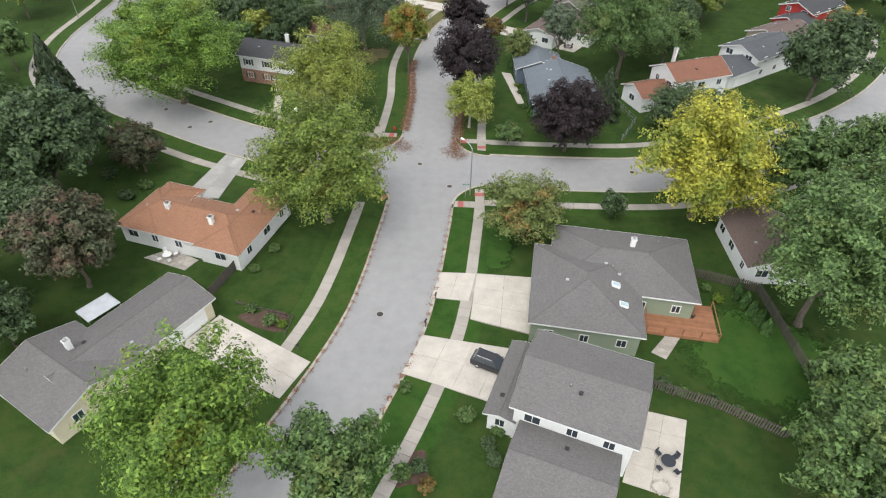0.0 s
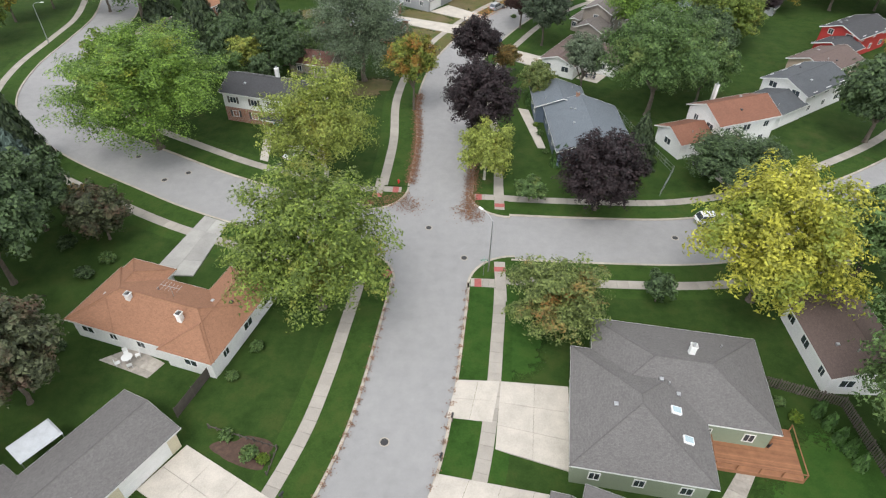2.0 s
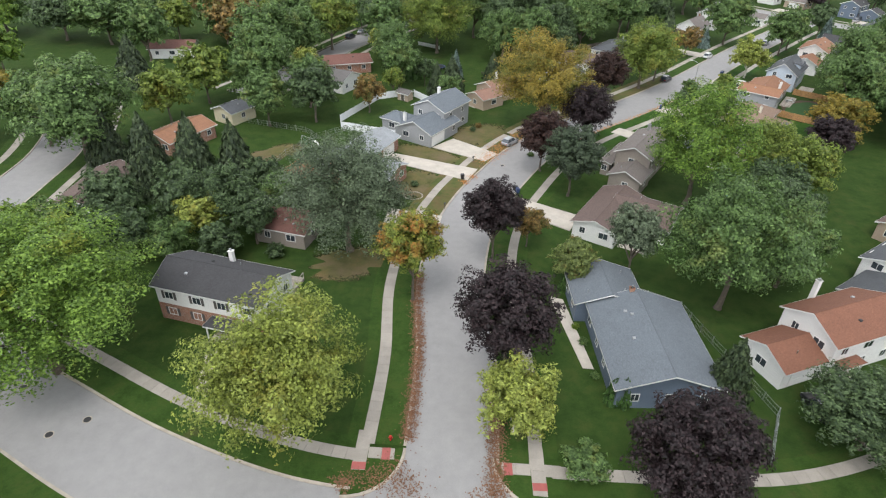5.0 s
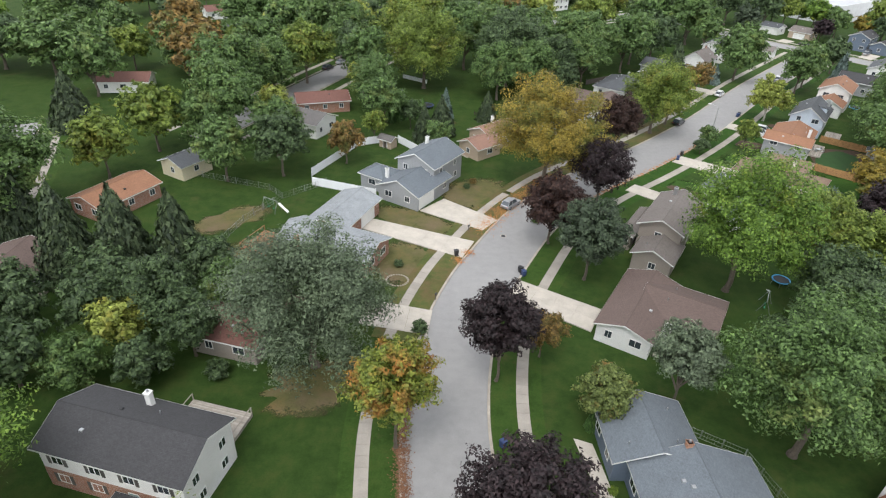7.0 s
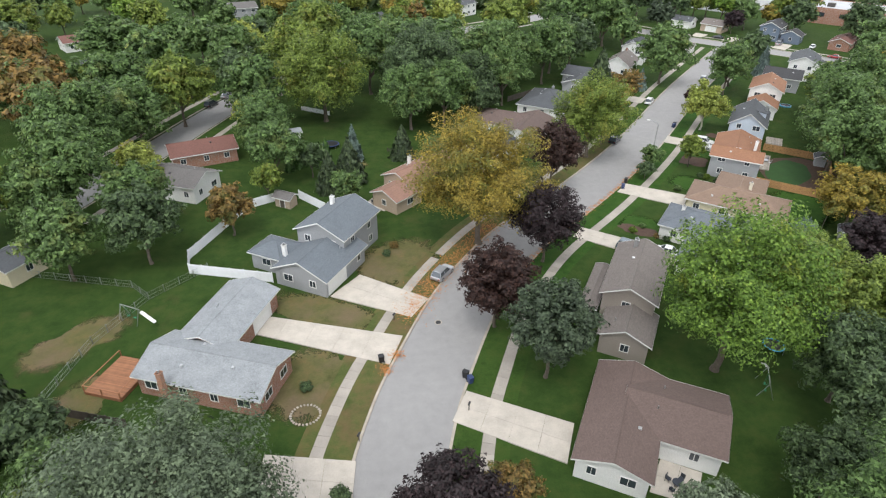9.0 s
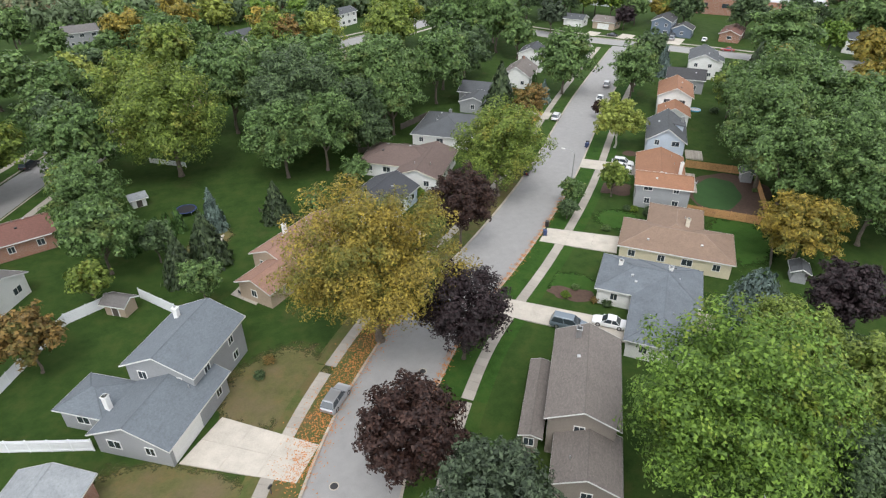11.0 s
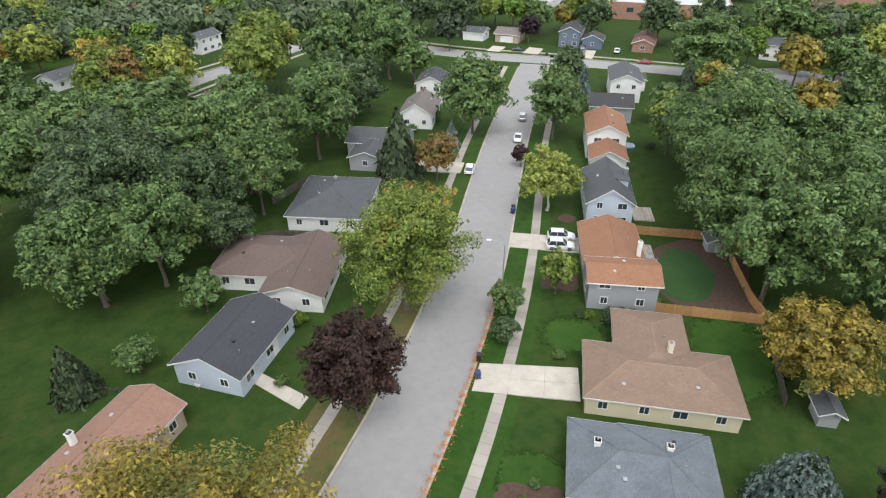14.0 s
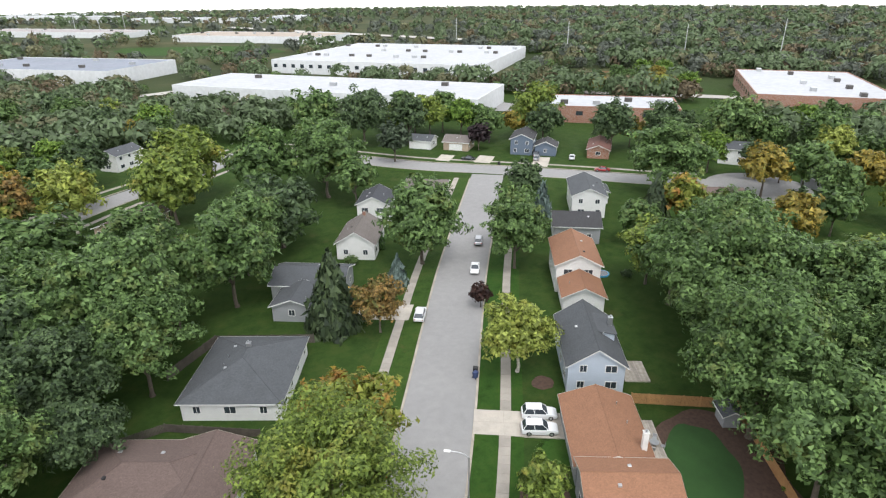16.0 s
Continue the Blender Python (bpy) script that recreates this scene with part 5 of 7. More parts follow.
tree(44.0, 127.5, 6.0, "green", 7.0)
tree(56.5, 163.2, 6.8, "yellow_green", 8.0)
tree(-91.4, 169.0, 8.0, "green", 9.5)
tree(-50.3, 80.5, 4.2, "dusky", 4.8)
tree(-60.0, 82.0, 6.2, "dark", 7.0)
tree(53.5, 62.0, 8.8, "green", 10.5)
tree(50.5, 78.0, 6.4, "green", 8.0)


# thicket behind the white two storey house
tree(-55.5, 128, 5.0, "dark", 5.6)
tree(-47.9, 128.3, 4.0, "green", 4.6)
tree(-41.2, 129, 3.6, "dark", 4.0)
tree(-52.7, 143.7, 4.6, "dark", 5.4)
tree(-34.9, 143.3, 4.4, "green", 5.0)
tree(-61.1, 137.6, 5.4, "dark", 6.0)
tree(-46.1, 135, 4.2, "olive", 4.8)
tree(-40, 149.4, 4.2, "dark", 4.8)
tree(-63.1, 126.7, 5.4, "green", 6.4)
# canopy beyond the gardens
tree(-124.9, 346.5, 11.0, "yellow_green", 9.0, "far")
tree(-79.5, 313.8, 12.0, "green", 9.0, "mid")
tree(-59, 312.2, 8.0, "green", 9.0, "far")
tree(-53.7, 240.5, 9.6, "green", 9.0)
tree(-57.9, 199.6, 6.8, "green", 8.0)
tree(-41.1, 280.4, 6.4, "green", 8.0, "far")
tree(-18.2, 346.2, 11.5, "green", 9.0, "far")
tree(-46.9, 215, 5.6, "olive", 6.0, "airy")
tree(16.1, 341.8, 8.4, "yellow_green", 9.0, "far")
tree(24.7, 306.6, 10.5, "green", 9.0, "mid")
tree(-158.9, 258.5, 11.5, "green", 9.0, "far")
tree(-135, 252.4, 11.0, "dark", 9.0, "far")
tree(-118.4, 249, 10.6, "green", 9.0, "far")
tree(-82.2, 254.6, 9.0, "green", 9.0, "mid")
tree(-32.7, 264, 8.0, "dark", 9.0, "mid")
tree(41.9, 297.4, 9.0, "green", 9.0, "mid")
tree(69.7, 300.9, 10.0, "dark", 9.0, "mid")
tree(-64.9, 118.9, 6.0, "lime", 9.0)


HALLS = ((157.5, 465.9, 127.2, 163, 48), (272.7, 586.8, -52, 152, 140), (239.5, 357.7, -47, 54, 30), (348, 330, 37, 92, 56), (48, 672, -47, 130, 66), (260.2, 899.8, -50, 190, 70), (75.1, 1184.1, -50, 260, 60))


def clear_of_halls(x, y, margin):
    for hx, hy, rot, L, W in HALLS:
        c, s_ = math.cos(radians(rot)), math.sin(radians(rot))
        u, v = (x - hx) * c + (y - hy) * s_, -(x - hx) * s_ + (y - hy) * c
        if abs(u) < L / 2 + margin and abs(v) < W / 2 + margin:
            return False
    return True


def grove(n, area, seed, colors):
    """Garden trees of the blocks around, clear of streets, houses and each other, as one stand of trees."""
    rs = random.Random(seed)
    homes = [o.matrix_basis.translation for o in scene.objects if o.parent is None and o.name.split(".")[0] == "house"]
    shades = sorted(set(colors))
    verts, which = [], []
    made = 0
    for _ in range(n * 12):
        x, y = rs.uniform(area[0], area[1]), rs.uniform(area[2], area[3])
        p = Vector((x, y, 0))
        if any((q - p).length < 7.2 for q in SPOTS) or any((q - p).length < 12.5 for q in homes):
            continue
        if -30 < x < 75 and 296 < y < 356:
            continue
        if any((q.x - x) ** 2 + (q.y - y) ** 2 < (18 if l is LINE_W else 11) ** 2 for l in (LINE_A, LINE_B, LINE_C, LINE_D, LINE_W) for q in l[::4]) or not clear_of_halls(x, y, 26):
            continue
        r = rs.uniform(4.5, 8.0)
        zc = 1.12 * r + 1.4
        me = crown_of("round", leaf_size(x, y) / r, rs.randint(0, 2))
        v = np.empty(len(me.vertices) * 3, "f")
        me.vertices.foreach_get("co", v)
        v = v.reshape(-1, 3)
        a = rs.uniform(0, 6.28)
        turn = np.array([[math.cos(a), math.sin(a), 0], [-math.sin(a), math.cos(a), 0], [0, 0, 1]])
        v = v @ turn * np.array([r, r, min(r * 0.95, (zc - 0.8) * 0.97)]) + np.array([x, y, zc])
        ring = [(math.cos(k * 1.2566) * 0.05 * r, math.sin(k * 1.2566) * 0.05 * r) for k in range(5)]
        stem = [c for k in range(5) for u, w in ((ring[k], ring[(k + 1) % 5]),)
                for c in ((x + u[0], y + u[1], -0.2), (x + w[0], y + w[1], -0.2), (x + (u[0] + w[0]) / 4, y + (u[1] + w[1]) / 4, zc))]
        verts += [v, np.array(stem)]
        which += [np.full(len(v) // 3, shades.index(rs.choice(colors))), np.full(5, len(shades))]
        SPOTS.append(p)
        made += 1
        if made >= n:
            break
    v, w = np.concatenate(verts), np.concatenate(which)
    me = bpy.data.meshes.new("garden_trees")
    me.vertices.add(len(v))
    me.vertices.foreach_set("co", v.ravel())
    me.loops.add(len(v))
    me.loops.foreach_set("vertex_index", np.arange(len(v)))
    me.polygons.add(len(v) // 3)
    me.polygons.foreach_set("loop_start", np.arange(0, len(v), 3))
    for c in shades:
        me.materials.append(LEAVES[c])
    me.materials.append(BARK)
    me.polygons.foreach_set("material_index", w)
    me.update(calc_edges=True)
    me.validate()
    return tagged(new("garden_trees", me), "stand of mixed green trees filling far gardens", "trees", kind="stuff")


SPOTS = [o.matrix_basis.translation.copy() for o in scene.objects if o.parent is None and o.name.split(".")[0] in ("tree", "conifer", "young_tree")]
GREENS = ("green", "green", "green", "bright", "yellow_green", "dark", "olive", "green", "bright", "gold")
grove(66, (-190, -28, 205, 420), 5, GREENS)
grove(40, (-150, -60, 20, 200), 6, GREENS)
grove(26, (-25, 70, 330, 470), 7, GREENS)
grove(52, (95, 270, 130, 262), 8, GREENS)
grove(26, (55, 150, 20, 150), 9, GREENS)
grove(44, (196, 330, 180, 420), 10, GREENS)
grove(20, (140, 240, 345, 420), 11, GREENS)


def open_ground(x, y):
    """True where far trees stand: off the mapped streets, the halls, the yards, the highway and the field."""
    if -70 < x < 232 and -40 < y < 402:
        return False
    if not clear_of_halls(x, y, 26):
        return False
    if ((x - 165) / 95) ** 2 + ((y - 815) / 80) ** 2 < 1 or ((x - 335) / 48) ** 2 + ((y - 448) / 48) ** 2 < 1 or math.hypot(x - 215, y - 425) < 26:
        return False
    return abs(x - np.interp(y, (250, 400, 530, 740, 1010, 1200), (540, 500, 478, 430, 345, 300))) > 24 or y > 1250


def wood(name, label, color, n, span, rmin, rmax, seed, west=-25, east=78):
    """Woods that nobody could count, as one mesh of leafy tufts, over a sector of the country ahead."""
    rs = np.random.RandomState(seed)
    ps, ns = [], []
    for _ in range(n * 4):
        if len(ps) >= n:
            break
        d = math.exp(rs.uniform(math.log(span[0]), math.log(span[1])))
        a = radians(rs.uniform(west, east))
        x, y = 34 + d * math.sin(a), 180 + d * math.cos(a)
        if not open_ground(x, y) or (a < radians(36) and 380 < d < 1500 and rs.uniform() < 0.72):
            continue
        r = rs.uniform(rmin, rmax) * (1 + d / 6000)
        k = 170 if d < 450 else 64 if d < 800 else 22
        e = unit(rs.normal(size=(k, 3)) + np.array([0, 0, 0.5]))
        p = e * np.array([r, r, r * 0.75]) * rs.uniform(0.7, 1.05, (k, 1)) + np.array([x, y, r * 0.85 - fall(x, y)])
        ps.append(np.concatenate([p, np.full((k, 1), r * (0.26 if k > 100 else 0.42 if k > 50 else 0.72))], 1))
        ns.append(unit(e + rs.normal(size=e.shape) * 0.35))
    q, nn = np.concatenate(ps), np.concatenate(ns)
    me = leaf_cloud(name, q[:, :3], nn, q[:, 3], seed)
    me.materials.append(LEAVES[color])
    return tagged(new(name, me), label, "woods", kind="stuff")


# the far woods take leaf colours with the haze already mixed in
wood("far_wood_green", "far green woods in painted haze, reaching to the horizon", "wood_green", 2600, (230, 3300), 4.5, 8, 1)
wood("far_wood_grey", "far green woods greyed by haze painted into the leaves", "wood_grey", 2000, (420, 3300), 4, 7, 5)
wood("far_wood_olive", "far olive and brown autumn woods paled with painted haze", "wood_olive", 1300, (260, 3300), 4, 7, 2)
wood("far_wood_rust", "far rust brown autumn woods paled with painted haze", "wood_rust", 800, (260, 3300), 4, 6, 3)
wood("hall_wood", "trees standing between the works halls", "green", 260, (240, 700), 2.5, 4.5, 4)

# ---- vehicles ----


def paint(name, color, metal=0.3):
    m, t, b = nodes_of(name)
    b.inputs["Base Color"].default_value = (*color, 1)
    b.inputs["Roughness"].default_value, b.inputs["Metallic"].default_value = 0.28, metal
    b.inputs["Coat Weight"].default_value = 0.6
    return m


PAINT = {"white": paint("white_car_paint", (0.72, 0.73, 0.74), 0.0), "silver": paint("silver_car_paint", (0.42, 0.43, 0.45), 0.6),
         "black": paint("black_car_paint", (0.018, 0.02, 0.025)), "blue_grey": paint("blue_grey_car_paint", (0.16, 0.20, 0.24), 0.4), "red": paint("red_car_paint", (0.30, 0.02, 0.025))}
TYRE = plain("tyre_rubber", (0.02, 0.02, 0.02), 0.9)
LAMP_RED = plain("red_lamp_lens", (0.35, 0.02, 0.02), 0.2)
LAMP_CLEAR = plain("clear_lamp_lens", (0.6, 0.62, 0.65), 0.15)


def loft(bm, rings):
    """Closed skin through rings of equal length."""
    vs = [[bm.verts.new(p) for p in r] for r in rings]
    for a, b in zip(vs, vs[1:]):
        for k in range(len(a)):
            k2 = (k + 1) % len(a)
            bm.faces.new((a[k], a[k2], b[k2], b[k]))
    bm.faces.new(vs[0][::-1])
    bm.faces.new(vs[-1])
    bmesh.ops.recalc_face_normals(bm, faces=bm.faces[:])


def car(x, y, ang, color, kind, label):
    """A parked car: body with wheel arches' line, glasshouse, roof, wheels with rims, lamps, mirrors."""
    L, W, H = {"suv": (4.7, 1.88, 1.68), "sedan": (4.7, 1.8, 1.42), "van": (5.1, 1.98, 1.76)}[kind]
    top = thing("car", pose(x, y, 0.17 if kind else 0, 0, 0, ang), label, "car", "parked cars")
    hl, hw = L / 2, W / 2
    belt = H * 0.56
    bm = bmesh.new()
    rings = []
    prof = [(-hl, 0.42, belt * 0.86, 0.86), (-hl + 0.12, 0.3, belt * 0.98, 0.95), (-hl * 0.62, 0.24, belt, 1.0), (0, 0.24, belt, 1.0),
            (hl * 0.45, 0.24, belt * 0.98, 1.0), (hl * 0.8, 0.26, belt * 0.86, 0.97), (hl - 0.1, 0.32, belt * 0.74, 0.9), (hl, 0.42, belt * 0.62, 0.8)]
    for px, z0, z1, w in prof:
        ww = hw * w
        rings.append([(px, -ww, z0), (px, -ww, z1 * 0.75), (px, -ww * 0.93, z1), (px, ww * 0.93, z1), (px, ww, z1 * 0.75), (px, ww, z0)])
    loft(bm, rings)
    part("body", bm, PAINT[color], top)
    back = {"suv": -hl * 0.93, "sedan": -hl * 0.62, "van": -hl * 0.95}[kind]
    roof0 = {"suv": -hl * 0.74, "sedan": -hl * 0.34, "van": -hl * 0.82}[kind]
    front, roof1 = (hl * 0.46, hl * 0.12) if kind != "van" else (hl * 0.58, hl * 0.22)
    bm = bmesh.new()
    loft(bm, [[(back, -hw * 0.9, belt - 0.02), (back, hw * 0.9, belt - 0.02), (front, hw * 0.9, belt - 0.05), (front, -hw * 0.9, belt - 0.05)],
              [(roof0, -hw * 0.72, H - 0.05), (roof0, hw * 0.72, H - 0.05), (roof1, hw * 0.72, H - 0.05), (roof1, -hw * 0.72, H - 0.05)]])
    part("glasshouse", bm, GLASS, top, "dark tinted car windows")
    bm = bmesh.new()
    loft(bm, [[(roof0 - 0.06, -hw * 0.745, H - 0.06), (roof0 - 0.06, hw * 0.745, H - 0.06), (roof1 + 0.05, hw * 0.745, H - 0.06), (roof1 + 0.05, -hw * 0.745, H - 0.06)],
              [(roof0 + 0.1, -hw * 0.66, H), (roof0 + 0.1, hw * 0.66, H), (roof1 - 0.1, hw * 0.66, H), (roof1 - 0.1, -hw * 0.66, H)]])
    rf = part("roof", bm, PAINT[color], top)
    for s in (-1, 1):
        for f, g in ((front - 0.03, roof1), (back + 0.03, roof0), ((front + back) / 2 - 0.1, (roof0 + roof1) / 2 - 0.1)):
            bm = bmesh.new()
            tube(bm, (f, s * hw * 0.905, belt - 0.03), (g, s * hw * 0.73, H - 0.06), 0.035, seg=6)
            part("pillar", bm, PAINT[color], rf)
    if kind != "sedan":
        for s in (-1, 1):
            bm = bmesh.new()
            tube(bm, (roof0 + 0.1, s * hw * 0.64, H + 0.03), (roof1 - 0.15, s * hw * 0.64, H + 0.03), 0.022, seg=6)
            part("roof_rail", bm, METAL, rf)
    for sx in (-0.6, 0.62):
        for s in (-1, 1):
            bm = bmesh.new()
            tube(bm, (sx * hl, s * (hw - 0.2), 0.33), (sx * hl, s * (hw + 0.01), 0.33), 0.33, seg=16)
            wh = part("wheel", bm, TYRE, top)
            bm = bmesh.new()
            tube(bm, (sx * hl, s * (hw - 0.05), 0.33), (sx * hl, s * (hw + 0.02), 0.33), 0.21, 0.19, 12)
            part("rim", bm, METAL, wh)
    for s in (-1, 1):
        bm = bmesh.new()
        box(bm, hl - 0.22, hl - 0.06, s * hw * 0.68 - 0.16, s * hw * 0.68 + 0.16, belt * 0.6, belt * 0.74, 0.02)
        part("headlight", bm, LAMP_CLEAR, top)
        bm = bmesh.new()
        box(bm, -hl - 0.01, -hl + 0.1, s * hw * 0.7 - 0.12, s * hw * 0.7 + 0.12, belt * 0.66, belt * 0.86, 0.02)
        part("tail_light", bm, LAMP_RED, top)
        bm = bmesh.new()
        box(bm, front - 0.3, front - 0.14, s * (hw + 0.02) - 0.09, s * (hw + 0.02) + 0.09, belt, belt + 0.15, 0.03)
        part("mirror", bm, PAINT[color], top)
    return top


car(4.4, 43.4, -24, "black", "suv", "black sport utility car parked on the concrete driveway")
car(65, 92.9, 35, "black", "sedan", "dark car parked along the side street")
car(34.9, 88.5, 5, "white", "suv", "white car parked at the kerb of the side street")
car(-29.7, 103.5, 70, "white", "sedan", "white car parked beneath the birch tree")
car(38, 102.8, 100, "black", "suv", "black car parked before the white garage")
car(41.1, 103.6, 100, "white", "sedan", "white car parked before the white garage")
car(6.9, 178.5, 52, "silver", "suv", "silver sport utility car parked at the kerb")
car(39.7, 181.7, -40, "blue_grey", "van", "blue grey minivan parked on the driveway")
car(45.2, 180.2, 140, "white", "sedan", "white sedan parked on the driveway behind a minivan")
car(78, 226.3, -36, "white", "suv", "white sport utility car parked on the driveway")
car(76, 224, -36, "white", "suv", "white sport utility car parked beside another one")
car(56.7, 229.8, 49, "black", "suv", "dark car parked under the leafy street tree")
car(78.7, 257.5, 51, "white", "suv", "white car parked at the kerb")
car(97.6, 267, 231, "white", "sedan", "white car parked on the street")
car(106.8, 278, 51, "silver", "suv", "silver car parked farther up the street")
car(172.3, 301.3, 134, "red", "sedan", "red car parked on the cross street")
car(146.3, 336.4, 130, "black", "sedan", "dark car parked on the cross street")
car(25.3, 334.7, 130, "blue_grey", "sedan", "dark blue car parked on the back street drive")
car(167.9, 326.9, 42, "black", "suv", "dark car parked before the blue house")
car(164.7, 323.1, 42, "silver", "suv", "silver car parked before the blue house")
car(175.1, 317.1, 42, "white", "sedan", "white car parked before the brick house")
car(27.0, 328.5, 35, "silver", "suv", "silver car on a driveway off the back street")
car(-43.2, 267.4, 68, "black", "suv", "dark car parked at the back street kerb")
car(-40.2, 275.1, 68, "silver", "sedan", "grey car parked at the back street kerb")

# ---- far works halls and country ----
HALL_ROOF = plain("white_roof_membrane", (0.43, 0.44, 0.46), 0.7, vary=0.08, scale=0.05, fine=0.4)
HALL_GREY = plain("grey_roof_membrane", (0.22, 0.24, 0.28), 0.7, vary=0.12, scale=0.05, fine=0.4)
for m in (HALL_ROOF, HALL_GREY):
    m.node_tree.nodes["Principled BSDF"].inputs["Specular IOR Level"].default_value = 0.1
HALL_WALL = plain("pale_hall_panels", (0.55, 0.56, 0.57), 0.7, vary=0.06, scale=0.1, fine=0.5)


def hall(x, y, rot, L, W, h, roof, wall, label, units=10, wins=0):
    """A flat-roofed works hall: walls with parapet, roof sheet, plant boxes, a row of windows."""
    top = thing("works_hall", pose(x, y, -fall(x, y), 0, 0, rot), label, "warehouse", "works halls")
    bm = bmesh.new()
    box(bm, -L / 2, L / 2, -W / 2, W / 2, -1, h - 0.5)
    for a in ((-L / 2, L / 2, -W / 2, -W / 2 + 0.5), (-L / 2, L / 2, W / 2 - 0.5, W / 2), (-L / 2, -L / 2 + 0.5, -W / 2 + 0.5, W / 2 - 0.5), (L / 2 - 0.5, L / 2, -W / 2 + 0.5, W / 2 - 0.5)):
        box(bm, *a, h - 0.5, h)
    part("wall", bm, wall, top)
    bm = bmesh.new()
    box(bm, -L / 2 + 0.5, L / 2 - 0.5, -W / 2 + 0.5, W / 2 - 0.5, h - 0.5, h - 0.3)
    part("roof", bm, roof, top)
    rs = random.Random(int(x + y))
    for k in range(units):
        u, v = (k + 0.5) / units * L - L / 2, rs.choice((-0.25, 0.05, 0.3)) * W
        bm = bmesh.new()
        box(bm, u - 1.6, u + 1.6, v - 1.2, v + 1.2, h - 0.32, h + 1.4, 0.1)
        part("roof_unit", bm, METAL if k % 2 else DARK_TRIM, top)
    for k in range(wins):
        u = (k + 0.5) / wins * L - L / 2
        for s in (-1, 1):
            bm = bmesh.new()
            box(bm, u - 1.4, u + 1.4, s * W / 2 - 0.1, s * W / 2 + 0.1, h * 0.45, h * 0.7)
            part("window", bm, GLASS, top)
    return top


hall(157.5, 465.9, 127.2, 163, 48, 9, HALL_ROOF, HALL_WALL, "long white flat roofed warehouse behind the trees", 3)
hall(272.7, 586.8, -52, 152, 140, 9, HALL_ROOF, HALL_WALL, "large white flat roofed warehouse with roof units", 22, 22)
hall(239.5, 357.7, -47, 54, 30, 7, HALL_ROOF, BRICK, "low works hall with white roof and brick ends", 4, 6)
hall(348, 330, 37, 92, 56, 9, HALL_ROOF, BRICK, "brick works hall with a white flat roof", 8, 10)
hall(48, 672, -47, 130, 66, 9, HALL_GREY, HALL_WALL, "grey roofed warehouse with white walls", 6)
hall(260.2, 899.8, -50, 190, 70, 8, plain("tan_roof_membrane", (0.33, 0.28, 0.23), 0.8, vary=0.1, scale=0.05, fine=0.4), HALL_WALL, "long tan flat roofed works hall", 8)
hall(75.1, 1184.1, -50, 260, 60, 8, plain("dull_roof_membrane", (0.30, 0.27, 0.26), 0.8, vary=0.1, scale=0.05, fine=0.4), HALL_WALL, "distant dull roofed works hall", 8)
hall(420, 1450, -40, 120, 50, 9, HALL_GREY, HALL_WALL, "distant grey works hall beside woods", 4)
hall(110, 1900, -50, 300, 60, 14, HALL_ROOF, HALL_WALL, "far white office block near the horizon", 4)
hall(520, 1500, -40, 70, 40, 10, HALL_ROOF, HALL_WALL, "far white hall beside the woods", 2)
hall(300, 1600, -45, 160, 60, 9, HALL_ROOF, HALL_WALL, "far white roofed hall among trees", 4)
hall(190, 2500, -50, 500, 90, 12, HALL_ROOF, HALL_WALL, "far row of white halls near the horizon", 4)
hall(700, 3000, -40, 500, 90, 12, HALL_ROOF, HALL_WALL, "far row of pale halls on the horizon", 4)


def patch(name, x, y, rx, ry, rot, z, material, label, category, rough=0.15, seed=0, seg=40):
    """A flat uneven-edged patch of ground cover."""
    bm = bmesh.new()
    c = bm.verts.new((0, 0, 0.012))
    ring = []
    for k in range(seg):
        a = 2 * math.pi * k / seg
        q = 1 + rough * noise.noise((math.cos(a) * 1.7 + seed, math.sin(a) * 1.7, seed * 0.7)) * 2
        ring.append(bm.verts.new((q * math.cos(a), q * math.sin(a), 0)))
    for k in range(seg):
        bm.faces.new((c, ring[k], ring[(k + 1) % seg]))
    ob = part(name, bm, material)
    ob.matrix_basis = pose(x, y, z, 0, 0, rot) @ Matrix.Diagonal((rx, ry, 1, 1))
    return tagged(ob, label, category, kind="structure")


HEATH = grass_mat("dry_heath", (0.08, 0.07, 0.03), (0.13, 0.10, 0.045), (0.16, 0.09, 0.05), 0.15)
patch("field", 173.1, 806, 95, 45, -50, 0.3, GRASS_RICH, "mown green field before works halls", "field")
patch("heath", 336.9, 441.2, 60, 30, -45, 0.2, HEATH, "dry brown heath between works halls", "heath")
patch("field_side", 435.2, 592.2, 60, 30, -45, 0.2, GRASS, "green strip beside a warehouse yard", "field")
patch("yard", 211.1, 411.5, 24, 12, -50, 0.2, ROAD, "paved yard beside a warehouse", "yard", 0.05)
FAR_ROAD = plain("pale_far_paving", (0.42, 0.40, 0.37), 0.9, vary=0.1, scale=0.05, fine=0.5)
tagged(ribbon("road_highway", spline([(300, 1200), (356.2, 1001.2), (440.8, 737.1), (479.4, 519.1), (500, 400), (535.7, 240.3)], 20), -11, 11, 1.2, FAR_ROAD), "pale highway crossing before the far woods", "road", kind="structure")
tagged(ribbon("road_works", spline([(64.6, 545.2), (150, 560), (200, 520), (265, 430), (330, 350), (380, 260)], 12), -5, 5, 0.3, FAR_ROAD), "pale service road between works halls", "road", kind="structure")


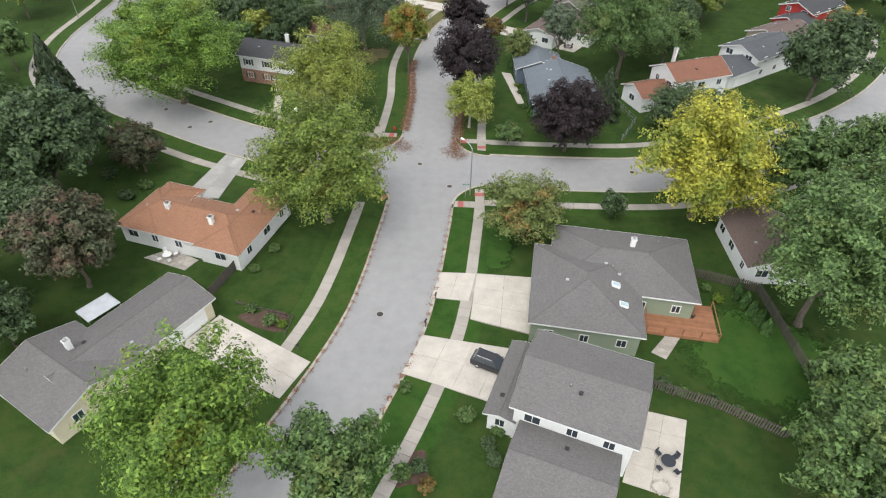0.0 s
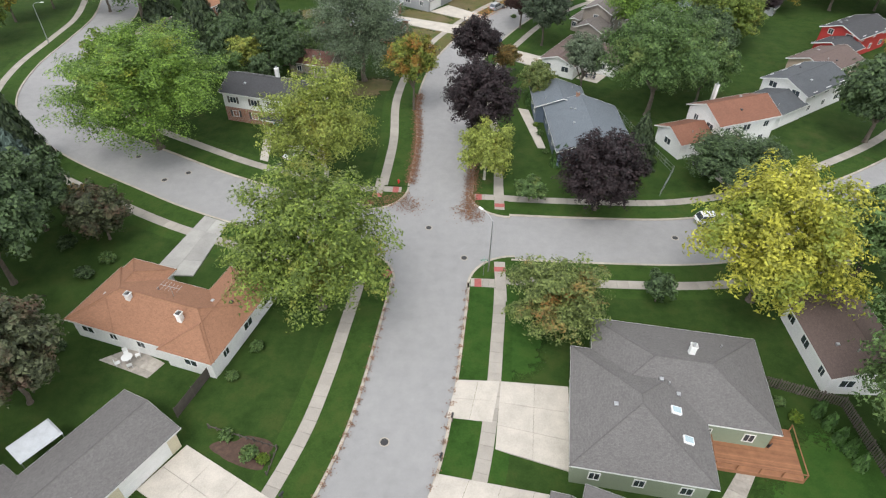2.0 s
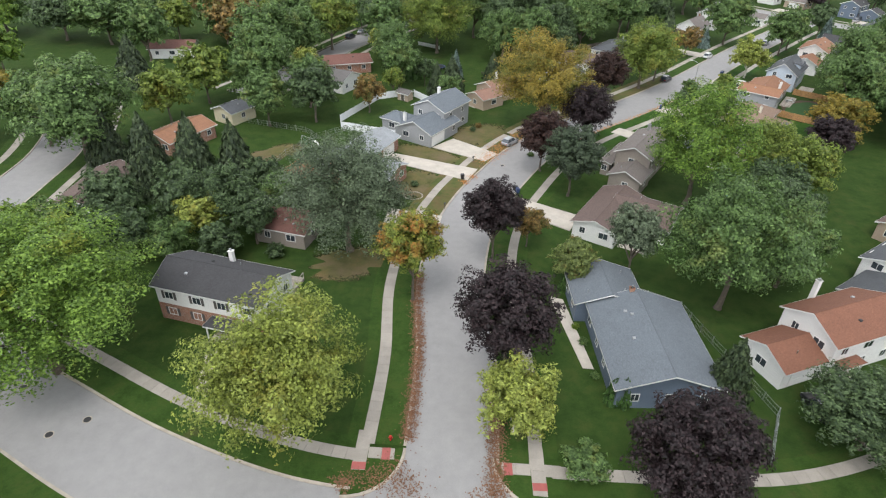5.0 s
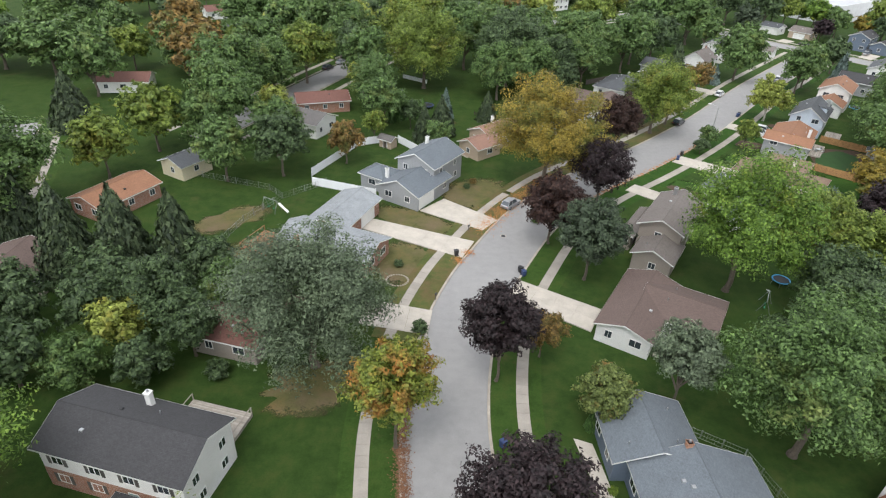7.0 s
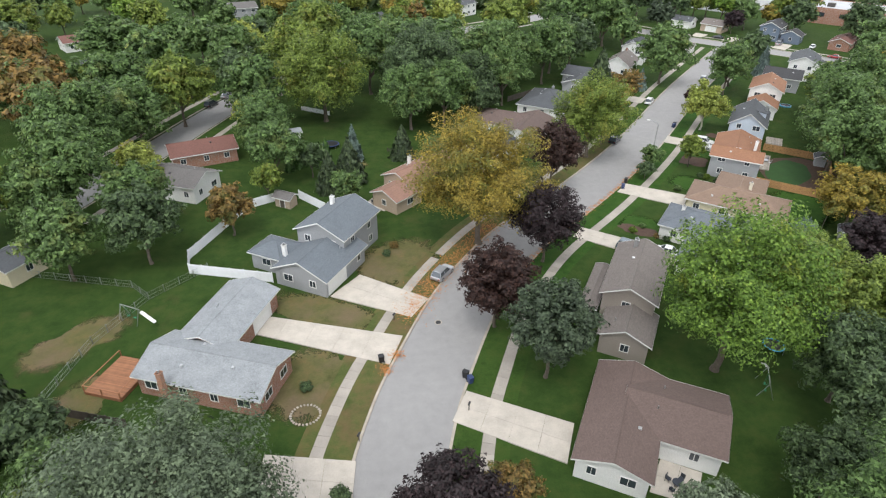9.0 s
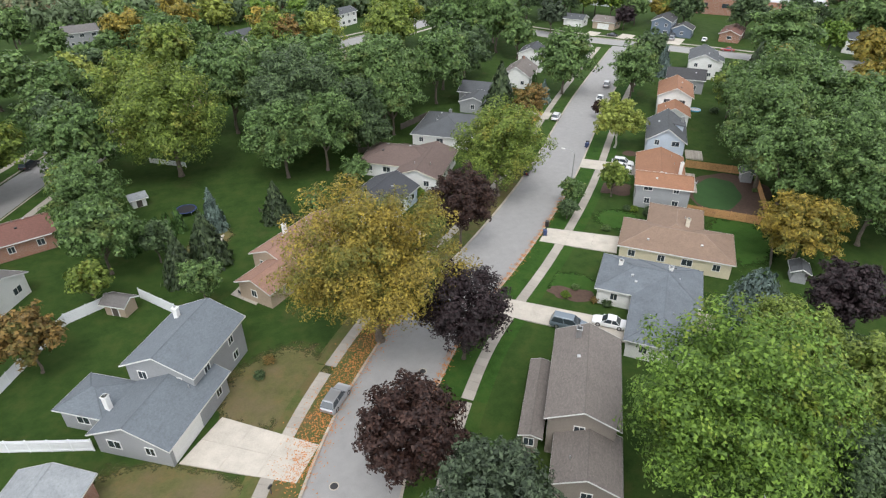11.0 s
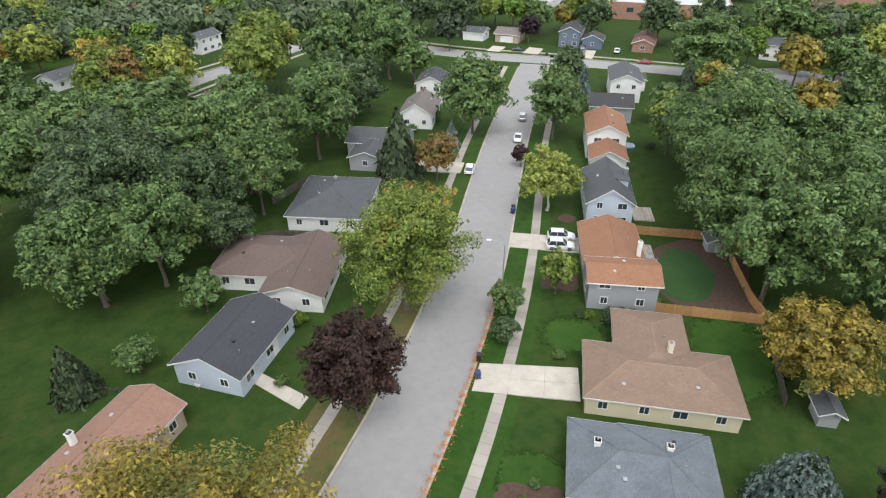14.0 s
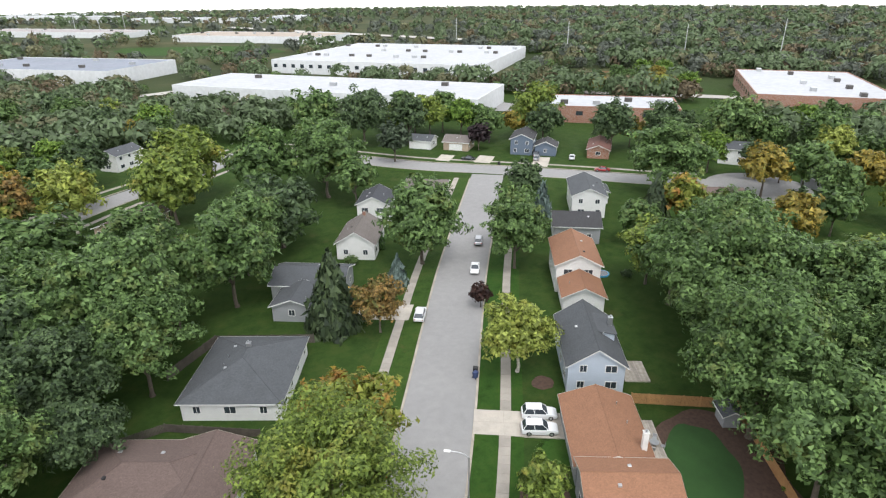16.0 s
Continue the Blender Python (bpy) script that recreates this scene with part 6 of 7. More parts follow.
def pylon(x, y, h):
    bm = bmesh.new()
    tube(bm, (0, 0, -0.5), (0, 0, h), 0.45, 0.2)
    top = thing("power_pole", pose(x, y, -fall(x, y), 0, 0, 30), "tall pale steel power line pole", "power pole", "power line")
    part("pole", bm, METAL, top)
    for k in range(3):
        bm = bmesh.new()
        tube(bm, (-3.2, 0, h - 2 - 2.6 * k), (3.2, 0, h - 2 - 2.6 * k), 0.14)
        part("cross_arm", bm, METAL, top)


for px, py, ph in ((425.1, 455.3, 28), (470, 410, 32), (500, 330, 30), (402.4, 550.1, 28), (376.3, 672.5, 28), (130, 1280, 55), (170, 1320, 52), (95, 1240, 55)):
    pylon(px, py, ph)

# ---- gardens: fences, decks, beds, walks ----


def fence(points, h, material, label, spacing=2.4, board=0.14, gap=0.02, style="boards"):
    """Posts, rails and upright boards (joined by bay) along a line of corners."""
    top = thing("fence", pose(0, 0, 0), label, "fence", "garden fences")
    for (x0, y0), (x1, y1) in zip(points, points[1:]):
        d = math.hypot(x1 - x0, y1 - y0)
        n = max(1, round(d / spacing))
        ang = math.degrees(math.atan2(y1 - y0, x1 - x0))
        for k in range(n):
            m = pose(x0 + (x1 - x0) * k / n, y0 + (y1 - y0) * k / n, 0, 0, 0, ang)
            bay = d / n
            bm = bmesh.new()
            box(bm, -0.06, 0.06, -0.06, 0.06, -0.2, h + 0.12, 0.01)
            part("post", bm, material, top).matrix_basis = m
            bm = bmesh.new()
            if style == "mesh":
                for z in (0.05, h * 0.5, h):
                    box(bm, 0.06, bay - 0.06, -0.015, 0.015, z - 0.015, z + 0.015)
                for i in range(int(bay / 0.3)):
                    box(bm, 0.06 + 0.3 * i, 0.075 + 0.3 * i, -0.008, 0.008, 0.05, h)
            else:
                for z in (0.3, h - 0.3):
                    box(bm, 0.06, bay - 0.06, 0.02, 0.06, z - 0.05, z + 0.05)
                nb = max(1, int((bay - 0.12) / (board + gap)))
                for i in range(nb):
                    u = 0.06 + i * (bay - 0.12) / nb
                    hh = h if style == "solid" else h + random.uniform(-0.03, 0.03)
                    box(bm, u, u + board, -0.02, 0.015, 0.05, hh)
            pn = part("panel", bm, material, top)
            pn.matrix_basis = m
            pn["kind"] = "stuff"
    m = pose(*points[-1], 0)
    bm = bmesh.new()
    box(bm, -0.06, 0.06, -0.06, 0.06, -0.2, h + 0.12, 0.01)
    part("post", bm, material, top).matrix_basis = m
    return top


fence([(30.9, 59.8), (39, 57.1), (40, 37.3)], 1.6, OLD_WOOD, "weathered dark board fence with open gaps", gap=0.1)
fence([(21.7, 41.3), (28.1, 39), (33.8, 35.8), (39.8, 37.2)], 1.5, OLD_WOOD, "weathered dark board fence between two lawns", gap=0.1)
fence([(75.1, 205.5), (88.2, 194.4), (90.6, 199), (100.9, 212.6)], 1.7, NEW_CEDAR, "new honey coloured cedar board fence")
fence([(90.3, 221.3), (100.9, 212.6)], 1.7, NEW_CEDAR, "new honey coloured cedar board fence behind a patio")
fence([(-19.1, 180.1), (-32.1, 184.2), (-33, 188.4), (-25.9, 205.2), (-20.8, 208)], 1.8, VINYL, "tall white vinyl privacy fence", gap=0.002, style="solid")
fence([(-16.7, 208.5), (-11.6, 202.6)], 1.8, VINYL, "tall white vinyl privacy fence beside a shed", gap=0.002, style="solid")
fence([(-61.5, 188), (-39.8, 181.4), (-36.6, 178), (-41.2, 168.6), (-43.3, 158.9)], 1.2, METAL, "grey chain link garden fence", style="mesh")
fence([(-36.6, 178), (-29.5, 184.9)], 1.2, METAL, "grey chain link garden fence", style="mesh")
fence([(-43.3, 158.3), (-41.4, 156.4), (-32.6, 153.2)], 1.4, OLD_WOOD, "weathered dark board fence under trees")
fence([(-30.4, 52.8), (-28.8, 58.1)], 1.6, OLD_WOOD, "short weathered board fence beside the lawn")
fence([(-26.8, 51.7), (-19.4, 49.7), (-19.7, 46.9)], 0.7, OLD_WOOD, "low weathered rail fence round a garden bed", gap=0.5)
fence([(21.4, 124.8), (27.5, 121.2), (32.9, 101.9), (29.1, 95)], 1.2, METAL, "grey chain link fence behind the blue house", style="mesh")
fence([(2, 230.3), (13, 220.9)], 0.9, OLD_WOOD, "low weathered rail fence under trees", gap=0.4)
fence([(38.5, 263.1), (47, 269.1), (60.3, 260.4)], 1.6, OLD_WOOD, "weathered board fence behind the slate roofed house")
fence([(25.4, 252), (36.1, 251.4), (46, 243.4)], 1.3, OLD_WOOD, "weathered board fence between two houses")
fence([(-18.9, 261.7), (-11.4, 256.6)], 1.2, VINYL, "white garden fence beneath large trees", gap=0.03)
fence([(76.9, 183.9), (88, 194.5)], 1.5, OLD_WOOD, "weathered board fence beside the yellow tree")


def deck(x, y, rot, L, W, h, material, label, rail=True, steps=False):
    """A timber deck: boards with gaps, joist skirt, posts and railing."""
    top = thing("deck", pose(x, y, 0, 0, 0, rot), label, "deck")
    n = int(W / 0.15)
    for k in range(n):
        bm = bmesh.new()
        v = -W / 2 + k * W / n
        box(bm, -L / 2, L / 2, v, v + W / n - 0.012, h - 0.04, h)
        part("board", bm, material, top)
    bm = bmesh.new()
    for a in ((-L / 2, L / 2, -W / 2, -W / 2 + 0.05), (-L / 2, L / 2, W / 2 - 0.05, W / 2), (-L / 2, -L / 2 + 0.05, -W / 2, W / 2), (L / 2 - 0.05, L / 2, -W / 2, W / 2)):
        box(bm, *a, 0, h - 0.045)
    part("skirt", bm, material, top)
    if rail:
        for s in (-1, 1):
            for k in range(int(L / 1.8) + 1):
                u = -L / 2 + 0.05 + k * (L - 0.1) / int(L / 1.8)
                if s < 0 or k in (0, int(L / 1.8)):
                    bm = bmesh.new()
                    box(bm, u - 0.05, u + 0.05, s * (W / 2 - 0.06) - 0.05, s * (W / 2 - 0.06) + 0.05, h, h + 0.95)
                    part("post", bm, material, top)
        bm = bmesh.new()
        box(bm, -L / 2, L / 2, -W / 2 + 0.01, -W / 2 + 0.11, h + 0.9, h + 0.96)
        for s in (-1, 1):
            box(bm, s * (L / 2 - 0.06) - 0.05, s * (L / 2 - 0.06) + 0.05, -W / 2 + 0.11, W / 2, h + 0.9, h + 0.96)
        part("rail", bm, material, top)
    return top


deck(27.4, 51.5, -8, 8.4, 5.6, 0.5, CEDAR, "stained cedar deck with a railing behind the house")
deck(-35.5, 161.3, -22, 5.0, 6.5, 0.5, CEDAR, "red stained timber deck with railing", True)
deck(-65, 148.8, -2, 5, 8, 0.5, STONE, "pale timber deck with railing behind a house")
deck(-31.6, 123.3, -14, 7.5, 4.6, 0.5, STONE, "pale timber deck with railing behind the white house")
deck(85.8, 214.3, 54, 9.0, 2.6, 0.3, STONE, "grey timber deck beside the orange roofed house", False)
deck(96.4, 225.9, 54, 5.0, 3.6, 0.25, STONE, "pale paved terrace beside the gabled house", False)

P = "pale concrete garden patio of slabs"
paving("patio", [(20, 38.5), (24.5, 37.4), (21.3, 28.7), (16.4, 30.3)], 2, 4, P, z=0.06)
paving("patio", [(-41.9, 59.7), (-38.9, 61.7), (-34.4, 59.6), (-35.5, 57.5)], 3, 3, P, STONE, 0.05)
paving("patio", [(60.6, 177.4), (58.8, 178.8), (55.5, 174.7), (57.5, 173.1)], 2, 3, P, STONE, 0.05)
paving("patio", [(25, 141), (28.6, 138.7), (26, 135.1), (22, 137.3)], 2, 2, P, CONCRETE, 0.05)
paving("patio", [(-0.7, 201.1), (-4.1, 205), (-1.3, 208.8), (1.7, 205.1)], 2, 2, P, STONE, 0.05)
paving("patio", [(-7, 222.8), (-4.4, 224), (-5.1, 220.4), (-7.5, 219.8)], 2, 2, P, STONE, 0.05)
paving("garden_path", [(8.9, 123), (10.9, 122.3), (12.8, 108.3), (11.4, 108.4)], 1, 8, "concrete path along the blue house", CONCRETE, 0.06)
paving("garden_path", [(22.9, 46.4), (24.4, 45.4), (27, 48.9), (25.6, 49.5)], 1, 3, "flagstone path to the deck", STONE, 0.05)
paving("garden_path", [(-34.3, 97.1), (-33.1, 97.5), (-34.9, 109.1), (-36.4, 108.7)], 1, 8, "concrete path to the front door", CONCRETE, 0.06)
paving("garden_path", [(23, 219.4), (24.6, 220.1), (29, 212.3), (27.4, 211)], 1, 5, "pale concrete path curving to the street", CONCRETE, 0.06)

patch("dry_lawn", -11.5, 171.6, 11.0, 4.6, -27, 0.03, SOFT_DRY, "dry brown lawn between driveways", "lawn", 0.3, 1)
patch("dry_lawn", 0.2, 183.6, 9.5, 7.5, 40, 0.03, SOFT_DRY, "dry leaf strewn lawn beneath a golden tree", "lawn", 0.3, 2)
patch("dry_lawn", -12.2, 157.6, 8.6, 7.6, -20, 0.03, SOFT_DRY, "dry patchy lawn beside the brick house", "lawn", 0.3, 3)
patch("bare_soil", -43.6, 169.4, 8.5, 4.6, 40, 0.03, SOFT_DRY, "bare worn soil in a back lawn", "soil", 0.5, 4)
patch("bare_soil", -21.4, 129.8, 9.0, 5.4, 20, 0.03, SOFT_DRY, "worn dry ground under the willow", "soil", 0.4, 5)
patch("bare_soil", 63.2, 168.8, 5.0, 2.6, 50, 0.03, SOFT_DRY, "thin dry grass behind the slate roofed house", "soil", 0.4, 20)
patch("dry_lawn", -38.6, 158.3, 6.5, 4.0, 60, 0.03, SOFT_DRY, "worn back lawn behind the brick house", "lawn", 0.4, 22)
patch("dry_lawn", -6.9, 222.2, 6.0, 3.4, 40, 0.03, SOFT_DRY, "worn back lawn beside the pinkish roofed house", "lawn", 0.4, 23)
patch("rich_lawn", 35.7, 46.3, 10.8, 9.6, -10, 0.02, SOFT_RICH, "lush green back lawn inside a fence", "lawn", 0.2, 6)
patch("rich_lawn", 5, 64.6, 3.8, 7.2, 0, 0.04, SOFT_RICH, "lush striped lawn beside the driveway", "lawn", 0.1, 7)
patch("rich_lawn", 45.6, 190.4, 5.5, 4.1, -40, 0.03, SOFT_RICH, "lush green front lawn", "lawn", 0.1, 8)
patch("rich_lawn", 63.7, 205.7, 5.5, 4.8, -40, 0.03, SOFT_RICH, "lush green front lawn", "lawn", 0.1, 9)
patch("rich_lawn", 75.9, 220, 3.6, 3.6, -40, 0.03, SOFT_RICH, "lush green front lawn", "lawn", 0.1, 10)
patch("rich_lawn", 79, 192.8, 10.8, 7.2, 50, 0.02, SOFT_RICH, "lush green back lawn beside a cedar fence", "lawn", 0.1, 11)
patch("mulch_bed", 89.7, 206.6, 11.0, 7.6, 50, 0.02, MULCH, "dark bark mulch bed round the turf", "flower bed", 0.12, 12)
patch("putting_green", 87.9, 208.6, 7.4, 4.4, 46, 0.05, TURF, "smooth dark green putting turf edged with stone", "turf", 0.06, 13)
patch("mulch_bed", 43.8, 188.8, 3.6, 1.9, -40, 0.035, MULCH, "dark bark mulch flower bed before the house", "flower bed", 0.25, 14)
patch("mulch_bed", -22.5, 49.3, 3.4, 1.6, -14, 0.035, MULCH, "overgrown garden bed beside the walk", "flower bed", 0.25, 15)
patch("mulch_bed", 70, 217.2, 3.8, 2.6, -36, 0.035, MULCH, "mulched bed under a shrub edged with stone", "flower bed", 0.2, 16)
patch("mulch_bed", -3.9, 30.8, 2.4, 1.6, 60, 0.14, MULCH, "flower bed with mixed plants at the lawn", "flower bed", 0.3, 17)
patch("mulch_bed", 83.5, 231.5, 1.6, 1.6, 0, 0.05, MULCH, "round mulched bed under a birch", "flower bed", 0.1, 18)
patch("mulch_bed", -31.5, 144.3, 9.0, 2.0, 30, 0.03, MULCH, "dark leaf covered soil under shrubs", "flower bed", 0.4, 19)


def litter(name, label, material, spots, n, size, seed):
    """Fallen leaves that nobody could count, thick along the kerb."""
    rs = np.random.RandomState(seed)
    k = rs.randint(0, len(spots), n)
    s = np.array(spots)[k]
    off = rs.normal(size=(n, 2)) * s[:, 2:3]
    p = np.stack([s[:, 0] + off[:, 0], s[:, 1] + off[:, 1], np.full(n, 0.165)], 1)
    p[:, 2] += rs.uniform(0, 0.02, n)
    nn = unit(np.stack([rs.normal(0, 0.25, n), rs.normal(0, 0.25, n), np.ones(n)], 1))
    me = leaf_cloud(name, p, nn, size, seed)
    me.materials.append(material)
    return tagged(new(name, me), label, "fallen leaves", kind="stuff")


gutter = [(p.x, p.y, 0.45) for p in sideways(stretch(LINE_A, (-5.1, 96.2), (-6.5, 126.7)), -HALF)] + [(p.x, p.y, 0.6) for p in sideways(stretch(LINE_A, (-5.2, 91.4), (-4.9, 104.8)), HALF)]
gutter += [(-11, 92.1, 1.1), (-9.6, 90.6, 1.2), (-13, 91.2, 0.9), (-1.3, 89.4, 1.0), (0.2, 88.4, 0.8), (-15.9, 90.8, 0.6)]
litter("brown_leaf_litter", "brown fallen leaves heaped along the kerb", LEAF_LITTER, gutter, 9000, 0.16, 3)
gutter = [(p.x, p.y, 0.3) for p in sideways(stretch(LINE_A, (14.6, 179.6), (59.2, 222.4)), HALF)]
litter("orange_leaf_litter", "orange fallen leaves along the kerb", ORANGE_LITTER, gutter, 2200, 0.15, 4)
gutter = [(p.x, p.y, 1.2) for p in sideways(stretch(LINE_A, (6.7, 167), (23.7, 189.4)), -HALF - 1.5)] + [(-3.2, 158.6, 0.5), (-1.8, 161.1, 0.5)]
litter("rust_leaf_litter", "rust coloured leaves under the golden tree", ORANGE_LITTER, gutter, 3500, 0.15, 5)
gutter = [(p.x, p.y, 0.22) for p in sideways(stretch(LINE_A, (-17.2, 25.5), (-5.7, 73.1)), -HALF)] + [(p.x, p.y, 0.22) for p in sideways(stretch(LINE_A, (-17.2, 25.5), (-5.7, 73.1)), HALF)]
litter("gutter_leaf_litter", "thin line of brown leaves in the gutter", LEAF_LITTER, gutter, 2600, 0.12, 6)

# ---- shrubs ----


def shrub(x, y, r, color, label, h=None):
    top = thing("shrub", pose(x, y, 0, 0, 0, random.uniform(0, 360)), label, "shrub", "garden shrubs")
    me = crown_of("round", 0.2, int(x * 7))
    cr = new("crown", me)
    cr.parent, cr.matrix_basis = top, pose(0, 0, (h or r) * 0.62) @ Matrix.Diagonal((r, r, (h or r) * 0.8, 1))
    if not me.materials:
        me.materials.append(LEAVES["green"])
    cr.material_slots[0].link = "OBJECT"
    cr.material_slots[0].material = LEAVES[color]
    bm = bmesh.new()
    for k in range(4):
        tube(bm, (0, 0, -0.05), (0.4 * r * math.cos(k * 1.6), 0.4 * r * math.sin(k * 1.6), (h or r) * 0.7), 0.03, 0.01, 5)
    part("stem", bm, BARK, top)


for sx, sy, sr, sc in ((68.1, 207.7, 0.9, "lime"), (31.8, 226.3, 1.6, "lime"), (59.2, 203.2, 0.9, "green"), (29.8, 233.6, 0.9, "dark"), (33.1, 230.3, 0.9, "dark"), (34.9, 229.1, 0.9, "green"),
                       (69.4, 205.5, 1.0, "dark"), (70.6, 206.6, 0.9, "dark"), (1.6, 36.7, 1.1, "green"), (-5, 40, 0.8, "green"), (-3, 30.8, 1.0, "dark"), (-4.5, 30.1, 1.1, "green"),
                       (-2.1, 28.9, 0.9, "rust"), (-24.7, 50.8, 0.8, "green"), (-21.9, 48.8, 1.0, "green"), (-20.4, 48.4, 0.7, "lime"), (42.8, 188.1, 0.8, "lime"), (45.2, 189.4, 0.7, "green"),
                       (47.4, 184.3, 0.9, "dark"), (46.2, 185.6, 0.7, "rust"), (71.5, 207, 0.7, "dark"), (72.7, 206.1, 0.7, "dark"), (73.9, 205.2, 0.7, "dark"), (67.1, 208.5, 0.8, "dark"),
                       (12.6, 106.9, 0.6, "green"), (12.2, 113, 0.7, "green"), (11.7, 116.1, 0.6, "lime"), (3.8, 33.5, 0.9, "dark"), (4.3, 31.9, 0.9, "dark"), (4.8, 35.1, 0.8, "green"),
                       (-24.7, 62.1, 0.9, "green"), (-26.3, 57.9, 0.8, "green"), (-47.1, 61, 1.0, "dark"), (-32.7, 60.4, 0.8, "dark"), (33.3, 55.3, 0.8, "lime"), (32.4, 57.2, 0.7, "green"),
                       (23, 41.6, 1.0, "dark"), (24.6, 40.8, 0.8, "green"), (27.7, 39.8, 0.8, "dark"), (30.1, 38.6, 0.7, "green"), (40.3, 43.7, 1.4, "green"), (-13.1, 156.5, 0.9, "dark"),
                       (-9, 140.5, 1.3, "dark"), (27.6, 152.7, 1.0, "dark"), (11, 172.4, 0.8, "green"), (-1.3, 185.6, 0.8, "dark"), (-0, 188, 0.9, "rust"), (40.7, 105.2, 0.9, "green"), (43.4, 106.4, 0.9, "lime"),
                       (-55, 78.7, 1.4, "dark"), (-53, 82.8, 1.3, "dark"), (-56.3, 84.1, 1.5, "green"), (-49.8, 72.9, 1.2, "dark"), (-48.3, 75.9, 1.1, "green"), (-58.7, 89, 2.0, "rust"),
                       (-33.3, 130.9, 1.6, "dark"), (-36.4, 139.2, 2.0, "green"), (-46.2, 148.2, 2.2, "dark"), (-32.1, 147.8, 1.8, "green"), (19.6, 220.7, 1.2, "dark"), (26.8, 216, 0.9, "green"),
                       (78.9, 205.3, 0.6, "lime"), (92.4, 201.1, 0.5, "lime"), (85.2, 199.2, 0.5, "green"), (95.5, 206.8, 0.6, "green"), (120.6, 247.8, 1.2, "dark"), (78.4, 284.3, 1.6, "green")):
    shrub(sx, sy, sr, sc, {"lime": "round lime green clipped garden shrub", "green": "round green garden shrub beside the lawn", "dark": "dark green evergreen shrub beside the house", "rust": "rust brown flowering shrub in a bed"}[sc])
for sx, sy, sh in ((35.9, 56, 2.4), (36.3, 54.5, 2.4), (36.6, 52.9, 2.3), (37, 51.6, 2.4), (37.3, 50.1, 2.3), (13.8, 103, 3.6), (15, 102.7, 4.0), (11, 124.4, 2.6), (-19.3, 221.8, 4.5), (-17.8, 222.9, 4.6),
                   (-16.3, 224.1, 4.6), (-14.8, 225.3, 4.4), (-13.3, 226.5, 4.4), (-11.7, 227.7, 4.4), (87.2, 287.7, 4.0), (-38.7, 204.7, 3.0)):
    tree(sx, sy, 0.26 * sh + 0.15, "cedar", h=sh)

# ---- street furniture and small things ----


def manhole(x, y):
    bm = bmesh.new()
    tube(bm, (0, 0, 0), (0, 0, 0.012), 0.42, 0.40, 20)
    top = thing("manhole_cover", pose(x, y, 0.024), "dark cast iron manhole cover in the road", "manhole cover", "manhole covers")
    part("cover", bm, IRON, top)
    bm = bmesh.new()
    tube(bm, (0, 0, -0.01), (0, 0, 0.006), 0.52, 0.52, 20)
    part("ring", bm, KERB, top)


for px, py in ((-9, 50.9), (-6.3, 85.3), (-1.2, 79), (28.8, 84.8), (-48.5, 95.2), (4.6, 167.2), (-45.5, 97.4), (0.5, 91.5), (-55.4, 101.7), (18.1, 180.1)):
    manhole(px, py)


def street_lamp(x, y, ang, h=8.5):
    top = thing("street_lamp", pose(x, y, 0, 0, 0, ang), "tall grey steel street lamp with curved arm", "street lamp", "street lamps")
    bm = bmesh.new()
    tube(bm, (0, 0, -0.2), (0, 0, h), 0.11, 0.07)
    part("pole", bm, METAL, top)
    bm = bmesh.new()
    pts = [(0, 0, h - 0.1), (0.5, 0, h + 0.35), (1.2, 0, h + 0.55), (2.0, 0, h + 0.6)]
    for a, b in zip(pts, pts[1:]):
        tube(bm, a, b, 0.05, 0.045, 6)
    part("arm", bm, METAL, top)
    bm = bmesh.new()
    box(bm, 1.9, 2.6, -0.16, 0.16, h + 0.52, h + 0.68, 0.04)
    part("lamp_head", bm, WHITE, top)


street_lamp(2, 76.4, 130)
street_lamp(60.6, 218.3, 140)
street_lamp(-95.5, 147.7, 0)


def street_sign(x, y):
    top = thing("street_sign", pose(x, y, 0.1), "green street name sign on a thin post", "street sign")
    bm = bmesh.new()
    tube(bm, (0, 0, 0), (0, 0, 2.9), 0.03)
    part("post", bm, METAL, top)
    for rz, z in ((0, 2.7), (90, 2.92)):
        bm = bmesh.new()
        box(bm, -0.45, 0.45, -0.012, 0.012, z - 0.1, z + 0.1)
        pl = part("plate", bm, GREEN_SIGN, top)
        pl.matrix_basis = pose(0, 0, 0, 0, 0, rz)
        bm = bmesh.new()
        box(bm, -0.34, 0.34, -0.016, 0.016, z - 0.03, z + 0.03)
        part("lettering_bar", bm, WHITE, pl)


street_sign(1.3, 75.5)


def bin_(x, y, ang, material, label):
    top = thing("wheeled_bin", pose(x, y, 0.13, 0, 0, ang), label, "bin", "wheeled bins")
    bm = bmesh.new()
    loft(bm, [[(-0.26, -0.28, 0.05), (0.26, -0.28, 0.05), (0.26, 0.28, 0.05), (-0.26, 0.28, 0.05)], [(-0.31, -0.36, 1.0), (0.31, -0.36, 1.0), (0.31, 0.36, 1.0), (-0.31, 0.36, 1.0)]])
    part("body", bm, material, top)
    bm = bmesh.new()
    box(bm, -0.33, 0.33, -0.4, 0.38, 1.0, 1.07, 0.03)
    part("lid", bm, material, top)
    for s in (-1, 1):
        bm = bmesh.new()
        tube(bm, (s * 0.28, 0.3, 0.1), (s * 0.34, 0.3, 0.1), 0.12, seg=12)
        part("wheel", bm, TYRE, top)


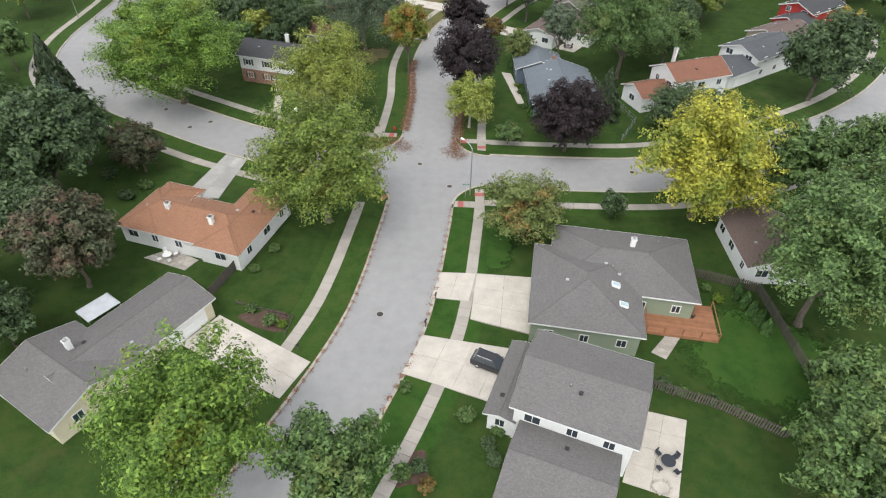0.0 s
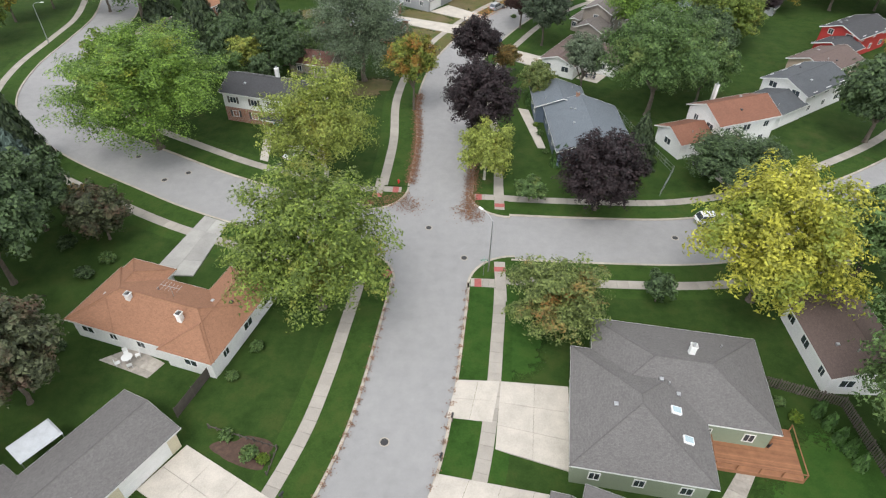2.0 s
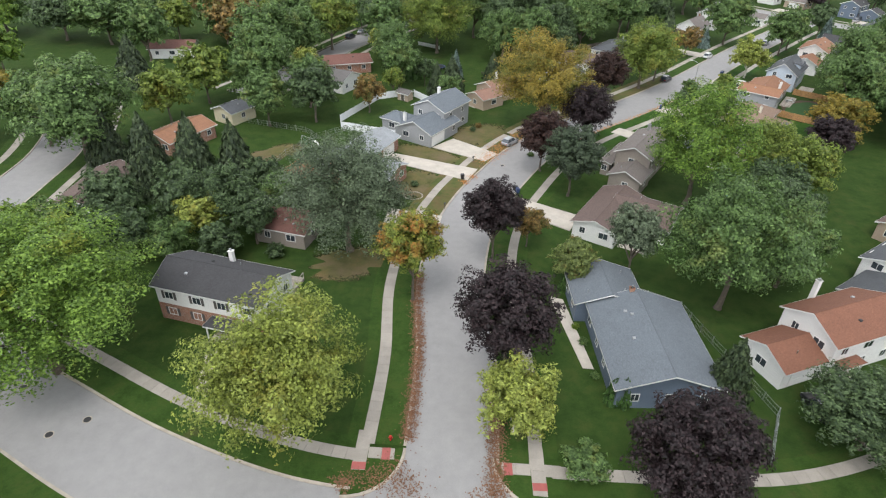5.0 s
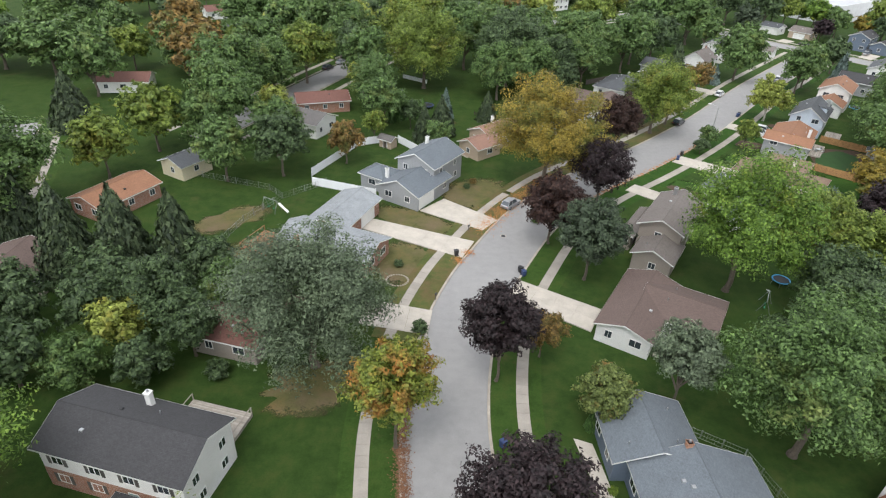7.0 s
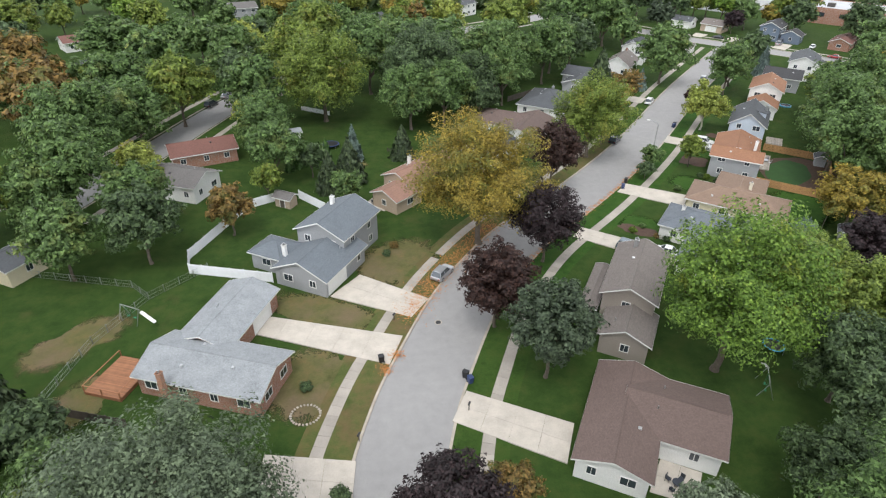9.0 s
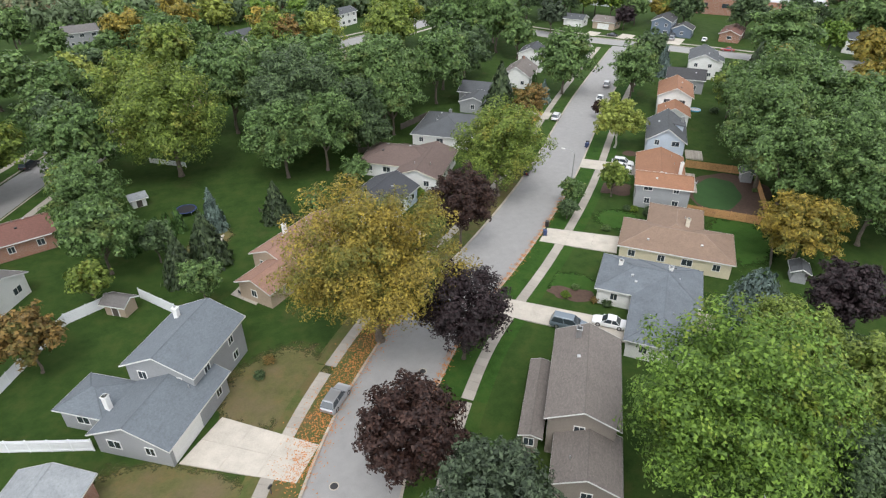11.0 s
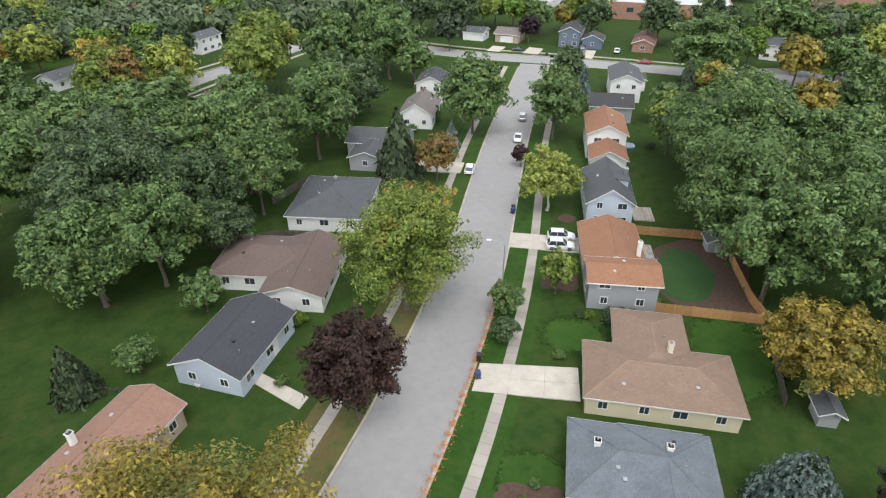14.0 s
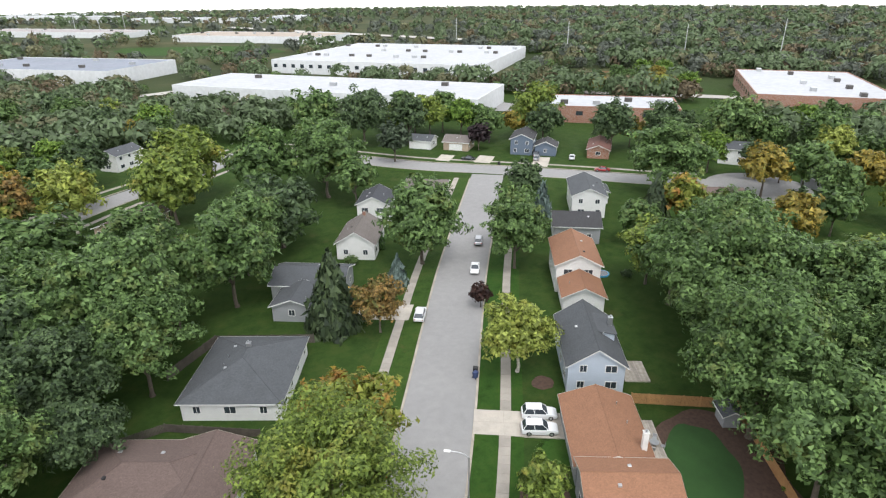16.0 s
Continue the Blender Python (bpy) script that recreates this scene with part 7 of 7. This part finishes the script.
for px, py, pm in ((48.2, 205.1, BLUE_BIN), (50, 207.7, BLACK), (6.4, 155.9, BLACK), (6.8, 154.9, BLUE_BIN), (-3.8, 160.1, BLACK), (76.1, 237.9, BLUE_BIN), (76.8, 238.8, BLACK), (-30.9, 98.9, BLACK), (0.8, 121.4, BLUE_BIN), (150.8, 325.6, BLACK)):
    bin_(px, py, random.uniform(1.8, 361.8), pm, "dark blue wheeled bin at the kerb" if pm is BLUE_BIN else "black wheeled bin at the kerb")


def mailbox(x, y, ang):
    top = thing("mailbox", pose(x, y, 0.12, 0, 0, ang), "black mailbox on a post at the kerb", "mailbox", "mailboxes")
    bm = bmesh.new()
    box(bm, -0.05, 0.05, -0.05, 0.05, 0, 1.0)
    part("post", bm, OLD_WOOD, top)
    bm = bmesh.new()
    box(bm, -0.28, 0.28, -0.11, 0.11, 1.0, 1.26, 0.05)
    part("box", bm, BLACK, top)


for px, py, pa in ((-3.3, 49, 70), (-2.3, 53.5, 80), (-17.6, 44.6, 60), (5.8, 150.5, 60), (-7, 147.7, 60), (32, 189.8, 45), (-1.5, 168.3, 50)):
    mailbox(px, py, pa)
top = thing("fire_hydrant", pose(-11.6, 96.2, 0.12), "small orange red fire hydrant in the verge", "fire hydrant")
bm = bmesh.new()
tube(bm, (0, 0, 0), (0, 0, 0.6), 0.13)
bmesh.ops.create_uvsphere(bm, u_segments=10, v_segments=6, radius=0.14, matrix=pose(0, 0, 0.62))
part("barrel", bm, RED_PLASTIC, top)
for s in (-1, 1):
    bm = bmesh.new()
    tube(bm, (s * 0.1, 0, 0.42), (s * 0.24, 0, 0.42), 0.07)
    part("outlet", bm, RED_PLASTIC, top)
for px, py, pa in ((3.5, 76.8, 0), (0.6, 74.1, 90), (1, 93.1, 90), (4.1, 91.1, 0), (-14.6, 92.8, 0), (-11.9, 94.4, 90), (-11.3, 75.2, 60)):
    bm = bmesh.new()
    box(bm, -0.74, 0.74, -0.45, 0.45, 0.02, 0.172, 0.01)
    ob = part("ramp_pad", bm, RED_PAD)
    ob.matrix_basis = pose(px, py, 0, 0, 0, pa)
    tagged(ob, "red painted kerb ramp pad on the walk", "ramp pad", "ramp pads", "structure")
for q in ([(2.8, 71), (4.2, 70.9), (4.3, 78.3), (2.8, 78.3)], [(-0.4, 73.4), (-0.3, 74.9), (2.8, 74.9), (2.8, 73.3)], [(3.3, 90.1), (4.8, 90), (4.9, 96), (3.4, 96)], [(0.3, 92.5), (0.3, 93.9), (3.4, 93.8), (3.3, 92.4)],
          [(-15.3, 92.3), (-13.9, 92.3), (-13.7, 97.4), (-15.2, 97.4)], [(-13.8, 93.8), (-13.8, 95.2), (-11, 95.1), (-11, 93.7)], [(4.8, 92.3), (4.8, 93.8), (6.6, 93.7), (6.6, 92.3)], [(4.2, 74), (4.3, 75.4), (6.5, 75.4), (6.5, 73.9)]):
    w_, h_ = q[1][0] - q[0][0] or q[2][0] - q[1][0], 1
    paving("corner_walk", q, 1 if abs(q[1][0] - q[0][0]) > 0.1 else 1, 4 if abs(q[1][0] - q[0][0]) > 0.1 else 2, "concrete sidewalk slabs at the street corner", WALKWAY, 0.158)


def shed(x, y, ang, L, W, h, wall, roof, label):
    top = thing("garden_shed", pose(x, y, 0, 0, 0, ang), label, "shed", "garden sheds")
    roof_wing(top, pose(0, 0, 0), L, W, h, "gable", 28, ROOFS[roof], WHITE, wall)
    panel_door(top, pose(0, -W / 2 + 0.45, 0.05), 1.0, 1.7, OLD_WOOD, 1, "door")


shed(79, 180.6, 50, 3.6, 3.0, 2.0, WALLS["grey"], "slate", "small grey garden shed beside a fence")
shed(-18.9, 205.9, -32, 4.2, 3.2, 2.0, WALLS["tan"], "grey", "small tan garden shed beside the white fence")
shed(-19.5, 240.8, 20, 3.4, 3.0, 1.8, WALLS["white"], "pale_grey", "small white garden shed under trees")
shed(78.8, 325.4, 40, 4.6, 3.6, 2.2, WALLS["tan"], "taupe", "small tan garden shed on a lawn")
shed(97.7, 211.7, 55, 3.4, 3.0, 2.0, WALLS["grey"], "slate", "small grey garden shed under trees")


def canopy(x, y, ang, L, W, h, material, label):
    top = thing("patio_canopy", pose(x, y, 0, 0, 0, ang), label, "canopy")
    bm = bmesh.new()
    loft(bm, [[(-L / 2, -W / 2, h), (L / 2, -W / 2, h), (L / 2, W / 2, h), (-L / 2, W / 2, h)], [(-L / 2 + 0.2, -W / 2 + 0.2, h + 0.18), (L / 2 - 0.2, -W / 2 + 0.2, h + 0.18), (L / 2 - 0.2, W / 2 - 0.2, h + 0.18), (-L / 2 + 0.2, W / 2 - 0.2, h + 0.18)]])
    part("cover", bm, material, top)
    for sx in (-1, 1):
        for sy in (-1, 1):
            bm = bmesh.new()
            tube(bm, (sx * (L / 2 - 0.1), sy * (W / 2 - 0.1), -0.02), (sx * (L / 2 - 0.1), sy * (W / 2 - 0.1), h), 0.04)
            part("post", bm, METAL, top)


canopy(-41.7, 48.3, 56, 4.0, 2.8, 2.3, plain("weathered_canopy_sheet", (0.46, 0.48, 0.50), 0.5, vary=0.15), "white flat patio canopy behind the house")


def garden_table(x, y, r, material, label):
    top = thing("garden_table", pose(x, y, 0.05), label, "table", "garden tables")
    bm = bmesh.new()
    tube(bm, (0, 0, 0.7), (0, 0, 0.74), r, r, 18)
    part("tabletop", bm, material, top)
    for k in range(4):
        bm = bmesh.new()
        tube(bm, (0.3 * r * math.cos(k * 1.57), 0.3 * r * math.sin(k * 1.57), 0), (0.7 * r * math.cos(k * 1.57), 0.7 * r * math.sin(k * 1.57), 0.7), 0.025, seg=6)
        part("leg", bm, material, top)
    for k in range(4):
        a = 0.6 + k * 1.57
        ch = thing("garden_chair", pose(x + (r + 0.45) * math.cos(a), y + (r + 0.45) * math.sin(a), 0.05, 0, 0, math.degrees(a) + 90), "garden chair of the table's set on a patio", "chair", "garden chairs")
        bm = bmesh.new()
        box(bm, -0.25, 0.25, -0.25, 0.25, 0.4, 0.45, 0.015)
        part("seat", bm, material, ch)
        bm = bmesh.new()
        box(bm, -0.25, 0.25, -0.29, -0.24, 0.45, 0.95, 0.015)
        part("backrest", bm, material, ch)
        for ux in (-0.21, 0.21):
            for uy in (-0.21, 0.21):
                bm = bmesh.new()
                tube(bm, (ux, uy, 0), (ux, uy, 0.4), 0.02, seg=6)
                part("leg", bm, material, ch)


garden_table(21.1, 32.3, 0.7, DARK_CLOTH, "round dark garden table on the patio")
garden_table(28.3, 52.9, 0.8, DARK_CLOTH, "round dark table on the cedar deck")
garden_table(-38.5, 59.7, 0.6, WHITE, "round white garden table on the patio")
garden_table(86, 214.1, 0.6, METAL, "round grey garden table on the deck")
garden_table(58.3, 175.6, 0.6, STONE, "pale round garden table on the patio")
garden_table(18.6, 220.9, 0.5, WHITE, "round white garden table on the terrace")
garden_table(25, 137.5, 0.5, DARK_CLOTH, "small dark table on the patio")
garden_table(-1.7, 205, 0.6, DARK_CLOTH, "round dark table on the terrace")


def trampoline(x, y, r, material):
    top = thing("trampoline", pose(x, y, 0), "round trampoline with blue safety pad", "trampoline")
    bm = bmesh.new()
    tube(bm, (0, 0, 0.78), (0, 0, 0.8), r * 0.85, r * 0.85, 28)
    part("mat", bm, BLACK, top)
    bm = bmesh.new()
    ring = []
    for k in range(28):
        a = 2 * math.pi * k / 28
        ring.append([bm.verts.new((q * math.cos(a), q * math.sin(a), z)) for q, z in ((r * 0.86, 0.76), (r, 0.76), (r, 0.84), (r * 0.86, 0.84))])
    for k in range(28):
        a, b = ring[k], ring[(k + 1) % 28]
        for i in range(4):
            bm.faces.new((a[i], b[i], b[(i + 1) % 4], a[(i + 1) % 4]))
    bmesh.ops.recalc_face_normals(bm, faces=bm.faces[:])
    part("pad", bm, material, top)
    for k in range(6):
        bm = bmesh.new()
        tube(bm, (r * math.cos(k * 1.047), r * math.sin(k * 1.047), 0), (r * math.cos(k * 1.047), r * math.sin(k * 1.047), 0.8), 0.03, seg=6)
        part("leg", bm, METAL, top)


trampoline(48.2, 155.7, 1.4, BLUE_PLASTIC)
trampoline(-10.8, 234.5, 1.9, BLUE_BIN)
top = thing("wading_pool", pose(117.3, 251.3, 0), "small round blue wading pool on the lawn", "pool")
bm = bmesh.new()
tube(bm, (0, 0, 0), (0, 0, 0.32), 1.5, 1.55, 28)
part("basin", bm, BLUE_PLASTIC, top)
bm = bmesh.new()
tube(bm, (0, 0, 0.3), (0, 0, 0.335), 1.35, 1.35, 28)
part("water", bm, GLASS, top)


def playset(x, y, ang):
    top = thing("swing_set", pose(x, y, 0, 0, 0, ang), "wooden swing set with a white slide", "swing set")
    for u in (-1.6, 1.6):
        for v in (-0.9, 0.9):
            bm = bmesh.new()
            tube(bm, (u, v, 0), (u, 0, 2.2), 0.05, seg=6)
            part("leg", bm, METAL, top)
    bm = bmesh.new()
    tube(bm, (-1.7, 0, 2.2), (1.7, 0, 2.2), 0.05, seg=6)
    part("beam", bm, METAL, top)
    bm = bmesh.new()
    box(bm, 1.9, 4.4, -0.25, 0.25, 0, 0.06, m=pose(0, 0, 1.9) @ pose(1.9, 0, 0, 0, 28, 0) @ pose(-1.9, 0, 0))
    part("slide", bm, WHITE, top)
    for u in (-0.7, 0.5):
        bm = bmesh.new()
        box(bm, u - 0.25, u + 0.25, -0.1, 0.1, 0.45, 0.49)
        for s in (-0.22, 0.22):
            tube(bm, (u + s, 0, 0.47), (u + s, 0, 2.2), 0.012, seg=5)
        part("swing", bm, GREEN_SIGN, top)


playset(-37.5, 173.4, -30)
playset(42.6, 149.1, 60)
# antenna and skylights
top = thing("roof_antenna", pose(-34.3, 65.4, 4.75, 0, 0, -15), "old metal antenna on the orange roof", "antenna")
bm = bmesh.new()
tube(bm, (0, 0, 0), (0, 0, 1.6), 0.03, seg=6)
part("mast", bm, METAL, top)
bm = bmesh.new()
tube(bm, (-1.3, 0, 1.5), (1.3, 0, 1.5), 0.025, seg=6)
for k in range(6):
    tube(bm, (-1.2 + 0.48 * k, -0.8 + 0.06 * k, 1.5), (-1.2 + 0.48 * k, 0.8 - 0.06 * k, 1.5), 0.018, seg=5)
part("element", bm, METAL, top)
for px, py, pz in ((19.1, 52.6, 4.75), (19.5, 49.6, 4.45)):
    top = thing("skylight", pose(px, py, pz, 0, 14, -8), "square glazed skylight in the grey roof", "skylight", "skylights")
    bm = bmesh.new()
    box(bm, -0.5, 0.5, -0.4, 0.4, -0.3, 0.1, 0.02)
    fr = part("frame", bm, WHITE, top)
    bm = bmesh.new()
    box(bm, -0.42, 0.42, -0.32, 0.32, 0.09, 0.13, 0.02)
    part("pane", bm, SKYLIGHT, top)


def stones(x, y, rx, ry, n, label):
    top = thing("stone_ring", pose(x, y, 0), label, "stone edging")
    rs = random.Random(n)
    for k in range(n):
        a = 2 * math.pi * k / n
        bm = bmesh.new()
        bmesh.ops.create_icosphere(bm, subdivisions=1, radius=0.17, matrix=Matrix.Diagonal((1.2, 0.9, 0.6, 1)))
        for v in bm.verts:
            v.co *= rs.uniform(0.8, 1.15)
        part("stone", bm, STONE, top).matrix_basis = pose(rx * math.cos(a), ry * math.sin(a), 0.1, 0, 0, math.degrees(a))


stones(-13, 152.4, 1.7, 1.5, 26, "ring of pale stones round a planting bed")
stones(20, 29.9, 0.9, 0.7, 16, "pale stones round a small garden pond")
